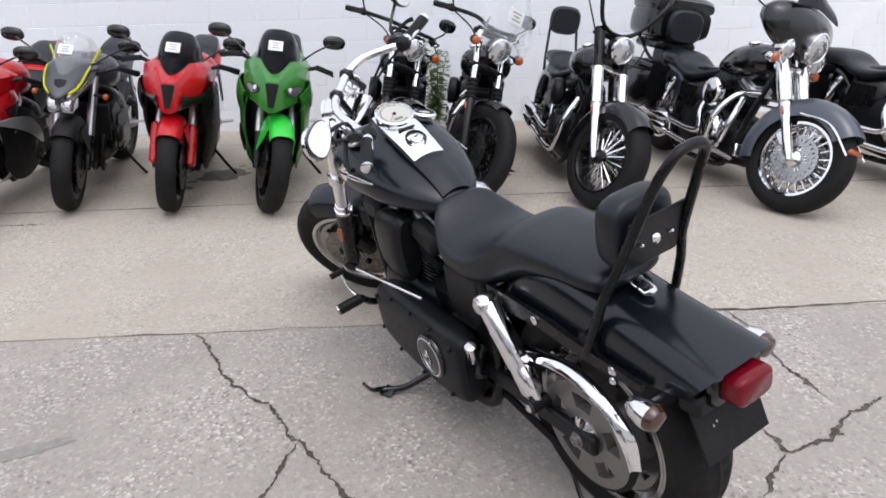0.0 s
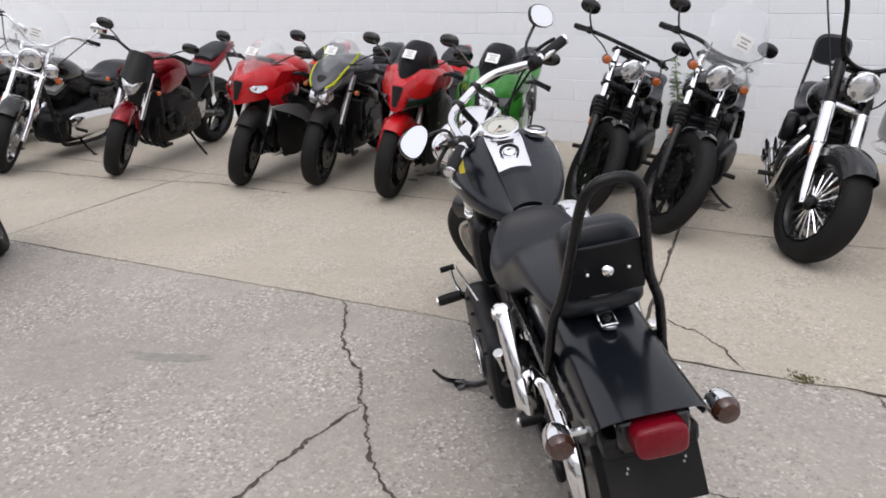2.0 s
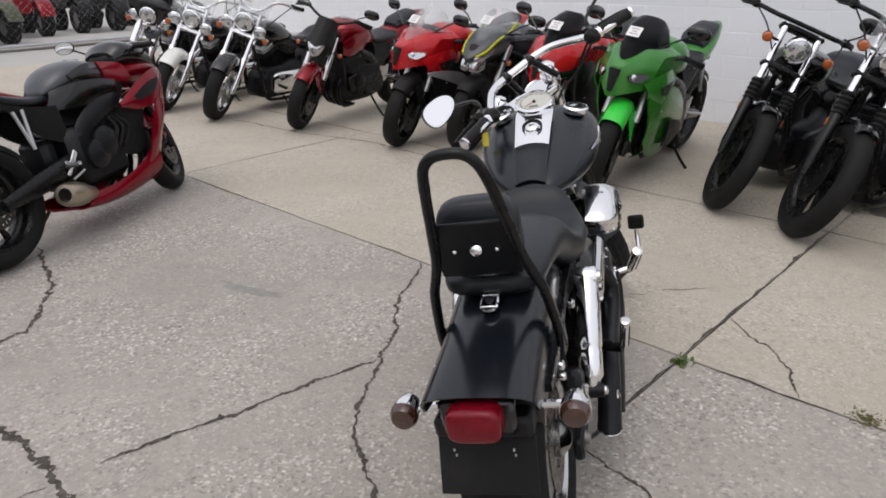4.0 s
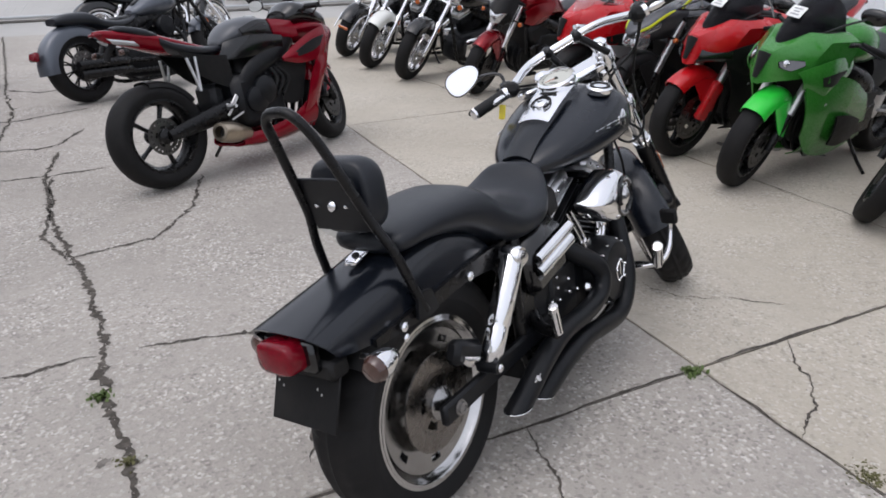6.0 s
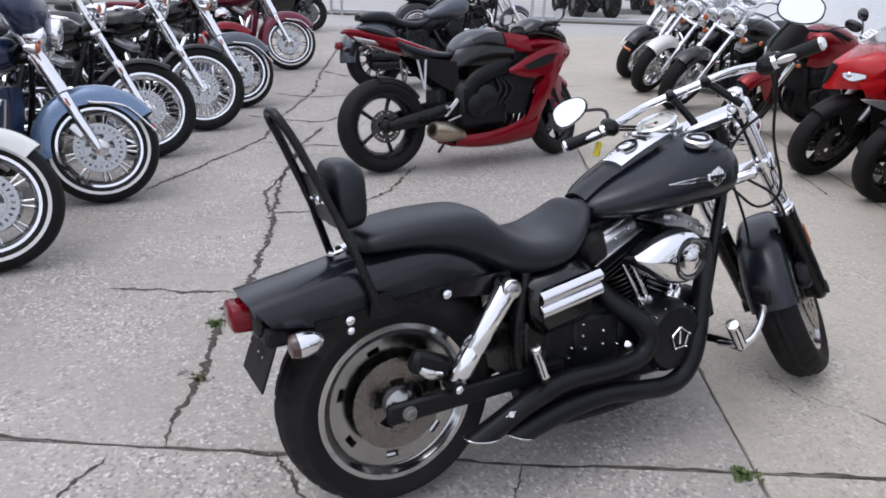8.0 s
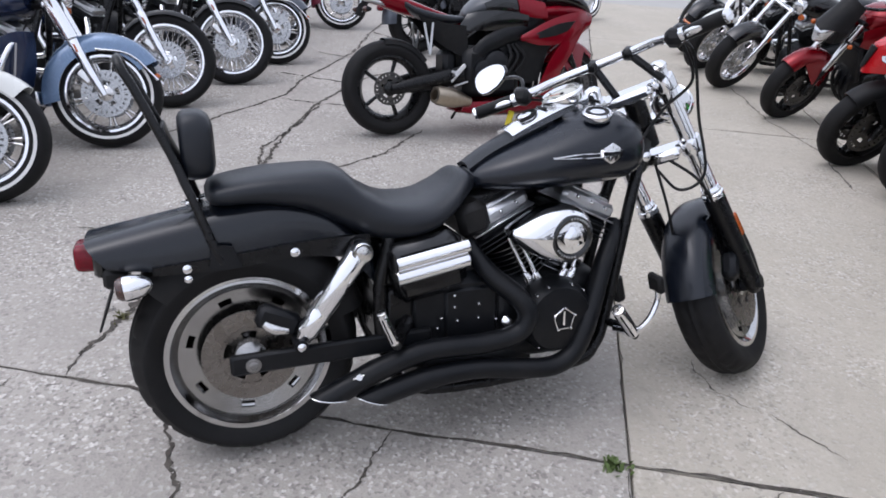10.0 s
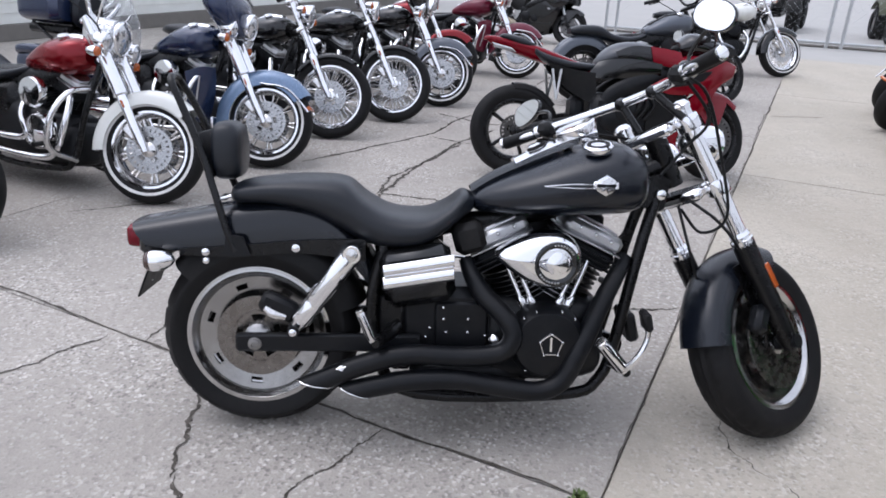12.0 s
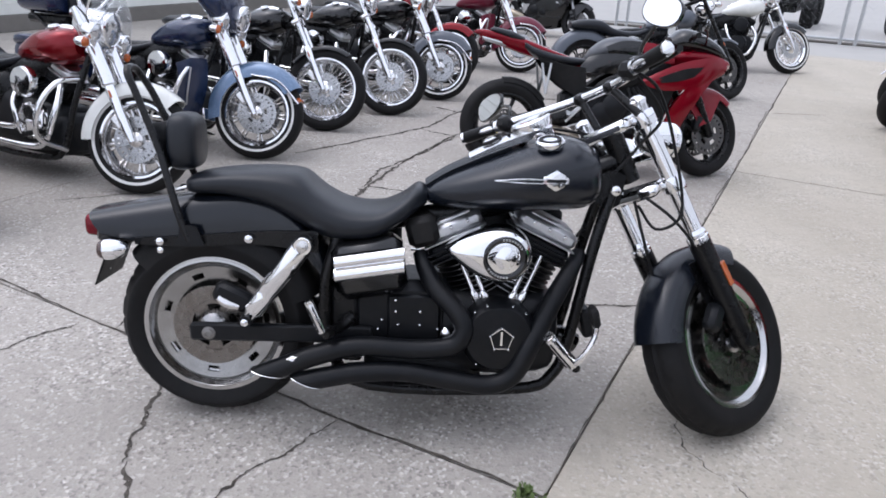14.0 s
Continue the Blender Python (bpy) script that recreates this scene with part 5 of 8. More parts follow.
    part("passenger_seat", Geo().shell([(x0 - 0.68, 0.05, 0.95, 0.975), (x0 - 0.62, 0.09, 0.92, 0.985), (x0 - 0.42, 0.11, 0.86, 0.925), (x0 - 0.34, 0.09, 0.82, 0.87)], 14, 18, 2.8), M_VINYL, root)
    part("tail_cowl", Geo().shell([(x0 - 0.85, 0.03, 0.945, 0.975), (x0 - 0.75, 0.07, 0.88, 0.97), (x0 - 0.55, 0.12, 0.80, 0.93), (x0 - 0.32, 0.14, 0.71, 0.83), (x0 - 0.15, 0.12, 0.68, 0.76)], 18, 22, 2.4), tail_mat or main, root)
    part("tail_light", Geo().box((x0 - 0.83, 0, 0.935), (0.04, 0.09, 0.03), 0.01), M_RED_LENS, root)
    part("rear_hugger", Geo().fender((0, rr), rr + 0.025, 0.09, 40, 130, 0.05), M_PLASTIC, root)
    part("plate_bracket", Geo().tube([(x0 - 0.72, 0, 0.88), (x0 - 0.80, 0, 0.78), (x0 - 0.86, 0, 0.68)], 0.02, 8, 6, 0.4), M_PLASTIC, root)
    part("muffler", Geo().lathe([(0.03, 0), (0.055, 0.05), (0.058, 0.26), (0.05, 0.30), (0.03, 0.30), (0.028, 0.26)], (0.46, -0.19, 0.27), (-1, -0.12, 0.28), 20), M_TAN_METAL if single_can else M_FRAME, root)
    part("side_stand", Geo().tube([(0.62, 0.13, 0.28), (0.60, 0.24, 0.14), (0.58, 0.32, 0.052)], 0.011, 8, 6), M_FRAME, root)
    # nose
    nm = nose_mat or main
    if naked:
        lens = [(base - 0.12, 0.07, 0.74, 0.86), (base - 0.06, 0.10, 0.71, 0.87), (base + 0.01, 0.085, 0.70, 0.84), (base + 0.05, 0.04, 0.71, 0.79)]
        h = part("headlight", Geo().shell(lens, 14, 22, 3.0, taper=0.5), M_LAMP, root, m=S)
        part("headlight_shell", Geo().shell([(base - 0.20, 0.09, 0.72, 0.90), (base - 0.12, 0.115, 0.69, 0.89), (base - 0.05, 0.11, 0.695, 0.885)], 8, 20, 3.0), M_PLASTIC, h)
        part("headlight_cowl", Geo().sheet([(base - 0.12, -0.12, 0.80), (base - 0.0, -0.09, 0.83), (base + 0.07, 0, 0.82), (base - 0.0, 0.09, 0.83), (base - 0.12, 0.12, 0.80)], [(base - 0.22, -0.10, 0.98), (base - 0.16, -0.06, 1.02), (base - 0.13, 0, 1.03), (base - 0.16, 0.06, 1.02), (base - 0.22, 0.10, 0.98)], 14, 6, 0.008), second, h)
        for s in (-1, 1):
            part("tank_shroud", Geo().sheet([(x0 + 0.2, s * 0.18, 0.84), (x0 + 0.42, s * 0.21, 0.86), (x0 + 0.58, s * 0.2, 0.80)], [(x0 + 0.3, s * 0.17, 0.68), (x0 + 0.46, s * 0.19, 0.66), (x0 + 0.56, s * 0.18, 0.68)], 10, 5, 0.01, bow=(0, s * 0.02, 0)), side_mat or main, root)
            if trim:
                part("trim_stripe", Geo().tube([(base + 0.10, s * 0.05, 0.80), (base - 0.04, s * 0.135, 0.86), (base - 0.18, s * 0.16, 0.98)], 0.011, 8, 12, 0.5), trim, root, m=S)
            signal(root, (base - 0.12, s * 0.2, 0.74), (1, 0, 0), 0.02, M_AMBER, S, M_PLASTIC)
    else:
        nk = [(base - 0.44, 0.17, 0.66, 0.89), (base - 0.30, 0.235, 0.63, 0.945), (base - 0.12, 0.24, 0.63, 0.94), (base + 0.0, 0.212, 0.64, 0.875), (base + 0.085, 0.15, 0.655, 0.815), (base + 0.14, 0.07, 0.67, 0.77), (base + 0.158, 0.03, 0.69, 0.745)]
        if bare:
            nk = [(x, w * 0.72, zb + 0.06, zt + 0.02) for x, w, zb, zt in nk[1:]]
        e, tp = 2.4, 0.7
        if bare:
            part("upper_fairing", Geo().shell(nk, 34, 40, e, taper=tp), nm, root)
        else:
            folded_nose(root, base, nm, twin, M_LAMP if swoosh else M_SMOKE)
        for s in (-1, 1):
            xs = (base + 0.125, base + 0.085, base + 0.035, base - 0.03)
            ea = [on_shell(nk, x, t, s, e, tp, 0.006) for x, t in zip(xs, (0.50, 0.60, 0.68, 0.72))]
            eb = [on_shell(nk, x, t, s, e, tp, 0.006) for x, t in zip(xs, (0.34, 0.34, 0.40, 0.56))]
            if bare:
                h = part("headlight", Geo().sheet(ea, eb, 12, 6, 0.01, bow=(0.004, s * 0.004, 0)), M_LAMP, root)
                part("headlight_rim", Geo().tube(ea + eb[::-1] + [ea[0]], 0.005, 6), M_PLASTIC, h)
            if trim:
                part("trim_stripe", Geo().tube([on_shell(nk, x, t, s, e, tp, 0.004) for x, t in ((base + 0.12, 0.66), (base + 0.05, 0.76), (base - 0.08, 0.86), (base - 0.22, 0.9))] + [(base - 0.27, s * 0.15, 1.02)], 0.012, 8, 16, 0.5), trim, root)
            if bare:
                signal(root, (base - 0.12, s * 0.21, 0.74), (1, 0, 0), 0.02, M_AMBER, None, M_PLASTIC)
                part("front_lamp", Geo().shell([(base + 0.0, 0.038, 0.665, 0.775), (base + 0.10, 0.037, 0.652, 0.755), (base + 0.128, 0.026, 0.668, 0.725)], 10, 18, 3.6, y=s * 0.038), M_LAMP, root)
                continue
            sm, lm = side_mat or main, belly or main
            part("side_fairing", Geo().sheet([(x0 + 0.40, s * 0.20, 0.77), (x0 + 0.58, s * 0.238, 0.81), (base - 0.14, s * 0.245, 0.80), (base - 0.0, s * 0.185, 0.745)], [(x0 + 0.46, s * 0.215, 0.66), (x0 + 0.60, s * 0.24, 0.61), (base - 0.22, s * 0.24, 0.60), (base - 0.08, s * 0.19, 0.645)], 16, 8, 0.01, bow=(0, s * 0.02, 0)).moved(SLIM), sm, root)
            part("fairing_vent", Geo().sheet([(x0 + 0.50, s * 0.245, 0.735), (x0 + 0.62, s * 0.268, 0.735), (base - 0.14, s * 0.262, 0.72)], [(x0 + 0.54, s * 0.246, 0.675), (x0 + 0.62, s * 0.265, 0.66), (base - 0.18, s * 0.26, 0.665)], 8, 4, 0.004).moved(SLIM), M_PLASTIC, root)
            part("lower_fairing", Geo().sheet([(x0 + 0.52, s * 0.228, 0.625), (x0 + 0.66, s * 0.24, 0.60), (base - 0.10, s * 0.20, 0.63)], [(x0 + 0.34, s * 0.20, 0.35), (x0 + 0.46, s * 0.20, 0.33), (base - 0.27, s * 0.185, 0.36)], 12, 8, 0.009, bow=(0.01, s * 0.015, 0)).moved(SLIM), sm if lm is None else lm, root)
            part("belly_pan", Geo().sheet([(x0 - 0.04, s * 0.15, 0.275), (x0 + 0.20, s * 0.19, 0.35), (x0 + 0.36, s * 0.205, 0.365), (base - 0.26, s * 0.19, 0.375)], [(x0 - 0.06, s * 0.07, 0.20), (x0 + 0.12, s * 0.05, 0.15), (x0 + 0.32, s * 0.05, 0.135), (base - 0.34, s * 0.06, 0.16)], 14, 7, 0.007, bow=(0, s * 0.05, -0.01)).moved(SLIM), lm, root)
            fl = part("flank_panel", Geo().sheet([(base - 0.07, s * 0.165, 0.70), (base - 0.25, s * 0.205, 0.72), (base - 0.50, s * 0.208, 0.66), (base - 0.74, s * 0.185, 0.54)], [(base - 0.24, s * 0.15, 0.33), (base - 0.38, s * 0.145, 0.20), (base - 0.62, s * 0.135, 0.155), (base - 0.92, s * 0.12, 0.21)], 18, 9, 0.009, bow=(0, s * 0.026, 0)), flank or main, root)
            if swoosh:
                part("swoosh", Geo().sheet([(base - 0.02, s * 0.205, 0.655), (base - 0.20, s * 0.250, 0.660), (base - 0.42, s * 0.252, 0.62), (base - 0.62, s * 0.235, 0.50), (base - 0.70, s * 0.22, 0.40)], [(base - 0.06, s * 0.20, 0.635), (base - 0.24, s * 0.248, 0.575), (base - 0.44, s * 0.250, 0.50), (base - 0.60, s * 0.232, 0.42), (base - 0.69, s * 0.218, 0.385)], 18, 6, 0.007), swoosh, fl, "silver side panel")
            elif flank is None:
                part("dark_field", Geo().sheet([(base - 0.40, s * 0.236, 0.47), (base - 0.55, s * 0.234, 0.45), (base - 0.70, s * 0.214, 0.40)], [(base - 0.46, s * 0.205, 0.27), (base - 0.58, s * 0.200, 0.245), (base - 0.72, s * 0.188, 0.26)], 10, 6, 0.010, bow=(0, s * 0.012, 0)), M_PLASTIC, fl, "dark printed field")
            part("fairing_badge", Geo().box((x0 + 0.56, s * 0.246, 0.56), (0.10, 0.006, 0.016), 0.002, (0, 20, 0)).moved(SLIM), M_SILVER, root)
        zt_at = lambda x: float(np.interp(x, [k[0] for k in nk], [k[3] for k in nk]))
        if bare:
            part("air_intake", Geo().sheet([(base + 0.06, -0.035, zt_at(base + 0.06) - 0.002), (base + 0.06, 0, zt_at(base + 0.06) + 0.005), (base + 0.06, 0.035, zt_at(base + 0.06) - 0.002)], [(base + 0.166, -0.008, 0.715), (base + 0.168, 0, 0.715), (base + 0.166, 0.008, 0.715)], 6, 6, 0.006, bow=(0.006, 0, 0.008)), M_PLASTIC, root)
        part("windscreen", Geo().sheet([(base - 0.36, -0.140, 0.925), (base - 0.14, -0.105, 0.932), (base + 0.045, 0, 0.850), (base - 0.14, 0.105, 0.932), (base - 0.36, 0.140, 0.925)], [(base - 0.37, -0.105, 1.03), (base - 0.30, -0.078, 1.090), (base - 0.26, 0, 1.108), (base - 0.30, 0.078, 1.090), (base - 0.37, 0.105, 1.03)], 20, 9, 0.005, bow=(0.028, 0, 0.03)), screen_mat or M_SCREEN_DK, root)
        part("screen_rim", Geo().tube([(base - 0.36, -0.142, 0.922), (base - 0.14, -0.108, 0.929), (base + 0.047, 0, 0.846), (base - 0.14, 0.108, 0.929), (base - 0.36, 0.142, 0.922)], 0.006, 6, 24), M_PLASTIC, root)
        part("dash", Geo().box((base - 0.28, 0, 0.93), (0.08, 0.16, 0.06), 0.015, (0, -20, 0)), M_PLASTIC, root)
    for s in (-1, 1):
        p = (base - 0.20, s * 0.345, 1.07) if not naked else (base - 0.35, s * 0.34, 1.12)
        mirror(root, p, [(p[0] + 0.04, s * 0.24, p[2] - 0.06), (p[0] + 0.08, s * 0.16, p[2] - 0.12)], (-1, -s * 0.15, 0.1), 0.07, 0.042, S if naked else None, M_GLOSS)
    if tag:
        tag_sheet(root, (base - 0.058, 0, 1.028) if not naked else (base - 0.10, 0, 0.95), 0.085, 0.075, (0, -47, 0), S if naked else None)
    return root


# ---- the yard ----
U, V = Vector((0.5, 0.8660254)), Vector((-0.8660254, 0.5))
JOINT = Vector((1.033, -0.455))


def yard(u, v):
    """Plan place from metres along the wall (u) and away from it (v), counted from the weedy joint."""
    return JOINT + U * u + V * v


ground = solo("ground", Geo().add([(-400, -400, -0.03), (400, -400, -0.03), (400, 400, -0.03), (-400, 400, -0.03)], [(0, 1, 2, 3)]), M_ASPHALT, "pale worn ground round the concrete yard", "ground", kind="structure")
pavement = thing("pavement", Matrix(), "cracked grey concrete slabs with dirt-filled joints", "pavement", kind="structure")
US = [-15.6, -11.7, -7.8, -3.9, 0.0, 3.9, 7.8, 11.7]
rng = random.Random(5)
BAYS = [(u0, u1, v0, v1) for u0, u1 in zip(US[:-1], US[1:]) for v0, v1 in ((-5.4, -3.6), (-3.6, -1.8), (-1.8, 0.0))]
BAYS += [(u0, u1, v0, v1) for u0, u1 in ((-15.6, 0.0), (0.0, 11.7)) for v0, v1 in ((0.0, 3.6), (3.6, 12.0))]
for u0, u1, v0, v1 in BAYS:
    c = yard((u0 + u1) / 2, (v0 + v1) / 2)
    m = Matrix.Translation((c.x, c.y, -0.03 + rng.uniform(-0.001, 0.0005))) @ pose(0, 0, 0, 0, 0, 60)
    part("slab", Geo().box((0, 0, 0), (u1 - u0 - 0.006, v1 - v0 - 0.006, 0.06), 0.004), M_ROUGH if v0 >= 0 else M_SMOOTH, pavement, m=m)


CRUMBS = Geo()


def crack(pts, w=0.010, seed=0, step=0.013):
    """A ragged open crack filled with dirt, along plan points."""
    r = random.Random(seed)
    p = np.array(pts, float)
    line = [p[0]]
    for a, b in zip(p[:-1], p[1:]):
        k = max(2, int(np.linalg.norm(b - a) / step))
        d = (b - a) / np.linalg.norm(b - a)
        nn = np.array((-d[1], d[0]))
        walk_off = 0.0
        for t in range(1, k + 1):
            walk_off = walk_off * 0.86 + r.uniform(-0.0068, 0.0068)
            line.append(a + (b - a) * t / k + nn * walk_off * (t < k))
    line = np.array(line)
    d = np.gradient(line, axis=0)
    d /= np.linalg.norm(d, axis=1, keepdims=True)
    nn = np.stack([-d[:, 1], d[:, 0]], 1)
    v, f = [], []
    for k, (q, e) in enumerate(zip(line, nn)):
        end = min(1, (k + 0.5) / 6, (len(line) - k - 0.5) / 6)
        end *= 0.40 + 0.60 * abs(math.sin(k * 0.16 + seed * 1.7)) * r.uniform(0.6, 1.2)
        chip = r.uniform(1.4, 2.6) if r.random() < 0.07 else 1.0
        a, b = w * r.uniform(0.12, 0.80) * end * chip, w * r.uniform(0.12, 0.80) * end
        v += [(*(q - e * a), 0.0015), (*(q + e * b), 0.0015)]
        if k:
            f.append((2 * k - 2, 2 * k, 2 * k + 1, 2 * k - 1))
    part("crack", Geo().add(v, f), M_DIRT, pavement)
    # crumbs of concrete broken from the edges
    for q in line[::2]:
        for _ in range(1 if w < 0.014 else 3):
            if r.random() < 0.55:
                a, d, e = r.uniform(0, 6.28), abs(r.gauss(0, w * 1.1)), r.uniform(0.0015, 0.0055)
                c = np.array((q[0] + math.cos(a) * d, q[1] + math.sin(a) * d, e * 0.5))
                t = r.uniform(0, 6.28)
                o = [c + np.array((math.cos(t + k * 1.57) * e * r.uniform(0.6, 1.2), math.sin(t + k * 1.57) * e * r.uniform(0.6, 1.2), -e * 0.5)) for k in range(4)]
                CRUMBS.add(o + [c + (0, 0, e * r.uniform(0.3, 0.8))], [(0, 1, 4), (1, 2, 4), (2, 3, 4), (3, 0, 4)])


CRACKS = [
    ([(2.2, 6.81), (2.32, 6.4), (2.61, 6.37)], 0.045),
    ([(1.3, 5.69), (1.54, 5.4), (2.22, 5.33)], 0.036),
    ([(0.77, 4.82), (1.02, 4.59), (1.23, 4.38), (1.38, 4.36), (1.77, 4.67)], 0.030),
    ([(0.67, 3.9), (0.94, 3.68), (1.27, 3.53)], 0.024),
    ([(1.57, -0.05), (1.54, -0.15), (1.53, -0.23), (1.56, -0.31), (1.6, -0.38)], 0.005),
    ([(1.73, 0.77), (1.49, 0.755), (1.23, 0.76), (1.05, 0.69), (0.78, 0.68), (0.55, 0.67), (0.31, 0.62), (0.05, 0.47), (-0.10, 0.35)], 0.016),
    ([(0.77, 0.69), (0.59, 0.86), (0.43, 0.98), (0.27, 1.12), (0.0, 1.34)], 0.018),
    ([(1.41, -0.68), (1.20, -0.78), (1.02, -0.84), (0.81, -0.83)], 0.010),
    ([(0.59, -1.22), (0.42, -1.17), (0.19, -1.02), (-0.05, -0.93)], 0.015),
    ([(1.29, 4.19), (0.92, 3.69), (0.53, 2.91), (0.32, 2.34), (0.19, 1.99), (-0.04, 1.49), (-0.23, 1.19), (-0.34, 0.91), (-0.52, 0.57)], 0.035),
    ([(0.32, 2.34), (0.69, 2.21), (1.11, 2.45), (1.51, 2.89)], 0.024),
    ([(-0.64, 1.70), (-0.41, 1.59), (-0.12, 1.42)], 0.020),
    ([(-0.29, 3.05), (0.16, 3.46), (0.72, 4.0), (0.97, 4.54), (1.67, 5.61), (2.17, 6.76), (2.93, 8.3), (4.3, 11.2)], 0.030),
    ([(-1.11, 0.16), (-0.90, 0.32), (-0.71, 0.51)], 0.014),
    ([(-0.57, 0.46), (-0.50, 0.64)], 0.014),
    ([(-0.27, 0.30), (-0.25, 0.0), (-0.24, -0.18), (-0.23, -0.33)], 0.018),
    ([(0.40, -0.10), (0.30, -0.22), (0.18, -0.33), (0.02, -0.55)], 0.012),
    ([(0.01, -0.60), (-0.14, -0.56), (-0.18, -0.72), (-0.14, -0.88), (-0.15, -1.10)], 0.02),
    ([(-0.14, -0.56), (-0.22, -0.32)], 0.018),
    ([(-1.49, 1.92), (-1.21, 2.05), (-0.9, 2.1)], 0.012),
    ([(3.6, 4.1), (3.0, 4.4), (2.7, 4.3)], 0.015),
    ([(4.2, 5.0), (4.8, 5.0)], 0.015),
    ([(0.28, 2.31), (0.4, 2.75), (0.65, 3.13), (0.93, 3.65)], 0.026),
    ([(4.89, 3.64), (4.76, 3.29), (4.41, 2.64), (4.2, 1.89), (3.75, 1.16)], 0.014),
    ([(1.62, -0.38), (1.69, -0.65)], 0.007),
]
for k, (pts, w) in enumerate(CRACKS):
    crack(pts, w, k)
# joints that have opened and filled
for k, (a, b, w) in enumerate([((0.0, 0.0), (3.9, 0.0), 0.005), ((-3.9, 0.0), (0.0, 0.0), 0.013), ((0.0, -1.8), (0.0, 3.6), 0.013), ((3.9, -1.8), (3.9, 0.0), 0.006), ((-4, -1.8), (6, -1.8), 0.008), ((3.9, 0.0), (9, 0.0), 0.012)]):
    crack([yard(*a), yard((a[0] + b[0]) / 2, (a[1] + b[1]) / 2), yard(*b)], w, 100 + k, 0.05)


def ragged_patch(p, rx, ry, turn, material, seed, name="dark_blotch"):
    """A ragged flat patch of another tone on the concrete, with small blobs round it."""
    r = random.Random(seed)
    g = Geo()
    c, q = math.cos(radians(turn)), math.sin(radians(turn))
    blobs = [(0.0, 0.0, 1.0)] + [(r.gauss(0, 0.75), r.gauss(0, 0.75), r.uniform(0.05, 0.28)) for _ in range(16)]
    for bx, by, k in blobs:
        n = 40 if k == 1.0 else 14
        ph = [r.uniform(0, 6.28) for _ in range(4)]
        ring = []
        for j in range(n):
            a = 2 * math.pi * j / n
            w = k * (1 + 0.16 * math.sin(2 * a + ph[0]) + 0.12 * math.sin(5 * a + ph[1]) + 0.07 * math.sin(11 * a + ph[2]))
            x, y = (bx + w * math.cos(a)) * rx, (by + w * math.sin(a)) * ry
            ring.append((p[0] + x * c - y * q, p[1] + x * q + y * c, 0.0008 + 0.0001 * k))
        g.add(ring, [tuple(range(n))])
    part(name, g, material, pavement)


# dark blotches laid flat on the slabs, and one greyer weathered patch
ragged_patch((4.22, -0.08), 0.20, 0.15, 60, M_BLOTCH, 1)
ragged_patch((3.35, -1.66), 0.22, 0.12, 60, M_BLOTCH, 2)
ragged_patch((3.0, -1.75), 0.10, 0.07, 20, M_BLOTCH, 3)
ragged_patch((1.24, 1.465), 0.15, 0.035, 75, M_SPOT, 4, "weathered_patch")
ragged_patch((-0.443, 0.866), 0.018, 0.014, 0, M_BLOTCH, 5)
solo("concrete_crumbs", CRUMBS, M_ROUGH, "small crumbs of broken concrete along the cracks", "rubble", kind="stuff")


def tuft(p, n, h, spread, material, label, seed):
    r = random.Random(seed)
    g = Geo()
    for k in range(n):
        a, d = r.uniform(0, 6.28), abs(r.gauss(0, spread))
        x, y = p[0] + math.cos(a) * d, p[1] + math.sin(a) * d
        t, hh, w = r.uniform(0, 6.28), h * r.uniform(0.4, 1), r.uniform(0.002, 0.006)
        o = r.uniform(0.2, 0.9) * hh
        s, c = math.sin(t) * w, math.cos(t) * w
        q = [(x - s, y + c, 0), (x + s, y - c, 0), (x + math.cos(t) * o * 0.4 + s * 1.3, y + math.sin(t) * o * 0.4 - c * 1.3, hh * 0.6), (x + math.cos(t) * o * 0.4 - s * 1.3, y + math.sin(t) * o * 0.4 + c * 1.3, hh * 0.6), (x + math.cos(t) * o, y + math.sin(t) * o, hh * 0.85)]
        g.add(q, [(0, 1, 2, 3), (3, 2, 4)])
    return solo("weed", g, material, label, "weed", kind="stuff")


tuft((0.98, -0.44), 80, 0.028, 0.022, M_LEAF, "low green weed growing in the concrete joint", 1)
tuft((0.74, -1.02), 220, 0.006, 0.035, M_STRAW, "flat dry moss and grass in the joint", 2)
tuft((-0.26, 1.17), 70, 0.025, 0.02, M_LEAF, "small green weed rooted in the wide crack", 3)
tuft((-0.40, 0.80), 60, 0.015, 0.022, M_STRAW, "dry grass blades in the wide crack", 4)


def tall_weed(p, h, label, seed):
    r = random.Random(seed)
    root = thing("tall_weed", Matrix.Translation((p[0], p[1], 0)), label, "plant")
    for k in range(5):
        a = r.uniform(0, 6.28)
        top = Vector((math.cos(a) * 0.12, math.sin(a) * 0.12, h * r.uniform(0.7, 1)))
        part("stem", Geo().tube([(math.cos(a) * 0.02, math.sin(a) * 0.02, 0), (top.x * 0.4, top.y * 0.4, top.z * 0.5), tuple(top)], [0.005, 0.004, 0.002], 6, 8), M_WEED, root)
        g = Geo()
        for q in range(120):
            t = r.uniform(0.12, 1)
            c = np.array((top.x * t, top.y * t, top.z * t))
            b, ln = r.uniform(0, 6.28), r.uniform(0.05, 0.11) * (1.2 - t * 0.6)
            d = np.array((math.cos(b), math.sin(b), r.uniform(-0.1, 0.6)))
            s = np.array((-math.sin(b), math.cos(b), 0)) * ln * 0.17
            g.add([c, c + d * ln * 0.5 + s, c + d * ln + (0, 0, -0.02), c + d * ln * 0.5 - s], [(0, 1, 2, 3)])
        part("leaves", g, M_WEED, root)


# ---- white block wall ----
W0 = Vector((4.85, -2.15))
WALL = Matrix.Translation((W0.x, W0.y, 0)) @ pose(0, 0, 0, 0, 0, 60)
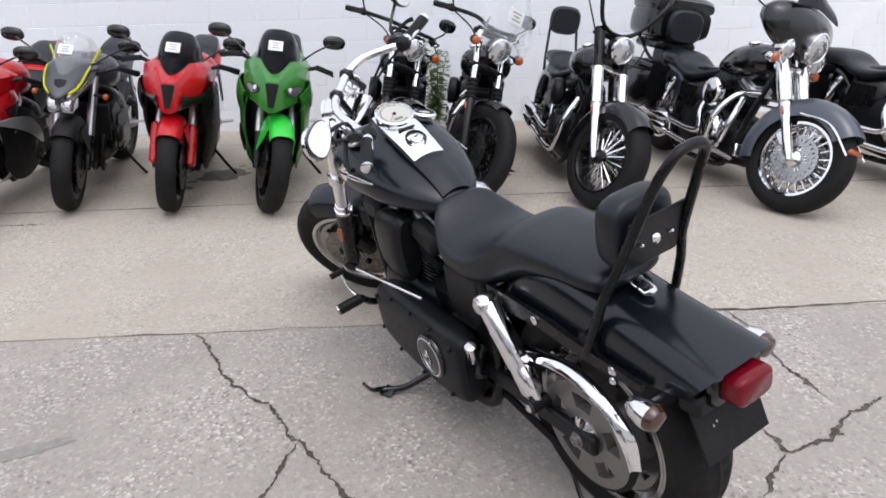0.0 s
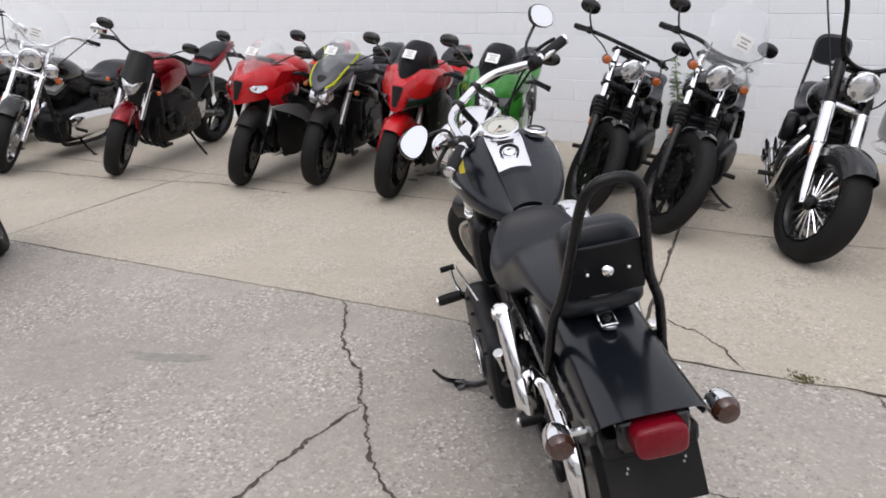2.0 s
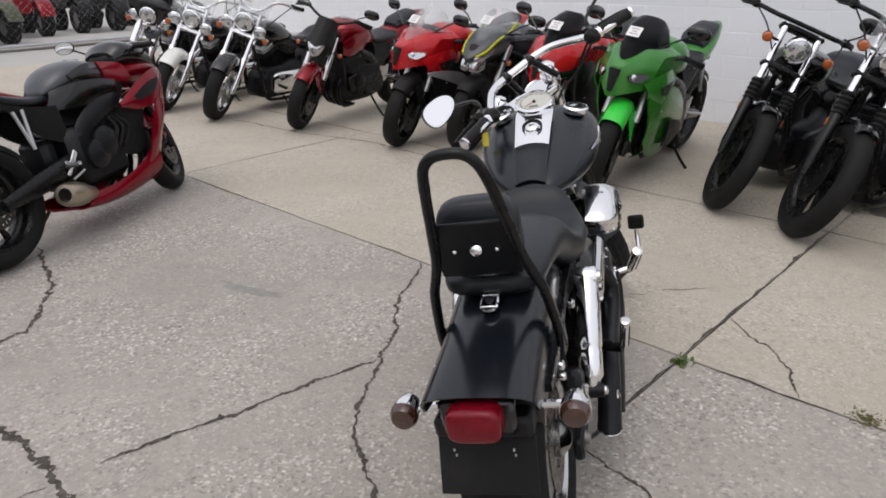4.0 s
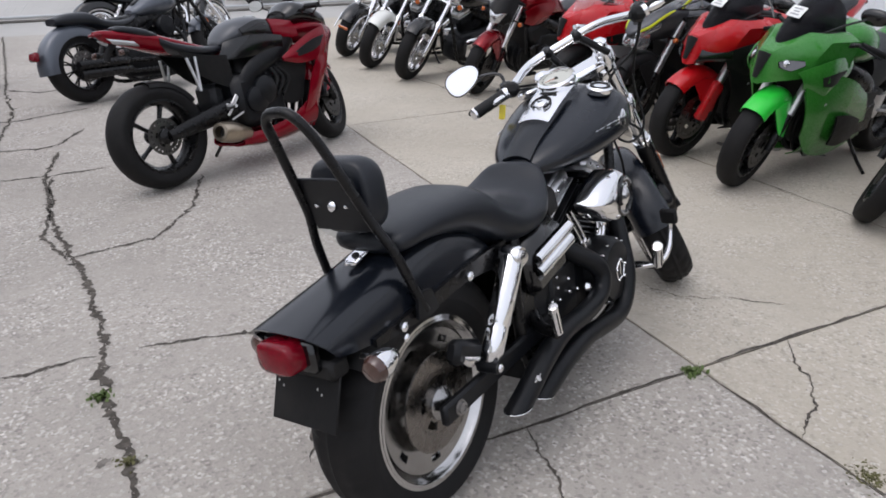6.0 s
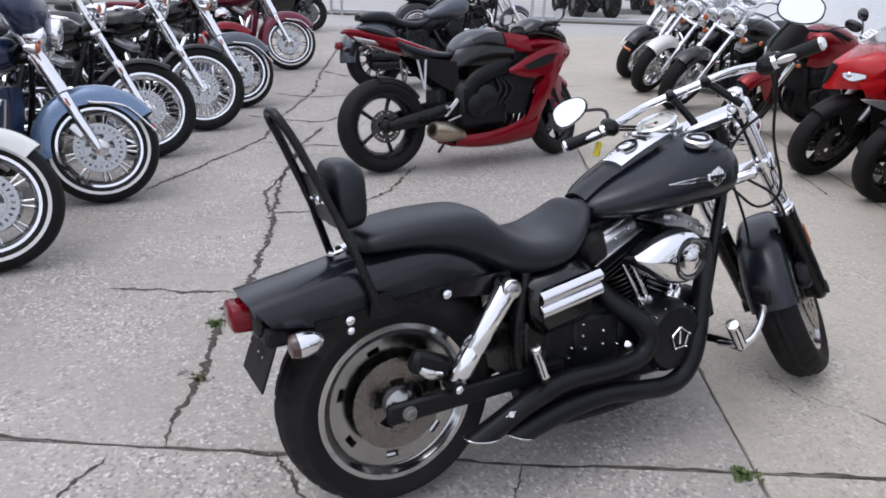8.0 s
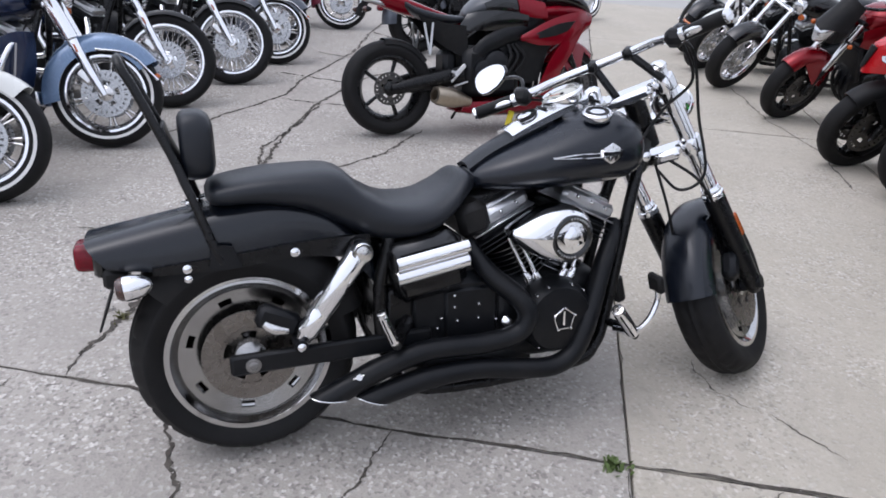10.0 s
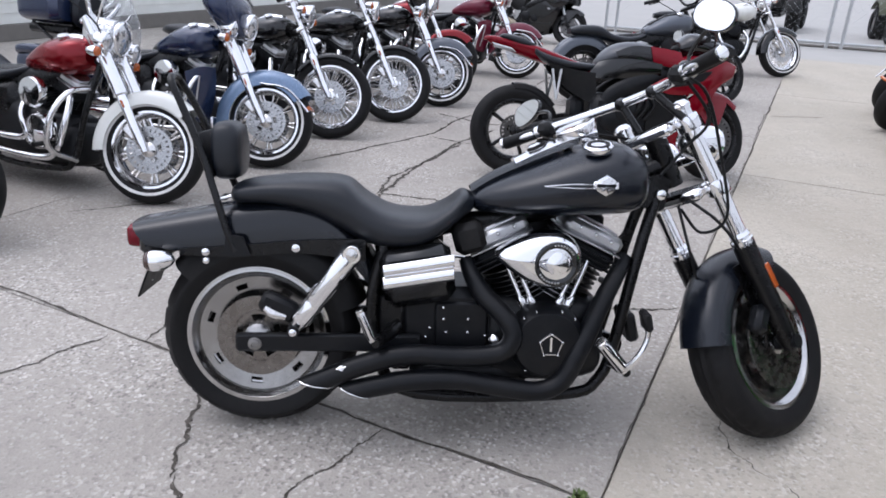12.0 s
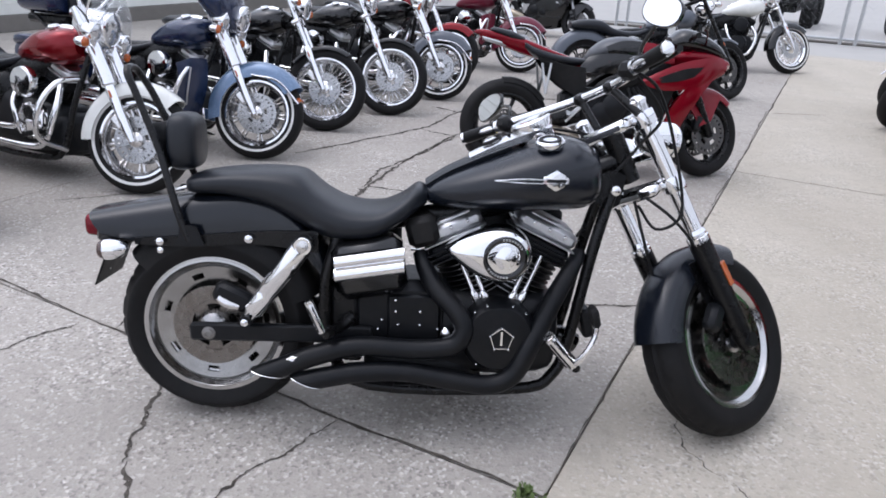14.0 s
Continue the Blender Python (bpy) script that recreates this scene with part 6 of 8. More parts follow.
# in its own frame: x along the wall, -y behind it
wall = solo("wall_1", Geo().box((1.75, -0.13, 1.7), (20.5, 0.2, 3.46), 0.01), M_BLOCK, "white-painted concrete block wall with visible courses", "wall", kind="structure", m=WALL)
rng = random.Random(9)
block = None
BH, BL = 0.203, 0.406
upper = Geo()
for row in range(16):
    for col in range(50):
        x = -8.3 + (col + (row % 2) * 0.5) * BL
        if x > 11.6:
            continue
        z = 0.003 + row * BH + BH / 2
        y = -0.0515 + rng.uniform(-0.0015, 0.0015)
        if row < 8 and -3.6 < x < 11.2:
            if block is None:
                block = part("block", Geo().box((0, 0, 0), (BL - 0.005, 0.05, BH - 0.005), 0.003), M_BLOCK, wall)
                block.matrix_basis = Matrix.Translation((x, y, z))
            else:
                b = new("block", block.data)
                b.parent, b.matrix_basis = wall, Matrix.Translation((x, y, z))
        else:
            upper.box((x, y, z), (BL - 0.005, 0.05, BH - 0.005), 0.003)
up = part("upper_blocks", upper, M_BLOCK, wall)
up["kind"] = "stuff"
solo("wall_cap", Geo().box((1.75, -0.12, 3.46), (20.6, 0.32, 0.06), 0.01), M_GALV, "grey metal coping on the block wall", "trim", kind="structure", m=WALL)
tall_weed((4.60, -2.24), 1.02, "tall leafy weed growing against the white wall", 3)

# ---- building across the yard ----
FAR = Matrix.Translation((-6.3, 7.75, 0)) @ pose(0, 0, 0, 0, 0, 60)
hall = solo("wall_2", Geo().box((0, 0.15, 1.9), (30, 0.2, 3.8), 0.01), M_SIDING, "building wall clad in pale horizontal siding", "wall", kind="structure", m=FAR)
for k in range(23):
    part("siding_board", Geo().box((0, 0.035, 0.32 + k * 0.15), (30, 0.02, 0.16), 0.004, (-5, 0, 0)), M_SIDING, hall)
# dark grey strip below the lowest siding board
solo("wall_foot", Geo().box((0, 0.02, 0.12), (30, 0.1, 0.24), 0.01), M_BASE, "dark grey strip along the foot of the siding", "wall", kind="structure", m=FAR)

# ---- fence and road beyond ----
FENCE = Matrix.Translation((4.7, 13.3, 0)) @ pose(0, 0, 0, 0, 0, -29)
fence = thing("chain_link_gate", FENCE, "galvanized chain-link sliding gate across the yard", "fence")
for x in (0, 0.22, 4.2, 4.45, 8.5, 12.6):
    part("post", Geo().rod((x, 0, 0), (x, 0, 2.0), 0.03, 12).lathe([(0.035, 0), (0.02, 0.03), (0.001, 0.04)], (x, 0, 2.0), (0, 0, 1), 12), M_GALV, fence)
for z in (0.10, 1.9):
    part("rail", Geo().rod((0, 0, z), (12.6, 0, z), 0.022, 10), M_GALV, fence)
mesh = Geo()
for k in range(-14, 94):
    for s in (1, -1):
        x0, x1 = 0.135 * k, 0.135 * k + s * 1.8
        a, b = (0.1, x0), (1.9, x1)
        lo, hi = 0.0, 1.0
        if x0 < 0 or x0 > 12.6 or x1 < 0 or x1 > 12.6:
            ts = sorted([(0 - x0) / (x1 - x0), (12.6 - x0) / (x1 - x0)])
            lo, hi = max(lo, ts[0]), min(hi, ts[1])
        if hi - lo > 0.02:
            mesh.rod((x0 + (x1 - x0) * lo, s * 0.002, 0.1 + 1.8 * lo), (x0 + (x1 - x0) * hi, s * 0.002, 0.1 + 1.8 * hi), 0.001, 3)
part("wire_mesh", mesh, M_GALV, fence)["kind"] = "stuff"
road = solo("road", Geo().box((30, 16, -0.03), (160, 30, 0.058), 0.01), M_ASPHALT, "pale worn road and lot beyond the gate", "road", kind="structure", m=FENCE)
solo("kerb", Geo().box((6, 0.3, 0.0), (40, 0.05, 0.05), 0.015), M_BASE, "low dark sill under the gate", "kerb", kind="structure", m=FENCE)


def quad_bike(m, paint, label):
    root = thing("quad_bike", m, label, "quad bike", "quad bikes behind the gate")
    for x in (0, 1.25):
        for s in (-1, 1):
            o = Matrix.Translation((x, s * 0.42, 0.31))
            w = part("wheel", Geo().lathe([(0.06, -0.1), (0.16, -0.09), (0.16, 0.09), (0.06, 0.1)], n=20), M_GREY, root, m=o)
            g = Geo().lathe(smooth_line([(0.15, -0.11), (0.22, -0.14), (0.30, -0.11), (0.31, 0), (0.30, 0.11), (0.22, 0.14), (0.15, 0.11)], 15), n=36, closed=True)
            for k in range(18):
                a = k * 2 * math.pi / 18
                for t in (-1, 1):
                    g.box((0.315 * math.cos(a + t * 0.08), t * 0.06, 0.315 * math.sin(a + t * 0.08)), (0.03, 0.09, 0.03), 0.006, (0, -math.degrees(a), 0))
            part("tyre", g, M_RUBBER, w)
            part("fender", Geo().fender((x, 0.31), 0.46, 0.16, 10 if x else 20, 150, 0.06, 16, 10).moved(Matrix.Translation((0, s * 0.40, 0.05))), paint, root)
    part("body", Geo().shell([(-0.2, 0.16, 0.55, 0.80), (0.1, 0.17, 0.45, 0.88), (0.6, 0.15, 0.42, 0.84), (1.0, 0.18, 0.45, 0.95), (1.4, 0.2, 0.5, 0.85)], 18, 20, 3), paint, root)
    part("seat", Geo().shell([(-0.15, 0.14, 0.80, 0.90), (0.2, 0.16, 0.80, 0.94), (0.55, 0.13, 0.80, 0.90)], 12, 18, 2.8), M_VINYL, root)
    part("handlebar", Geo().tube([(0.75, -0.4, 1.08), (0.85, -0.15, 1.1), (0.85, 0.15, 1.1), (0.75, 0.4, 1.08)], 0.016, 8, 16), M_PLASTIC, root)
    part("chassis", Geo().box((0.62, 0, 0.38), (1.3, 0.3, 0.16), 0.03), M_FRAME, root)
    for x, z in ((-0.1, 0.97), (1.3, 1.0)):
        g = Geo()
        for q in range(5):
            g.rod((x - 0.2 + 0.1 * q, -0.34, z), (x - 0.2 + 0.1 * q, 0.34, z), 0.011, 8)
        g.rod((x - 0.2, -0.34, z), (x + 0.2, -0.34, z), 0.011, 8).rod((x - 0.2, 0.34, z), (x + 0.2, 0.34, z), 0.011, 8)
        part("rack", g, M_FRAME, root)


for k, (x, y, p, label) in enumerate([(3.2, 4.3, M_PLASTIC, "black quad bike with knobbly tyres"), (7.0, 4.2, M_WINE, "dark red quad bike with black racks"), (8.6, 4.3, M_PLASTIC, "black quad bike with wide tyres"), (10.3, 4.2, M_OLIVE, "olive quad bike with black racks"), (12.0, 4.3, M_WINE, "dark red quad bike with wide tyres"),
                                      (5.6, 2.9, M_OLIVE, "olive quad bike standing by the gate"), (13.9, 4.0, M_PLASTIC, "black quad bike at the end of the lot")]):
    quad_bike(FENCE @ pose(x, y, 0, 0, 0, -95 + k * 3), p, label)

# ---- motorcycles along the wall ----
ROW_A, ROW_B = "motorcycles along the white wall", "motorcycles in the opposite row"
cruiser((5.7, 5.25), 168, "black touring motorcycle with batwing fairing and chrome trim", ROW_A, M_GLOSS, fairing="bat", ffender="touring", spots=True, bags=True, crash=True, fkind="cast", rim_f=0.21, tw=0.14)
cruiser((5.22, 4.45), 165, "silver and black cruiser with chrome forks and windshield", ROW_A, M_SILVER, tank_mat=M_GLOSS, ffender="full", fkind="cast", spokes=5, rim_f=0.21, spots=True, screen=(0.48, 0.26), fender_mat=M_CREAMW, bags=True)
cruiser((4.87, 3.66), 163, "black cruiser with chrome forks and windshield", ROW_A, M_GLOSS, ffender="full", fkind="cast", spokes=5, rim_f=0.21, spots=True, tag=True, screen=(0.46, 0.26))
sport((4.62, 2.69), 158, "dark red naked motorcycle with black headlight cowl", ROW_A, M_WINE, naked=True, tag=False, fender_mat=M_WINE, turn=26)
sport((4.13, 1.59), 155, "red and silver sport motorcycle with clear windscreen", ROW_A, M_RED, belly=M_SILVER, side_mat=M_RED, screen_mat=M_SCREEN, fender_mat=M_PLASTIC, turn=18, flank=M_PLASTIC, swoosh=M_SILVER)
sport((4.02, 1.0), 158, "dark grey motorcycle with neon yellow trim stripes", ROW_A, M_CHARCOAL, bare=True, trim=M_NEON, screen_mat=M_SCREEN, fender_mat=M_PLASTIC, turn=5)
sport((3.57, 0.45), 157, "bright red sport motorcycle with smoked windscreen", ROW_A, M_RED, side_mat=M_PLASTIC, belly=M_PLASTIC, twin=False, turn=2, flank=M_PLASTIC, guards=True)
sport((3.17, -0.06), 156, "green sport motorcycle with lime front fender", ROW_A, M_GREEN, fender_mat=M_LIME, turn=14)
cruiser((2.98, -0.83), 148, "black cruiser with gaitered forks and round headlight", ROW_A, M_GLOSS, fkind="cast", spokes=9, rim_f=0.235, tw=0.10, fr=0.335, fork="black", gaiter=True, engine=M_SATIN, cover=M_SATIN, pipes=M_FRAME, hub_mat=M_FRAME, rim_mat=M_FRAME, bars=0.11, bar_w=0.86, lamp_r=0.072, lamp_mat=M_FRAME, turn=34)
cruiser((2.57, -1.2), 144, "black cruiser with small windshield and gaitered forks", ROW_A, M_GLOSS, fkind="cast", spokes=9, rim_f=0.235, tw=0.10, fr=0.335, fork="black", gaiter=True, cover=M_SATIN, pipes=M_CHROME, hub_mat=M_FRAME, rim_mat=M_FRAME, bars=0.13, bar_w=0.80, lamp_r=0.078, screen=(0.46, 0.25), tag=True, lamp_mat=M_FRAME, turn=38)
cruiser((1.98, -1.78), 151, "black cruiser with fat-spoked front wheel and tall backrest", ROW_A, M_GLOSS, fkind="fat", spokes=36, rim_f=0.22, rim_mat=M_FRAME, hub_mat=M_FRAME, lamp_r=0.08, tw=0.15, ffender="full", apes=True, bars=0.46, backrest=True, lamp_mat=M_GLOSS, pipes=M_CHROME, engine=M_SATIN, cover=M_SATIN, turn=25, signals=False, fork="covered")
cruiser((1.25, -2.62), 158, "slate and black touring motorcycle with rear trunk", ROW_A, M_GLOSS, fkind="fat", spokes=44, rim_f=0.215, tw=0.14, white=False, ffender="touring", fender_mat=M_SLATE, fairing="bat", spots=True, bags=True, pack=True, crash=True, turn=24, hub_mat=M_CHROME)
cruiser((0.45, -3.5), 160, "black cruiser with chrome crash bars", ROW_A, M_GLOSS, fkind="cast", ffender="full", crash=True, bags=True, turn=20, tw=0.14)

# ---- motorcycles in the opposite row ----
cruiser((-1.86, 1.38), -25, "black cruiser with plain black tyre", ROW_B, M_GLOSS, fkind="cast", ffender="full", turn=20, rim_f=0.21)
cruiser((-1.07, 2.13), -26, "red and white touring motorcycle with chrome nacelle", ROW_B, M_WINE, fender_mat=M_CREAMW, fkind="cast", spokes=9, rim_f=0.225, white=True, ffender="full", nacelle=True, spots=True, crash=True, bags=True, screen=(0.5, 0.28), turn=22, tw=0.135, hub_mat=M_CHROMEW)
cruiser((-0.53, 2.93), -26, "two-tone blue touring motorcycle with batwing fairing", ROW_B, M_BLUE, fender_mat=M_SKYBLUE, fkind="cast", spokes=9, rim_f=0.225, white=True, ffender="touring", fairing="bat", spots=True, crash=True, bags=True, pack=True, turn=22, tw=0.135, hub_mat=M_CHROMEW, lowers=M_BLUE)
cruiser((-0.17, 3.80), -28, "black cruiser with chrome wire-spoked wheel", ROW_B, M_GLOSS, fkind="wire", rim_f=0.25, turn=24, tw=0.11, fr=0.335)
cruiser((0.34, 4.45), -28, "black cruiser with wire-spoked wheel and orange reflectors", ROW_B, M_GLOSS, fkind="wire", rim_f=0.25, turn=24, tw=0.11, fr=0.335)
cruiser((0.81, 5.19), -28, "black touring motorcycle with valanced front fender", ROW_B, M_GLOSS, fender_mat=M_SLATE, fkind="cast", white=True, ffender="touring", fairing="bat", spots=True, bags=True, crash=True, turn=22)
cruiser((0.95, 6.15), -30, "black and dark red cruiser with chrome headlight", ROW_B, M_WINE, fkind="cast", ffender="full", turn=22)
cruiser((1.86, 7.05), -30, "maroon touring motorcycle with whitewall tyre", ROW_B, M_MAROON, fkind="cast", spokes=9, white=True, ffender="touring", fairing="bat", spots=True, bags=True, crash=True, turn=20, lowers=M_MAROON)
sport((3.3, 10.6), -35, "black sport motorcycle near the gate", ROW_B, M_GLOSS, tag=False, turn=15, flank=M_GLOSS)

# ---- motorcycles standing in the middle ----
MID = "motorcycles standing in the middle of the yard"
sport((2.655, 2.775), -1.5, "dark red and black sport motorcycle with grey tank", MID, M_DKRED, tank_mat=M_CHARCOAL, race=True, wheel_mat=M_FRAME, turn=26, base=1.42, tag=False, fender_mat=M_DKRED, spokes=5)
cruiser((3.95, 5.65), 4, "grey cruiser with black wheels behind the sport motorcycle", MID, M_SLATE, fkind="cast", fork="black", cover=M_SATIN, pipes=M_FRAME, turn=25, hub_mat=M_FRAME, rim_mat=M_FRAME, tw=0.14)
cruiser((5.62, 7.67), -10, "black and white cruiser with chrome exhaust", MID, M_GLOSS, tank_mat=M_CREAMW, fkind="wire", rim_f=0.23, ffender="full", turn=25, white=True, cover=M_SATIN)


# ---- the black cruiser in front ----
def hero():
    root = thing("motorcycle", Matrix.Translation((0, -0.012, 0.005)) @ pose(0, 0, 0, -9.7, 0, -0.4), "matte black cruiser with chrome shocks, sissy bar and black exhaust", "motorcycle", "motorcycles standing in the middle of the yard")
    # the fork stands turned to full lock and slightly twisted over
    P = Matrix.Translation((1.30, 0, 0.86))
    S = Matrix.Translation((-0.010, 0.016, -0.015)) @ P @ pose(0, 0, 0, -8) @ P.inverted() @ steer((1.30, 0, 0.86), 28, 35)
    rr, fr = 0.305, 0.310
    FX, FZ = 1.676, 0.285
    C, K = M_CHROME, M_SATIN
    # wheels
    wheel(root, (0, rr), 0.316, 0.195, 0.221, "slot", rim_mat=M_LIP, hub_mat=M_CASTW, spokes=7, disc=(0.132, -0.085), groove=26, disc_mat=M_ROTOR)
    wheel(root, (FX, FZ), fr, 0.142, 0.212, "slot", m=S, rim_mat=M_LIP, hub_mat=M_CASTW, spokes=7, discs=[(0.148, -0.075), (0.148, 0.07)], groove=30, disc_mat=M_ROTOR)
    pul = part("belt_pulley", Geo().slotted(0.05, 0.155, 0.10, 0.028, 5, 0.5, 0.3, 0.75, 80, 7, (0, 0, rr)), M_GREY, root)
    part("pulley_hub", Geo().lathe([(0.05, 0), (0.052, 0.03), (0.03, 0.045), (0.02, 0.05), (0.001, 0.05)], (0, 0.10, rr), (0, 1, 0), 20), C, pul)
    belt = [(0.158 * math.sin(a), 0.115, rr + 0.158 * math.cos(a)) for a in np.linspace(0.15, -3.3, 24)]
    part("drive_belt", Geo().tube([(0.62, 0.115, 0.39)] + belt + [(0.62, 0.115, 0.25)], 0.012, 8, 0, 1.0), M_RUBBER, root)
    part("belt_guard", Geo().sheet([(0.36, 0.114, 0.42), (0.15, 0.114, 0.482), (0.02, 0.114, 0.500), (-0.10, 0.114, 0.462), (-0.165, 0.114, 0.385), (-0.178, 0.114, 0.30)], [(0.36, 0.142, 0.405), (0.15, 0.143, 0.464), (0.02, 0.143, 0.480), (-0.095, 0.143, 0.446), (-0.150, 0.143, 0.376), (-0.163, 0.134, 0.30)], 26, 5, 0.005, bow=(0, 0.004, 0.006)), C, root, "polished chrome belt guard")
    part("rear_caliper", Geo().box((0.075, -0.135, rr + 0.115), (0.12, 0.045, 0.065), 0.015, (0, 25, 0)), K, root)
    part("caliper_badge", Geo().tube([(0.035, -0.160, rr + 0.118), (0.062, -0.163, rr + 0.098), (0.098, -0.161, rr + 0.088)], [0.009, 0.014, 0.008], 10, 10, 0.6), M_CHROMEW, root)
    # swing arm and axle
    for s in (-1, 1):
        part("swing_arm", Geo().box((0.225, s * 0.142, rr + 0.002), (0.57, 0.026, 0.058), 0.010), K, root)
        part("axle_nut", Geo().lathe([(0.021, 0), (0.021, 0.005), (0.016, 0.006), (0.016, 0.014), (0.009, 0.016), (0.008, 0.012), (0.001, 0.012)], (0.0, s * 0.152, rr), (0, s, 0), 18), M_GREY, root)
    # rear fender and struts
    part("rear_fender", Geo().hood([(-0.375, 0.117, 0.605, 0.668, 0.05), (-0.28, 0.118, 0.592, 0.686, 0.025), (-0.15, 0.118, 0.582, 0.710, 0), (0.0, 0.118, 0.60, 0.738, 0), (0.12, 0.118, 0.615, 0.745, 0), (0.24, 0.117, 0.60, 0.705, 0), (0.34, 0.114, 0.50, 0.60, 0), (0.39, 0.112, 0.40, 0.46, 0)], 40, 26, 3.4), M_FENDER, root, "black steel rear fender with a soft sheen")
    part("inner_fender", Geo().fender((0, rr), rr + 0.048, 0.098, 18, 138, 0.085), M_PLASTIC, root)
    for s in (-1, 1):
        part("fender_strut", Geo().sheet([(0.34, s * 0.132, 0.635), (0.15, s * 0.13, 0.628), (-0.05, s * 0.13, 0.61), (-0.22, s * 0.128, 0.598)], [(0.34, s * 0.132, 0.565), (0.15, s * 0.13, 0.588), (-0.05, s * 0.13, 0.575), (-0.22, s * 0.128, 0.578)], 14, 4, 0.014), M_FRAME, root)
        bolt(root, (0.132, s * 0.145, 0.608), (0, s, 0), 0.013)
        bolt(root, (-0.138, s * 0.14, 0.592), (0, s, 0), 0.012)
        bolt(root, (-0.138, s * 0.14, 0.565), (0, s, 0), 0.010)
        signal(root, (-0.285, s * 0.178, 0.572), (-1, 0, -0.08), 0.032, M_SMOKE_LENS)
        # shocks
        a, b = np.array((0.303, s * 0.172, 0.601)), np.array((0.125, s * 0.172, 0.36))
        d = (b - a) / np.linalg.norm(b - a)
        sh = part("shock_absorber", Geo().lathe([(0.016, -0.01), (0.03, 0.0), (0.033, 0.012), (0.033, 0.185), (0.030, 0.19), (0.031, 0.20), (0.031, 0.262), (0.024, 0.272), (0.015, 0.30)], a, d, 24), C, root, "chrome-covered rear shock")
        part("shock_eye", Geo().lathe([(0.026, -0.03), (0.030, -0.024), (0.030, 0.024), (0.026, 0.03)], a, (0, 1, 0), 20), C, sh)
        part("shock_bolt", Geo().lathe([(0.018, 0), (0.018, 0.008), (0.001, 0.011)], a + (0, s * 0.03, 0), (0, s, 0), 14), M_CHROMEW, sh)
        part("shock_foot", Geo().lathe([(0.018, -0.03), (0.02, 0.03)], b, (0, 1, 0), 14), K, sh)
        bolt(root, b + np.array((0.0, s * 0.032, -0.0)), (0, s, 0), 0.012)
    # tail light, plate
    tl = part("tail_light", Geo().shell([(-0.404, 0.045, 0.590, 0.644), (-0.394, 0.053, 0.580, 0.652), (-0.350, 0.055, 0.578, 0.650)], 10, 22, 4), M_RED_LENS, root, "red plastic tail light lens")
    part("tail_light_base", Geo().box((-0.345, 0, 0.61), (0.03, 0.15, 0.08), 0.012), M_GLOSS, tl)
    pl = part("plate_bracket", Geo().box((-0.335, 0, 0.505), (0.006, 0.20, 0.15), 0.002, (0, 22, 0)).box((-0.31, 0, 0.57), (0.06, 0.20, 0.05), 0.01), M_PLASTIC, root, "black plastic plate holder")
    for y in (-0.06, 0.06):
        for k in range(4):
            part("slot", Geo().box((-0.330 - 0.0075 * k, y, 0.480 + 0.018 * k), (0.003, 0.004, 0.006), 0.001, (0, 22, 0)), M_ALU, pl)
    # sissy bar, pad
    pts = [(-0.050, -0.138, 0.595), (-0.068, -0.136, 0.640), (-0.084, -0.131, 0.690), (-0.106, -0.121, 0.762), (-0.122, -0.106, 0.806), (-0.138, -0.092, 0.855), (-0.172, -0.079, 0.940), (-0.212, -0.064, 1.035), (-0.234, -0.052, 1.078), (-0.242, -0.034, 1.098), (-0.244, -0.014, 1.104)]
    part("sissy_bar", Geo().tube(pts + [(x, -y, z) for x, y, z in pts[::-1]], 0.0115, 10, 100), M_FRAME, root, "black steel sissy bar")
    for s in (-1, 1):
        part("sissy_mount", Geo().sheet([(-0.075, s * 0.134, 0.64), (-0.05, s * 0.136, 0.645), (-0.025, s * 0.134, 0.64)], [(-0.085, s * 0.134, 0.585), (-0.045, s * 0.136, 0.580), (-0.005, s * 0.134, 0.585)], 8, 4, 0.01), M_SATIN, root)
    pad = part("backrest_pad", Geo().shell([(-0.125, 0.075, 0.815, 0.955), (-0.112, 0.088, 0.80, 0.972), (-0.075, 0.090, 0.798, 0.975), (-0.050, 0.082, 0.808, 0.962), (-0.040, 0.06, 0.83, 0.94)], 16, 30, 3.6), M_VINYL, root, "black vinyl backrest pad")
    part("pad_plate", Geo().box((-0.140, 0, 0.876), (0.010, 0.176, 0.140), 0.004, (0, -18, 0)), K, pad)
    for y, r in ((-0.045, 0.006), (0.0, 0.013), (0.045, 0.006)):
        bolt(pad, (-0.146, y, 0.875), (-1, 0, 0.2), r)
    br = part("seat_bracket", Geo().box((-0.088, 0, 0.742), (0.080, 0.040, 0.010), 0.005, (0, -16, 0)).lathe([(0.018, 0), (0.018, 0.006), (0.001, 0.007)], (-0.12, 0, 0.728), (0, 0, 1), 16), C, root)
    bolt(br, (-0.105, 0, 0.74), (0, 0, 1), 0.01, M_SATIN)
    # seat
    part("seat", Geo().shell([(-0.075, 0.06, 0.745, 0.768), (-0.05, 0.108, 0.730, 0.790), (0.06, 0.128, 0.728, 0.808), (0.18, 0.138, 0.70, 0.814), (0.275, 0.145, 0.645, 0.806), (0.34, 0.158, 0.612, 0.755), (0.42, 0.170, 0.600, 0.713), (0.52, 0.168, 0.615, 0.706), (0.59, 0.142, 0.655, 0.735), (0.64, 0.105, 0.69, 0.773), (0.672, 0.07, 0.715, 0.765)], 52, 34, 2.9), M_VINYL, root, "black vinyl two-up seat")
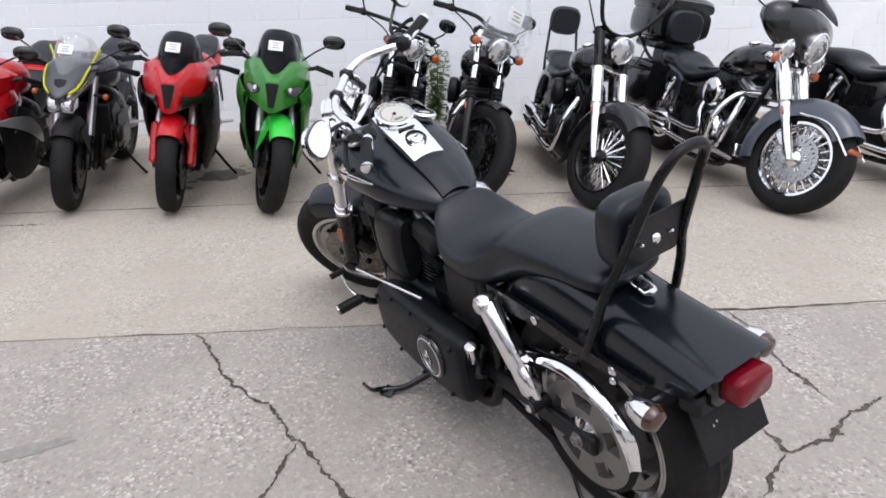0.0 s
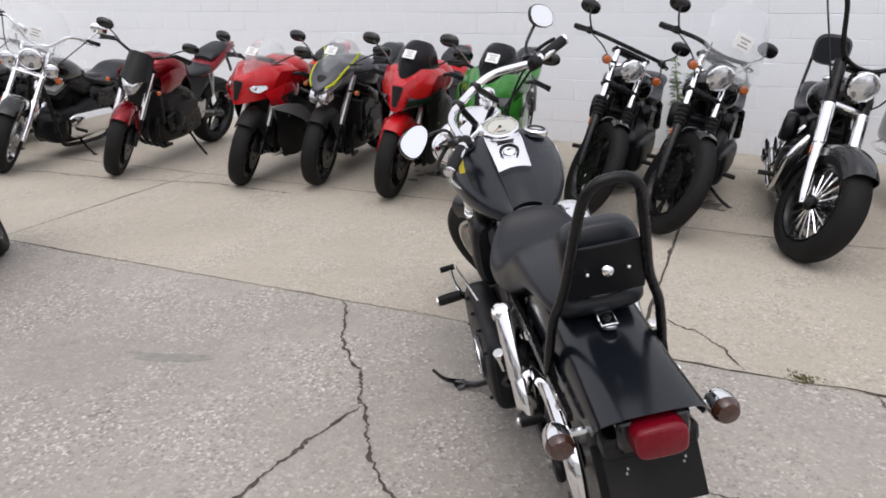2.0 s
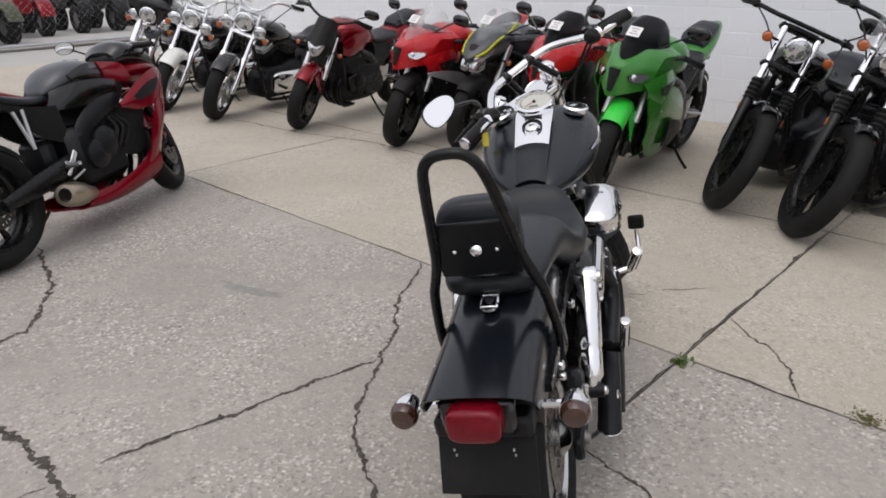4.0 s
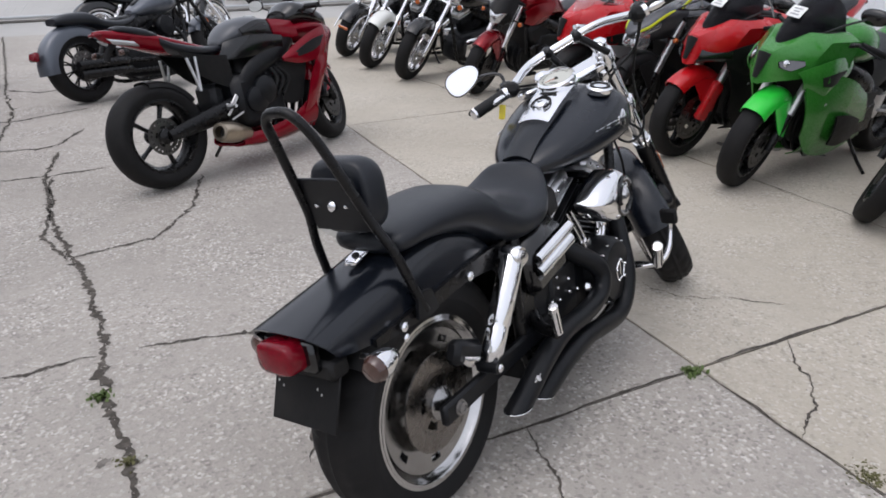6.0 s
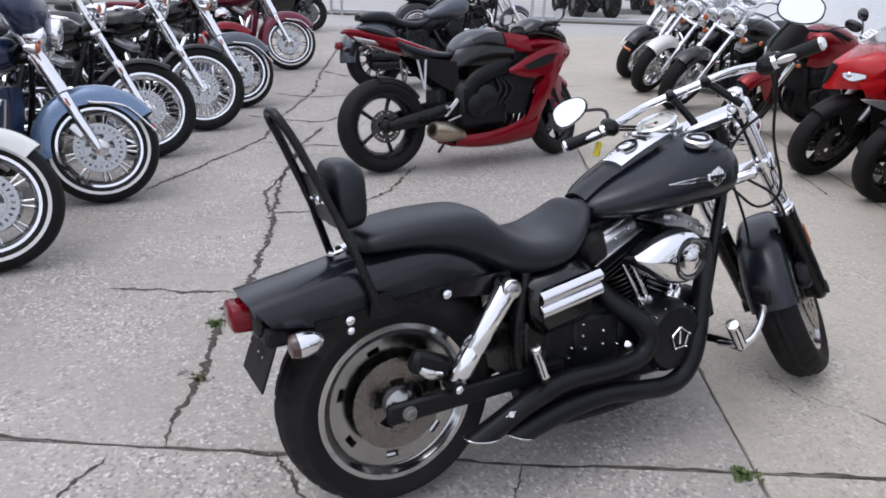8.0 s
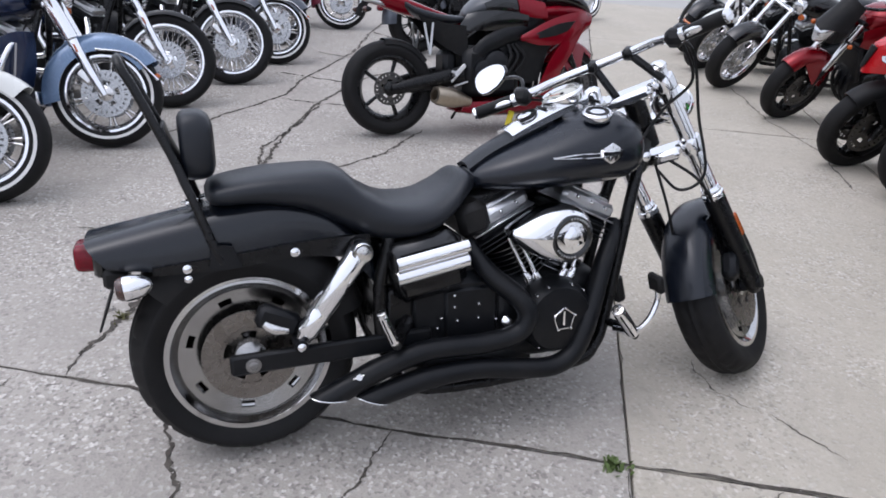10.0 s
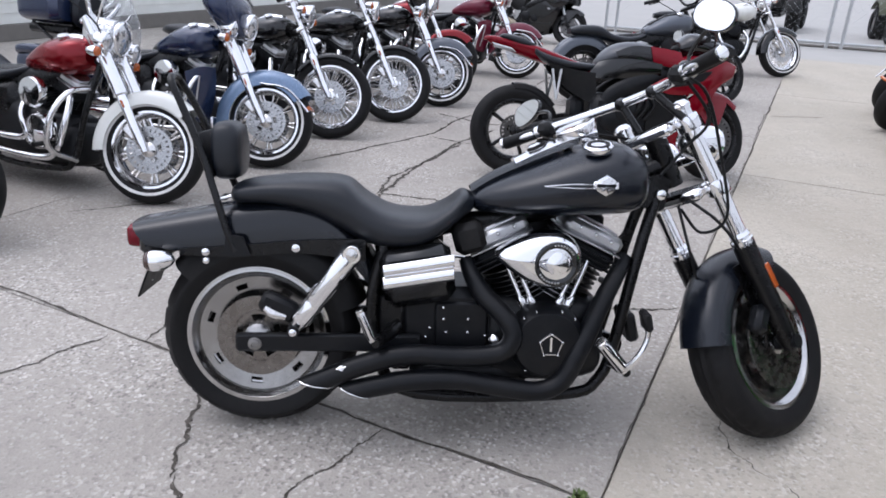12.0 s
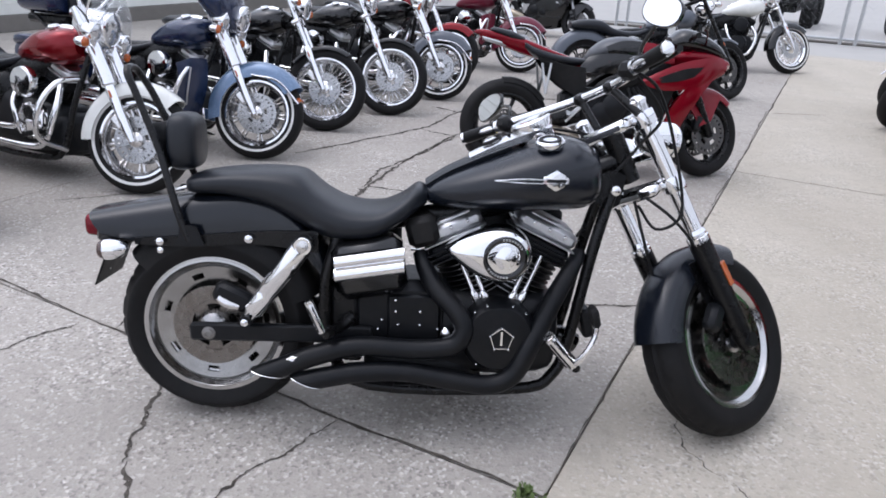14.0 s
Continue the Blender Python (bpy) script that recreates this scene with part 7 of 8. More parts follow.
    # tank
    tk = part("fuel_tank", Geo().shell([(0.665, 0.055, 0.728, 0.760), (0.69, 0.085, 0.712, 0.785), (0.76, 0.135, 0.705, 0.822), (0.88, 0.182, 0.703, 0.872), (1.0, 0.203, 0.706, 0.918), (1.09, 0.206, 0.710, 0.938), (1.15, 0.192, 0.716, 0.927), (1.19, 0.160, 0.735, 0.900), (1.208, 0.095, 0.77, 0.862)], 44, 40, 2.5), M_DENIM, root, "matte black fuel tank")
    part("tank_strap", Geo().sheet([(0.665, -0.05, 0.775), (0.74, -0.052, 0.822), (0.84, -0.058, 0.868), (0.93, -0.06, 0.905)], [(0.665, 0.05, 0.775), (0.74, 0.052, 0.822), (0.84, 0.058, 0.868), (0.93, 0.06, 0.905)], 16, 8, 0.012, bow=(0, 0, 0.014)), M_VINYL, tk, "black leather tank strap")
    con = part("tank_console", Geo().sheet([(0.80, -0.056, 0.866), (0.88, -0.060, 0.906), (0.96, -0.064, 0.940), (1.05, -0.058, 0.968)], [(0.80, 0.056, 0.866), (0.88, 0.060, 0.906), (0.96, 0.064, 0.940), (1.05, 0.058, 0.968)], 20, 12, 0.022, bow=(0, 0, 0.010)), M_CONSOLE, root, "polished chrome tank console")
    up = np.array((-0.40, 0, 0.917))
    o = np.array((1.0, 0.0, 0.957))
    sp = part("speedometer", Geo().lathe([(0.050, -0.04), (0.060, -0.012), (0.066, 0.012), (0.066, 0.024), (0.060, 0.030), (0.0565, 0.024), (0.0565, 0.0), (0.046, -0.036)], o, up, 44, True), C, con)
    part("speedometer_cup", Geo().lathe([(0.030, -0.11), (0.050, -0.075), (0.060, -0.03), (0.060, -0.005)], o, up, 36), C, con)
    part("dial", Geo().lathe([(0.056, 0.018), (0.056, 0.021), (0.001, 0.0215)], o, up, 40), M_CREAM, sp)
    x, y, _ = basis(up)
    for k in range(21):
        a = radians(-30 + k * 12)
        q = o + up * 0.0222 + (x * math.cos(a) + y * math.sin(a)) * 0.047
        part("dial_mark", Geo().box(q, (0.0035, 0.0035, 0.0008) if k % 2 else (0.005, 0.005, 0.0008), 0.0003, (0, -23, 0)), M_PLASTIC, sp)
    part("needle_hub", Geo().lathe([(0.007, 0.021), (0.005, 0.026), (0.001, 0.027)], o, up, 12), M_PLASTIC, sp)
    part("needle", Geo().rod(o + up * 0.024, o + up * 0.024 + np.array((-0.026, 0.028, -0.011)), 0.0012, 6), M_AMBER, sp)
    part("odometer_window", Geo().box(o + up * 0.022 - np.array((0.026, 0, 0.011)), (0.010, 0.030, 0.002), 0.001, (0, -23, 0)), M_LCD, sp)
    sw = np.array((0.868, 0, 0.909))
    ring = [sw + np.array((0.032 * math.cos(a), 0.032 * math.sin(a), 0.0145 * math.cos(a) + 0.006)) for a in np.linspace(-2.5, 2.1, 28)]
    part("ignition_ring", Geo().tube(ring, 0.0055, 8, 0, 0.5), M_PLASTIC, con)
    part("ignition_switch", Geo().lathe([(0.022, 0), (0.022, 0.010), (0.014, 0.014), (0.001, 0.015)], sw, up, 22), C, con)
    part("switch_slot", Geo().box(sw + up * 0.0155, (0.004, 0.018, 0.002), 0.0008, (0, -23, 25)), M_PLASTIC, con)
    part("indicator_strip", Geo().box((0.922, 0, 0.9385), (0.009, 0.062, 0.004), 0.0015, (0, -22, 0)), M_PLASTIC, con)
    for s, nm in ((-1, "fuel_cap"), (1, "fuel_gauge")):
        cp = part(nm, Geo().lathe([(0.040, -0.012), (0.044, 0.0), (0.044, 0.006), (0.038, 0.012), (0.030, 0.010), (0.001, 0.011)], (1.035, s * 0.135, 0.926), (-0.12, s * 0.25, 1), 30), C, tk)
        part("cap_ring", Geo().lathe([(0.030, 0.010), (0.034, 0.013), (0.026, 0.014), (0.022, 0.0115)], (1.035, s * 0.135, 0.926), (-0.12, s * 0.25, 1), 30, True), M_PLASTIC, cp)
    # tank emblem, plain shapes
    for s in (-1, 1):
        em = part("tank_emblem", Geo().box((1.048, s * 0.2035, 0.822), (0.075, 0.006, 0.022), 0.003).lathe([(0.031, -0.003), (0.031, 0.003), (0.026, 0.005), (0.001, 0.006)], (1.048, s * 0.2035, 0.822), (0, s, 0), 6), C, tk, "plain metal tank badge")
        part("badge_bar", Geo().box((1.048, s * 0.2075, 0.822), (0.055, 0.004, 0.010), 0.001), M_SATIN, em)
        for z in (0.004, -0.007):
            part("tank_stripe", Geo().tube([(1.012, s * 0.2045, 0.820 + z), (0.95, s * 0.1995, 0.819 + z), (0.87, s * 0.1845, 0.814)], 0.0017, 6, 12), C, em)
    # fork
    ax_d = np.array((-math.sin(radians(28)), 0, math.cos(radians(28))))
    for s in (-1, 1):
        ax = np.array((FX - 0.005, s * 0.118, FZ))
        leg = part("fork_leg", Geo().tube([ax - ax_d * 0.035, ax - ax_d * 0.01, ax + ax_d * 0.06, ax + ax_d * 0.33, ax + ax_d * 0.36], [0.018, 0.028, 0.034, 0.036, 0.037], 16, 16), M_FRAME, root, "gloss black lower fork leg", m=S)
        part("axle_cap", Geo().lathe([(0.024, -0.035), (0.026, 0.035)], ax, (0, 1, 0), 18), M_SATIN, leg)
        part("dust_seal", Geo().lathe([(0.036, 0), (0.037, 0.02), (0.031, 0.024), (0.031, 0.03), (0.034, 0.033), (0.030, 0.045)], ax + ax_d * 0.355, ax_d, 20), C, leg)
        part("reflector", Geo().box(ax + ax_d * 0.24 + np.array((0.015, s * 0.036, 0)), (0.022, 0.008, 0.085), 0.003, (0, -28, 0)), M_AMBER, leg, "amber fork reflector")
        part("fork_tube", Geo().rod(ax + ax_d * 0.36, ax + ax_d * 0.835, 0.027, 20).lathe([(0.03, 0), (0.032, 0.012), (0.02, 0.026), (0.001, 0.03)], ax + ax_d * 0.835, ax_d, 18), C, root, m=S)
        part("brake_caliper", Geo().box(ax + np.array((-0.115, -s * 0.02, 0.075)), (0.06, 0.05, 0.10), 0.016, (0, 32, 0)), K, root, m=S)
        # twin headlights
        lamp(root, (1.425, s * 0.088, 0.930), 0.062, S, C, depth=0.12)
        part("fender_bracket", Geo().sheet([ax + ax_d * 0.10 + (0, -s * 0.03, 0), ax + ax_d * 0.2 + (0, -s * 0.03, 0), ax + ax_d * 0.3 + (0, -s * 0.03, 0)], [ax + ax_d * 0.12 + (-0.05, -s * 0.035, 0), ax + ax_d * 0.2 + (-0.06, -s * 0.035, 0), ax + ax_d * 0.28 + (-0.05, -s * 0.035, 0)], 6, 4, 0.006), M_FRAME, root, m=S)
    for k, nm in ((0.53, "lower_triple_clamp"), (0.755, "upper_triple_clamp")):
        q = np.array((FX - 0.015, 0, FZ)) + ax_d * (k + 0.033)
        g = Geo().box(q + np.array((-0.03, 0, -0.01)), (0.09, 0.2, 0.038), 0.014, (0, -28, 0))
        for s in (-1, 1):
            g.lathe([(0.036, -0.024), (0.038, -0.018), (0.038, 0.018), (0.036, 0.024)], q + np.array((0.01, s * 0.118, 0)), ax_d, 22)
        part(nm, g, C, root, m=S)
    part("headlight_bracket", Geo().box((1.40, 0, 0.90), (0.07, 0.20, 0.03), 0.008, (0, -28, 0)), C, root, m=S)
    part("front_fender", Geo().fender((FX, FZ), fr + 0.026, 0.081, 80, 180, 0.082, 40, 20, p=2.8), M_DENIM, root, "matte black front fender", m=S)
    # bars, in their turned place
    gl, gr = np.array((0.802, 0.218, 0.903)), np.array((1.287, -0.340, 1.197))
    mid = (gl + gr) / 2
    fwd = np.array((0.62, 0.52, 0.0))
    bl, brr = gl + (gr - gl) * 0.17 + fwd * 0.05, gr - (gr - gl) * 0.17 + fwd * 0.05
    barm = mid + fwd * 0.26 + (0, 0, 0.02)
    bar = [gl, bl, mid + (gl - mid) * 0.36 + fwd * 0.225 + (0, 0, 0.02), barm, mid + (gr - mid) * 0.36 + fwd * 0.225 + (0, 0, 0.02), brr, gr]
    hb = part("handlebar", Geo().tube(bar, 0.0145, 14, 48), C, root, "chrome drag-style handlebar")
    for a, b in ((gl, bl), (gr, brr)):
        d = b - a
        part("grip", Geo().tube([a - d * 0.02, a + d * 0.05, a + d * 0.85], [0.019, 0.021, 0.02], 16), M_PLASTIC, hb)
        part("grip_end", Geo().lathe([(0.020, 0), (0.021, 0.008), (0.014, 0.014), (0.001, 0.015)], a, -d, 18), C, hb)
        part("grip_collar", Geo().lathe([(0.021, 0), (0.022, 0.02)], a + d * 0.86, d, 18), C, hb)
        part("switch_housing", Geo().box(b + d * 0.1, (0.055, 0.055, 0.05), 0.014, (0, 20, 40)), M_PLASTIC, hb)
        sd = 1 if a is gl else -1
        part("lever", Geo().tube([b + fwd * 0.03, b + fwd * 0.09 - d * 0.1, a + fwd * 0.085 + d * 0.1, a + fwd * 0.06 - d * 0.1], [0.009, 0.008, 0.007, 0.009], 8, 12), M_PLASTIC, hb)
        part("master_cylinder", Geo().box(b + fwd * 0.04 + (0, 0, 0.012), (0.06, 0.045, 0.04), 0.01, (0, 10, 40)), M_GLOSS, hb)
    for k in (-1, 1):
        q = barm + (gr - gl) * 0.075 * k
        ft = np.array((1.27, 0.0, 0.985)) + (gr - gl) * 0.10 * k
        part("riser", Geo().rod(ft, q, 0.013, 12).box(q, (0.046, 0.038, 0.038), 0.01, (0, -20, 40)), M_FRAME, root)
    mirror(root, (0.893, 0.314, 1.007), [bl + (0.03, 0.05, 0.06), bl + fwd * 0.04], (-0.79, -0.45, 0.25), 0.066, 0.044, drop=-0.22, roll=32)
    mirror(root, (1.293, -0.265, 1.300), [brr + (0.03, 0.03, 0.06), brr + fwd * 0.04], (-0.72, -0.55, 0.15), 0.066, 0.043, roll=-15)
    part("key_tag", Geo().box(bl + (-0.02, 0.02, -0.065), (0.006, 0.022, 0.05), 0.003, (10, 15, 30)), M_YELLOW, root, "yellow plastic key tag")
    for p in ([bl, bl + fwd * 0.14 + (0, 0, 0.0), (1.32, 0.06, 0.90), (1.25, 0.08, 0.70), (1.1, 0.12, 0.45)], [brr, brr + fwd * 0.10 + (0.04, 0, -0.06), (1.43, -0.10, 0.90), (1.46, -0.12, 0.72), (1.40, -0.08, 0.66), (1.36, 0.0, 0.72)],
              [(1.36, -0.06, 0.76), (1.44, -0.11, 0.70), (1.53, -0.10, 0.60), (1.60, -0.10, 0.45)], [(1.34, -0.02, 0.74), (1.38, -0.05, 0.60), (1.44, -0.04, 0.45), (1.52, -0.02, 0.34)], [brr, (1.36, -0.14, 1.02), (1.33, -0.05, 0.92), (1.22, -0.05, 0.78)],
              [bl, (1.12, 0.14, 0.93), (1.24, 0.06, 0.88), (1.22, 0.05, 0.74)]):
        part("cable", Geo().tube(p, 0.005, 7, 26), M_PLASTIC, root)
    # frame
    part("steering_head", Geo().rod((1.325, 0, 0.80), (1.25, 0, 0.95), 0.035, 16), M_FRAME, root)
    part("frame_backbone", Geo().tube([(1.27, 0, 0.86), (0.95, 0, 0.72), (0.6, 0, 0.66), (0.36, 0, 0.6)], 0.032, 10, 12), M_FRAME, root)
    for s in (-1, 1):
        part("frame_tube", Geo().tube([(1.275, s * 0.03, 0.80), (1.240, s * 0.060, 0.72), (1.198, s * 0.075, 0.55), (1.148, s * 0.082, 0.29), (1.10, s * 0.10, 0.17), (0.98, s * 0.125, 0.125), (0.5, s * 0.13, 0.13), (0.38, s * 0.13, 0.25), (0.36, s * 0.13, 0.45), (0.40, s * 0.12, 0.62)], 0.019, 12, 40), M_FRAME, root)
        part("neck_gusset", Geo().sheet([(1.30, s * 0.045, 0.82), (1.25, s * 0.06, 0.84), (1.18, s * 0.06, 0.80)], [(1.285, s * 0.05, 0.73), (1.25, s * 0.065, 0.72), (1.2, s * 0.06, 0.74)], 6, 4, 0.012), M_FRAME, root)
        bolt(root, (1.262, s * 0.075, 0.778), (0, s, 0), 0.016)
    # engine
    v_twin(root, (0.905, 0.325), 0.340, M_SATIN, M_SATIN, M_CHROME, M_ROCKER, air=False, lean_v=25.5, big=1.17)
    tm = (0.912, -0.212, 0.327)
    ring = [(tm[0] + 0.037 * math.sin(a), -0.214, tm[2] + 0.037 * math.cos(a)) for a in np.linspace(0, 2 * math.pi, 6)]
    em = part("timer_badge", Geo().tube(ring, 0.003, 6), C, root)
    for q in ring[:5]:
        bolt(em, q, (0, -1, 0), 0.005)
    num = bpy.data.curves.new("numeral", "FONT")
    num.body, num.size, num.extrude, num.align_x, num.align_y = "1", 0.066, 0.002, "CENTER", "CENTER"
    tmp = bpy.data.objects.new("numeral", num)
    scene.collection.objects.link(tmp)
    bpy.context.view_layer.update()
    me = bpy.data.meshes.new_from_object(tmp)
    bpy.data.objects.remove(tmp)
    me.materials.clear()
    me.materials.append(C)
    nb = new("numeral", me)
    nb.parent, nb.matrix_basis = em, Matrix.Translation((tm[0], -0.2125, tm[2])) @ pose(0, 0, 0, 90, 0, 0)
    # air cleaner: a chrome teardrop
    ac = np.array((0.905, 0.0, 0.594))

    def tear(k, y):
        r = []
        for a in np.linspace(0, 2 * math.pi, 44, endpoint=False):
            c, s = math.cos(a), math.sin(a)
            if c > 0:
                px, pz = 0.088 * c, 0.088 * s
            else:
                px, pz = 0.175 * c, 0.088 * s * (1 - 0.55 * c * c) + 0.012 * c * c
            r.append((ac[0] + px * k, y, ac[2] + pz * k))
        return r

    ab = part("air_cleaner", Geo().loft([tear(0.80, -0.135), tear(0.98, -0.15), tear(1.0, -0.19), tear(0.96, -0.215), tear(0.84, -0.238), tear(0.60, -0.250), tear(0.3, -0.254)]), C, root, "chrome teardrop air cleaner cover")
    part("cover_ring", Geo().lathe([(0.048, 0), (0.066, 0.0), (0.066, 0.012), (0.058, 0.016), (0.048, 0.012)], (ac[0], -0.240, ac[2]), (0, -1, 0), 36, True), M_GLOSS, ab)
    part("cover_disc", Geo().lathe([(0.048, 0), (0.047, 0.008), (0.030, 0.012), (0.022, 0.018), (0.001, 0.022)], (ac[0], -0.242, ac[2]), (0, -1, 0), 30), C, ab)
    for k in range(16):
        a = radians(20 + k * 9 if k < 8 else 200 + (k - 8) * 9) + 0.25
        part("ring_mark", Geo().box((ac[0] + 0.057 * math.cos(a), -0.2555, ac[2] + 0.057 * math.sin(a)), (0.006, 0.002, 0.005), 0.0005, (0, -math.degrees(a), 0)), M_ALU, ab)
    part("intake_elbow", Geo().tube([(0.905, -0.14, 0.594), (0.905, -0.06, 0.58), (0.905, 0, 0.56)], 0.045, 12, 6), K, root)
    # gearbox, box, covers
    gb = part("gearbox", Geo().box((0.60, -0.01, 0.355), (0.32, 0.24, 0.25), 0.03).box((0.64, -0.125, 0.36), (0.17, 0.03, 0.16), 0.02), K, root)
    for x, z in ((0.582, 0.425), (0.583, 0.388), (0.660, 0.388), (0.591, 0.344), (0.659, 0.344), (0.540, 0.359), (0.528, 0.328), (0.715, 0.332), (0.478, 0.316)):
        bolt(gb, (x, -0.142, z), (0, -1, 0), 0.006)
    part("oil_filler", Geo().lathe([(0.012, 0), (0.017, 0.012), (0.016, 0.022), (0.008, 0.028), (0.001, 0.029)], (0.745, -0.155, 0.325), (-0.3, -1, 0.3), 18), C, root)
    for x, z in ((0.828, 0.407), (0.810, 0.347), (0.812, 0.290), (0.839, 0.237), (0.986, 0.405), (0.944, 0.428), (0.866, 0.428), (1.010, 0.360)):
        bolt(root, (x, -0.190, z), (0, -1, 0), 0.0045)
    bb = part("battery_box", Geo().box((0.500, -0.120, 0.527), (0.222, 0.12, 0.185), 0.03, (0, -9, 0)).box((0.47, 0, 0.50), (0.2, 0.22, 0.22), 0.02), M_GLOSS, root, "gloss black battery box")
    tilt = lambda x, dz, y: (x, y, 0.560 + (x - 0.398) * 0.162 + dz)
    for z0, z1, nm in ((0.0, -0.017, "strap_upper_band"), (-0.038, -0.060, "strap_lower_band")):
        part(nm, Geo().sheet([tilt(x, z0, -0.186) for x in (0.398, 0.50, 0.608)], [tilt(x, z1, -0.186) for x in (0.398, 0.50, 0.608)], 10, 7, 0.012, bow=(0, -0.010, 0)), C, bb, "chrome battery strap")
    part("strap_rib", Geo().rod(tilt(0.425, -0.0275, -0.187), tilt(0.604, -0.0275, -0.187), 0.0065, 10), C, bb)
    part("strap_back", Geo().sheet([tilt(x, -0.004, -0.181) for x in (0.400, 0.50, 0.604)], [tilt(x, -0.056, -0.181) for x in (0.400, 0.50, 0.604)], 6, 4, 0.010), M_GLOSS, bb)
    part("side_cover", Geo().box((0.49, 0.115, 0.53), (0.20, 0.06, 0.19), 0.03), M_SATIN, root)
    part("swing_arm_pivot", Geo().box((0.42, 0, 0.36), (0.10, 0.27, 0.22), 0.02), M_FRAME, root)
    pr = part("primary_cover", Geo().shell([(0.42, 0.03, 0.22, 0.40), (0.45, 0.05, 0.185, 0.425), (0.58, 0.058, 0.170, 0.435), (0.78, 0.058, 0.185, 0.44), (0.93, 0.054, 0.215, 0.43), (0.99, 0.035, 0.255, 0.395)], 26, 26, 3.4, y=0.185), M_SATIN, root, "satin black primary cover")
    part("derby_cover", Geo().lathe([(0.075, 0), (0.074, 0.008), (0.06, 0.012), (0.001, 0.014)], (0.58, 0.24, 0.318), (0, 1, 0), 36), M_GLOSS, pr)
    part("derby_ring", Geo().lathe([(0.062, 0.010), (0.068, 0.011), (0.068, 0.014), (0.062, 0.015)], (0.58, 0.24, 0.318), (0, 1, 0), 36, True), C, pr)
    part("derby_mark", Geo().box((0.58, 0.256, 0.318), (0.014, 0.004, 0.05), 0.002, (0, 15, 0)).box((0.59, 0.256, 0.318), (0.03, 0.004, 0.008), 0.002), C, pr)
    for x, z in ((0.47, 0.39), (0.58, 0.415), (0.70, 0.42), (0.83, 0.42), (0.94, 0.39), (0.94, 0.26), (0.83, 0.215), (0.68, 0.195), (0.5, 0.205)):
        bolt(pr, (x, 0.235, z), (0, 1, 0), 0.007, M_SATIN)
    part("oil_pan", Geo().shell([(0.48, 0.10, 0.10, 0.24), (0.54, 0.13, 0.09, 0.24), (0.78, 0.13, 0.09, 0.24), (0.86, 0.10, 0.11, 0.22)], 12, 20, 4), K, root)
    part("oil_filter", Geo().lathe([(0.03, 0), (0.038, 0.008), (0.038, 0.08), (0.034, 0.086)], (1.12, 0.04, 0.26), (0.6, 0, -0.3), 20), M_GLOSS, root)
    part("voltage_regulator", Geo().box((1.21, 0, 0.33), (0.04, 0.13, 0.10), 0.01, (0, -15, 0)), M_SATIN, root)
    part("horn_cover", Geo().shell([(0.80, 0.03, 0.47, 0.68), (0.84, 0.050, 0.45, 0.70), (0.95, 0.045, 0.47, 0.69), (1.0, 0.02, 0.52, 0.64)], 14, 22, 2.6, y=0.135), M_SATIN, root)
    part("coil", Geo().box((1.07, 0.10, 0.65), (0.12, 0.07, 0.08), 0.015), M_PLASTIC, root)
    part("side_box", Geo().box((0.72, 0.10, 0.64), (0.14, 0.06, 0.08), 0.02, (0, -20, 0)), M_PLASTIC, root)
    part("coil_cover", Geo().box((0.66, -0.03, 0.635), (0.10, 0.17, 0.10), 0.02, (0, -15, 0)), M_PLASTIC, root)
    part("shift_rod", Geo().rod((1.05, 0.245, 0.46), (0.62, 0.215, 0.50), 0.005, 8), C, root)
    # exhaust
    part("exhaust_pipe", Geo().tube([(0.655, -0.065, 0.560), (0.672, -0.100, 0.516), (0.712, -0.140, 0.460), (0.772, -0.182, 0.405), (0.796, -0.198, 0.350), (0.760, -0.20, 0.298), (0.645, -0.20, 0.284), (0.473, -0.20, 0.290), (0.335, -0.20, 0.256), (0.258, -0.20, 0.224)], [0.024, 0.027] + [0.031] * 6 + [0.033, 0.033], 20, 64), M_SATIN, root, "satin black rear exhaust pipe")
    part("exhaust_pipe", Geo().tube([(1.165, -0.060, 0.570), (1.135, -0.100, 0.530), (1.072, -0.145, 0.428), (1.002, -0.198, 0.299), (0.955, -0.206, 0.210), (0.882, -0.207, 0.174), (0.763, -0.207, 0.187), (0.618, -0.207, 0.211), (0.475, -0.207, 0.207), (0.372, -0.207, 0.188)], [0.024, 0.027] + [0.031] * 6 + [0.033, 0.033], 20, 64), M_SATIN, root, "satin black front exhaust pipe")
    for a, d in (((0.260, -0.20, 0.2248), (-0.115, 0.002, -0.048)), ((0.374, -0.207, 0.1885), (-0.11, 0.002, -0.026))):
        a, d = np.array(a), np.array(d)
        n1, n2, n3 = basis(d)
        base_r = [a + (n1 * math.cos(t) + n2 * math.sin(t)) * 0.033 for t in np.linspace(0, 2 * math.pi, 28, endpoint=False)]
        # slash cut: long above, short below
        long = [0.12 + 0.88 * (0.5 + 0.5 * (0.97 * (p - a)[2] - 0.1 * (p - a)[1]) / 0.033) for p in base_r]
        rim = [p + d * k for p, k in zip(base_r, long)]
        bore = [a + (p - a) * 0.88 + d * k for p, k in zip(base_r, long)]
        back = [a + (p - a) * 0.88 for p in base_r]
        tip = part("exhaust_tip", Geo().loft([base_r, rim], caps=False), M_SATIN, root)
        part("tip_liner", Geo().loft([rim, bore, back], caps=False), M_PLASTIC, tip)
        part("tip_edge", Geo().tube([tuple(q) for q in rim] + [tuple(rim[0])], 0.0016, 6), C, tip, "polished slash-cut edge")
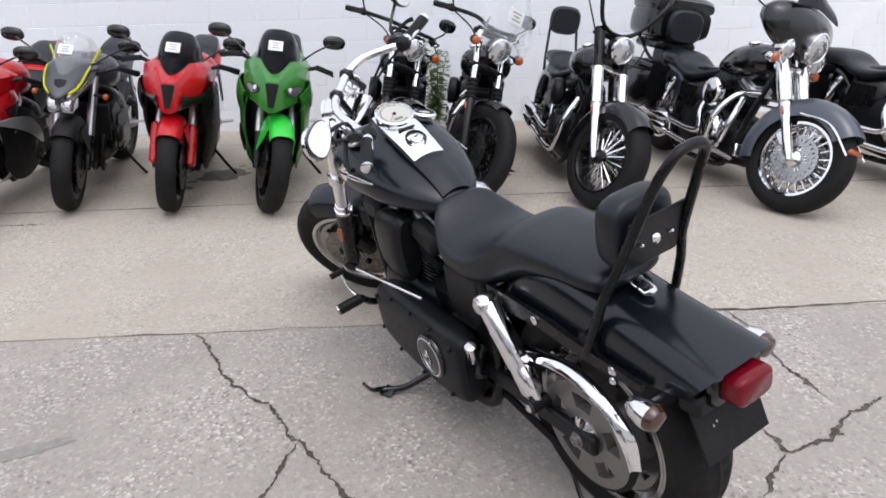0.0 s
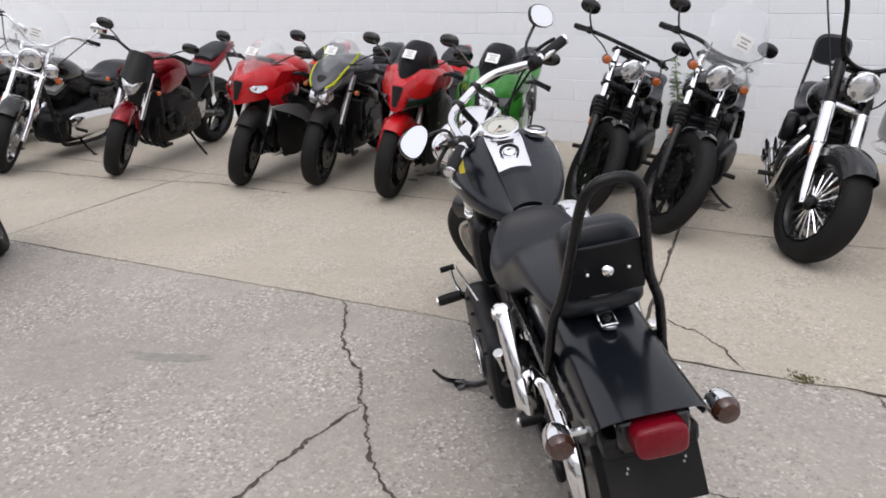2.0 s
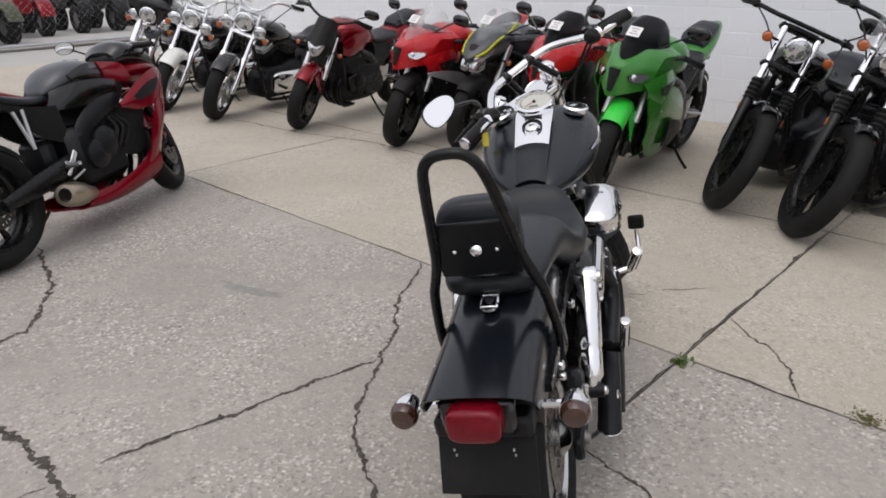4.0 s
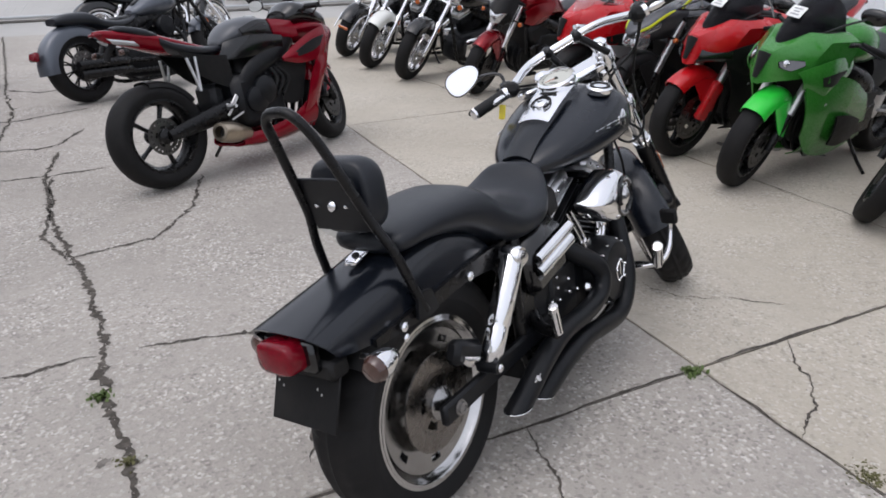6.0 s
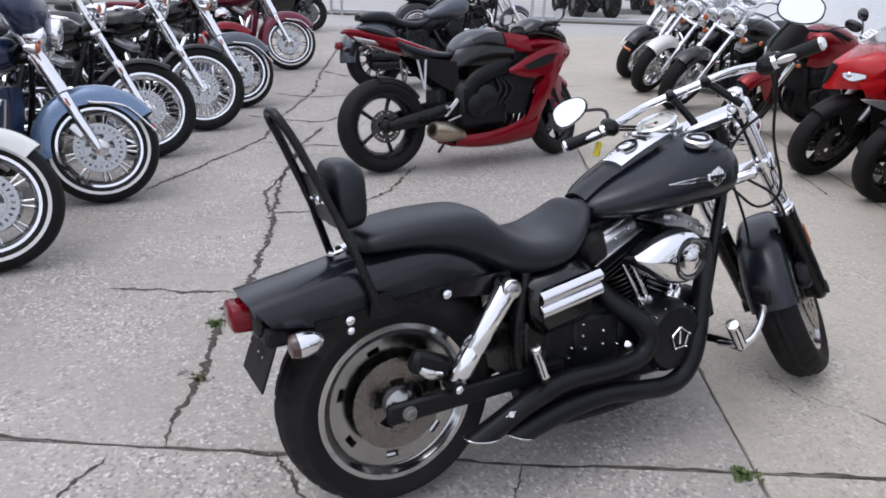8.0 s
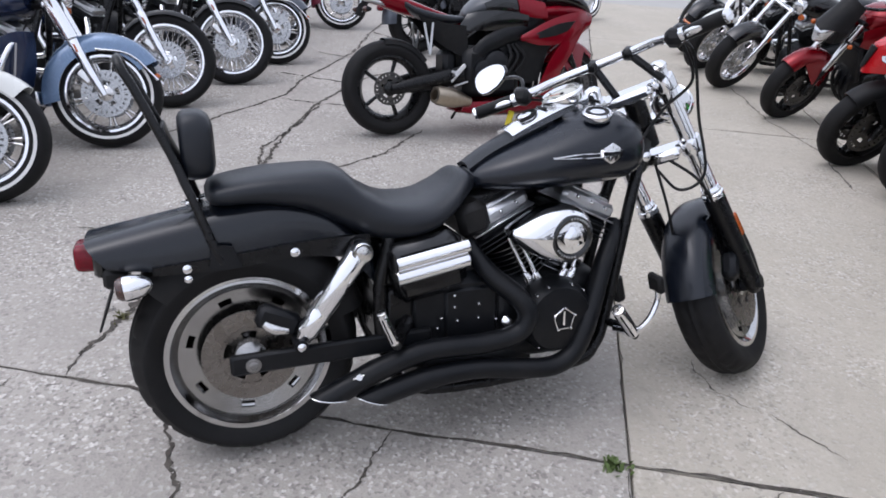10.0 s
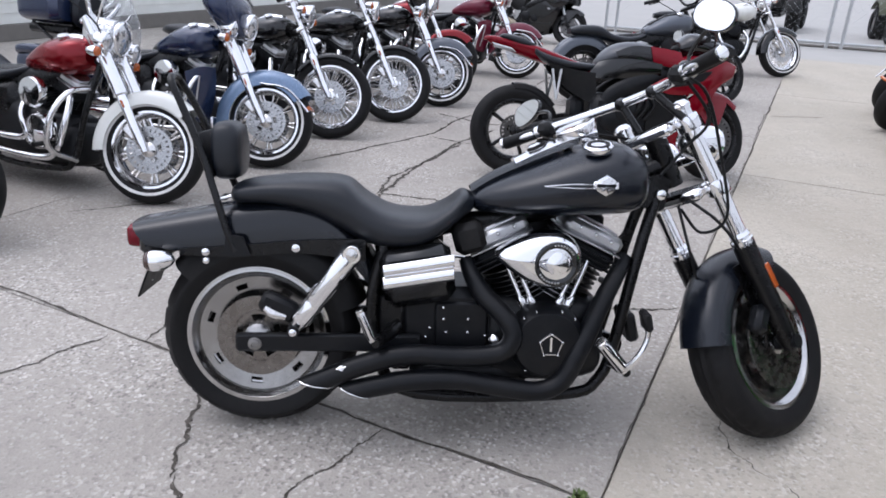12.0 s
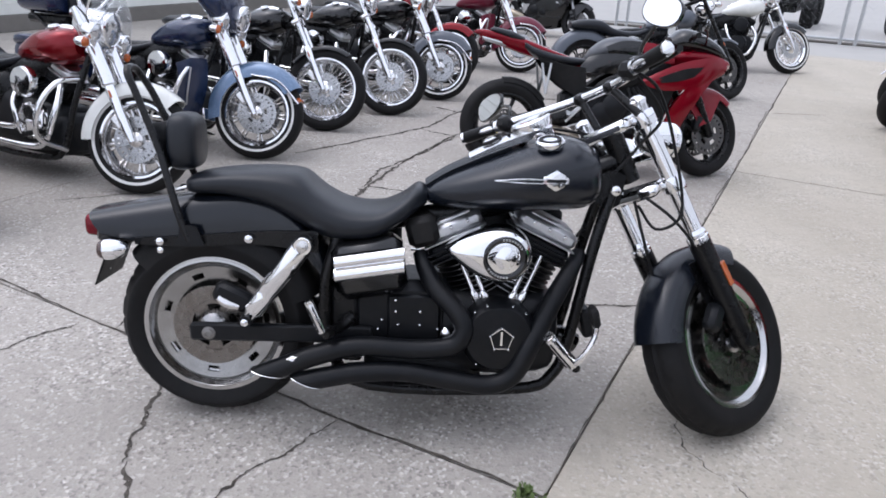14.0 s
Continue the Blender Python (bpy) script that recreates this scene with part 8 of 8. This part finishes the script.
        part("baffle", Geo().lathe([(0.028, 0), (0.028, 0.004), (0.001, 0.005)], a + d * 0.02, d, 20), M_PLASTIC, tip)
    pb = part("pipe_badge", Geo().box((0.272, -0.2225, 0.252), (0.036, 0.005, 0.011), 0.002, (38, -14, 0)), M_CHROMEW, root)
    part("badge_shield", Geo().lathe([(0.011, 0), (0.010, 0.005), (0.001, 0.006)], (0.272, -0.2235, 0.252), (0, -1, 0.8), 5), M_CHROMEW, pb)
    part("exhaust_bracket", Geo().box((0.45, -0.15, 0.25), (0.06, 0.08, 0.03), 0.008), M_FRAME, root)
    # pegs, pedals, stand
    def peg(name, a, b, r, rubber=False):
        a, b = np.array(a), np.array(b)
        n, d = np.linalg.norm(b - a), (b - a) / np.linalg.norm(b - a)
        pg = part(name, Geo().lathe([(r * 0.6, 0), (r, 0.006), (r, n - 0.006), (r * 0.8, n), (0.001, n + 0.002)], a, d, 18), M_PLASTIC if rubber else C, root)
        for k in range(6):
            t = k * math.pi / 3
            n1, n2, _ = basis(d)
            v = (n1 * math.cos(t) + n2 * math.sin(t)) * r
            part("peg_rib", Geo().rod(a + v + d * 0.014, a + v + d * (n - 0.014), r * 0.16, 6), M_RUBBER, pg)
        part("peg_end", Geo().lathe([(r, n - 0.004), (r + 0.001, n + 0.002), (r * 0.7, n + 0.004), (0.001, n + 0.003)], a, d, 18), M_CHROMEW, pg)

    peg("foot_peg", (1.130, -0.266, 0.266), (1.040, -0.300, 0.372), 0.018)
    peg("foot_peg", (1.10, 0.235, 0.315), (1.11, 0.335, 0.30), 0.020, True)
    peg("passenger_peg", (0.370, -0.250, 0.348), (0.330, -0.262, 0.450), 0.0135)
    peg("passenger_peg", (0.412, 0.185, 0.355), (0.392, 0.202, 0.425), 0.0165)
    for s in (-1, 1):
        part("peg_mount", Geo().tube([(1.13, s * 0.12, 0.25), (1.14, s * 0.18, 0.255), (1.138, -0.262, 0.258) if s < 0 else (1.10, 0.24, 0.315)], 0.014, 10, 8), M_FRAME, root)
        part("peg_bracket", Geo().tube([(0.44, s * 0.13, 0.36), (0.41, s * 0.17, 0.34), (0.375, -0.246, 0.342) if s < 0 else (0.375, 0.198, 0.322)], [0.022, 0.018, 0.014], 10, 6), M_FRAME, root)
    part("brake_pedal", Geo().tube([(1.10, -0.20, 0.262), (1.125, -0.275, 0.278), (1.155, -0.30, 0.324), (1.18, -0.30, 0.385), (1.174, -0.30, 0.425)], [0.010, 0.011, 0.010, 0.009, 0.009], 10, 18, 0.8), C, root)
    part("pedal_pad", Geo().box((1.170, -0.30, 0.440), (0.024, 0.06, 0.058), 0.009, (0, -14, 0)), M_RUBBER, root)
    part("shift_lever", Geo().tube([(1.12, 0.21, 0.27), (1.17, 0.25, 0.33), (1.20, 0.26, 0.40)], 0.007, 8, 10), C, root)
    part("shifter_peg", Geo().rod((1.20, 0.24, 0.40), (1.20, 0.30, 0.395), 0.012, 12), M_RUBBER, root)
    part("side_stand", Geo().tube([(0.70, 0.12, 0.15), (0.76, 0.17, 0.115), (0.82, 0.26, 0.066), (0.865, 0.33, 0.068), (0.853, 0.375, 0.10), (0.814, 0.409, 0.168)], [0.014, 0.013, 0.012, 0.011, 0.008, 0.006], 10, 26).box((0.85, 0.315, 0.0605), (0.05, 0.05, 0.010), 0.004, (-9, 0, 20)), M_GLOSS, root, "black side stand on the concrete")
    return root


hero()
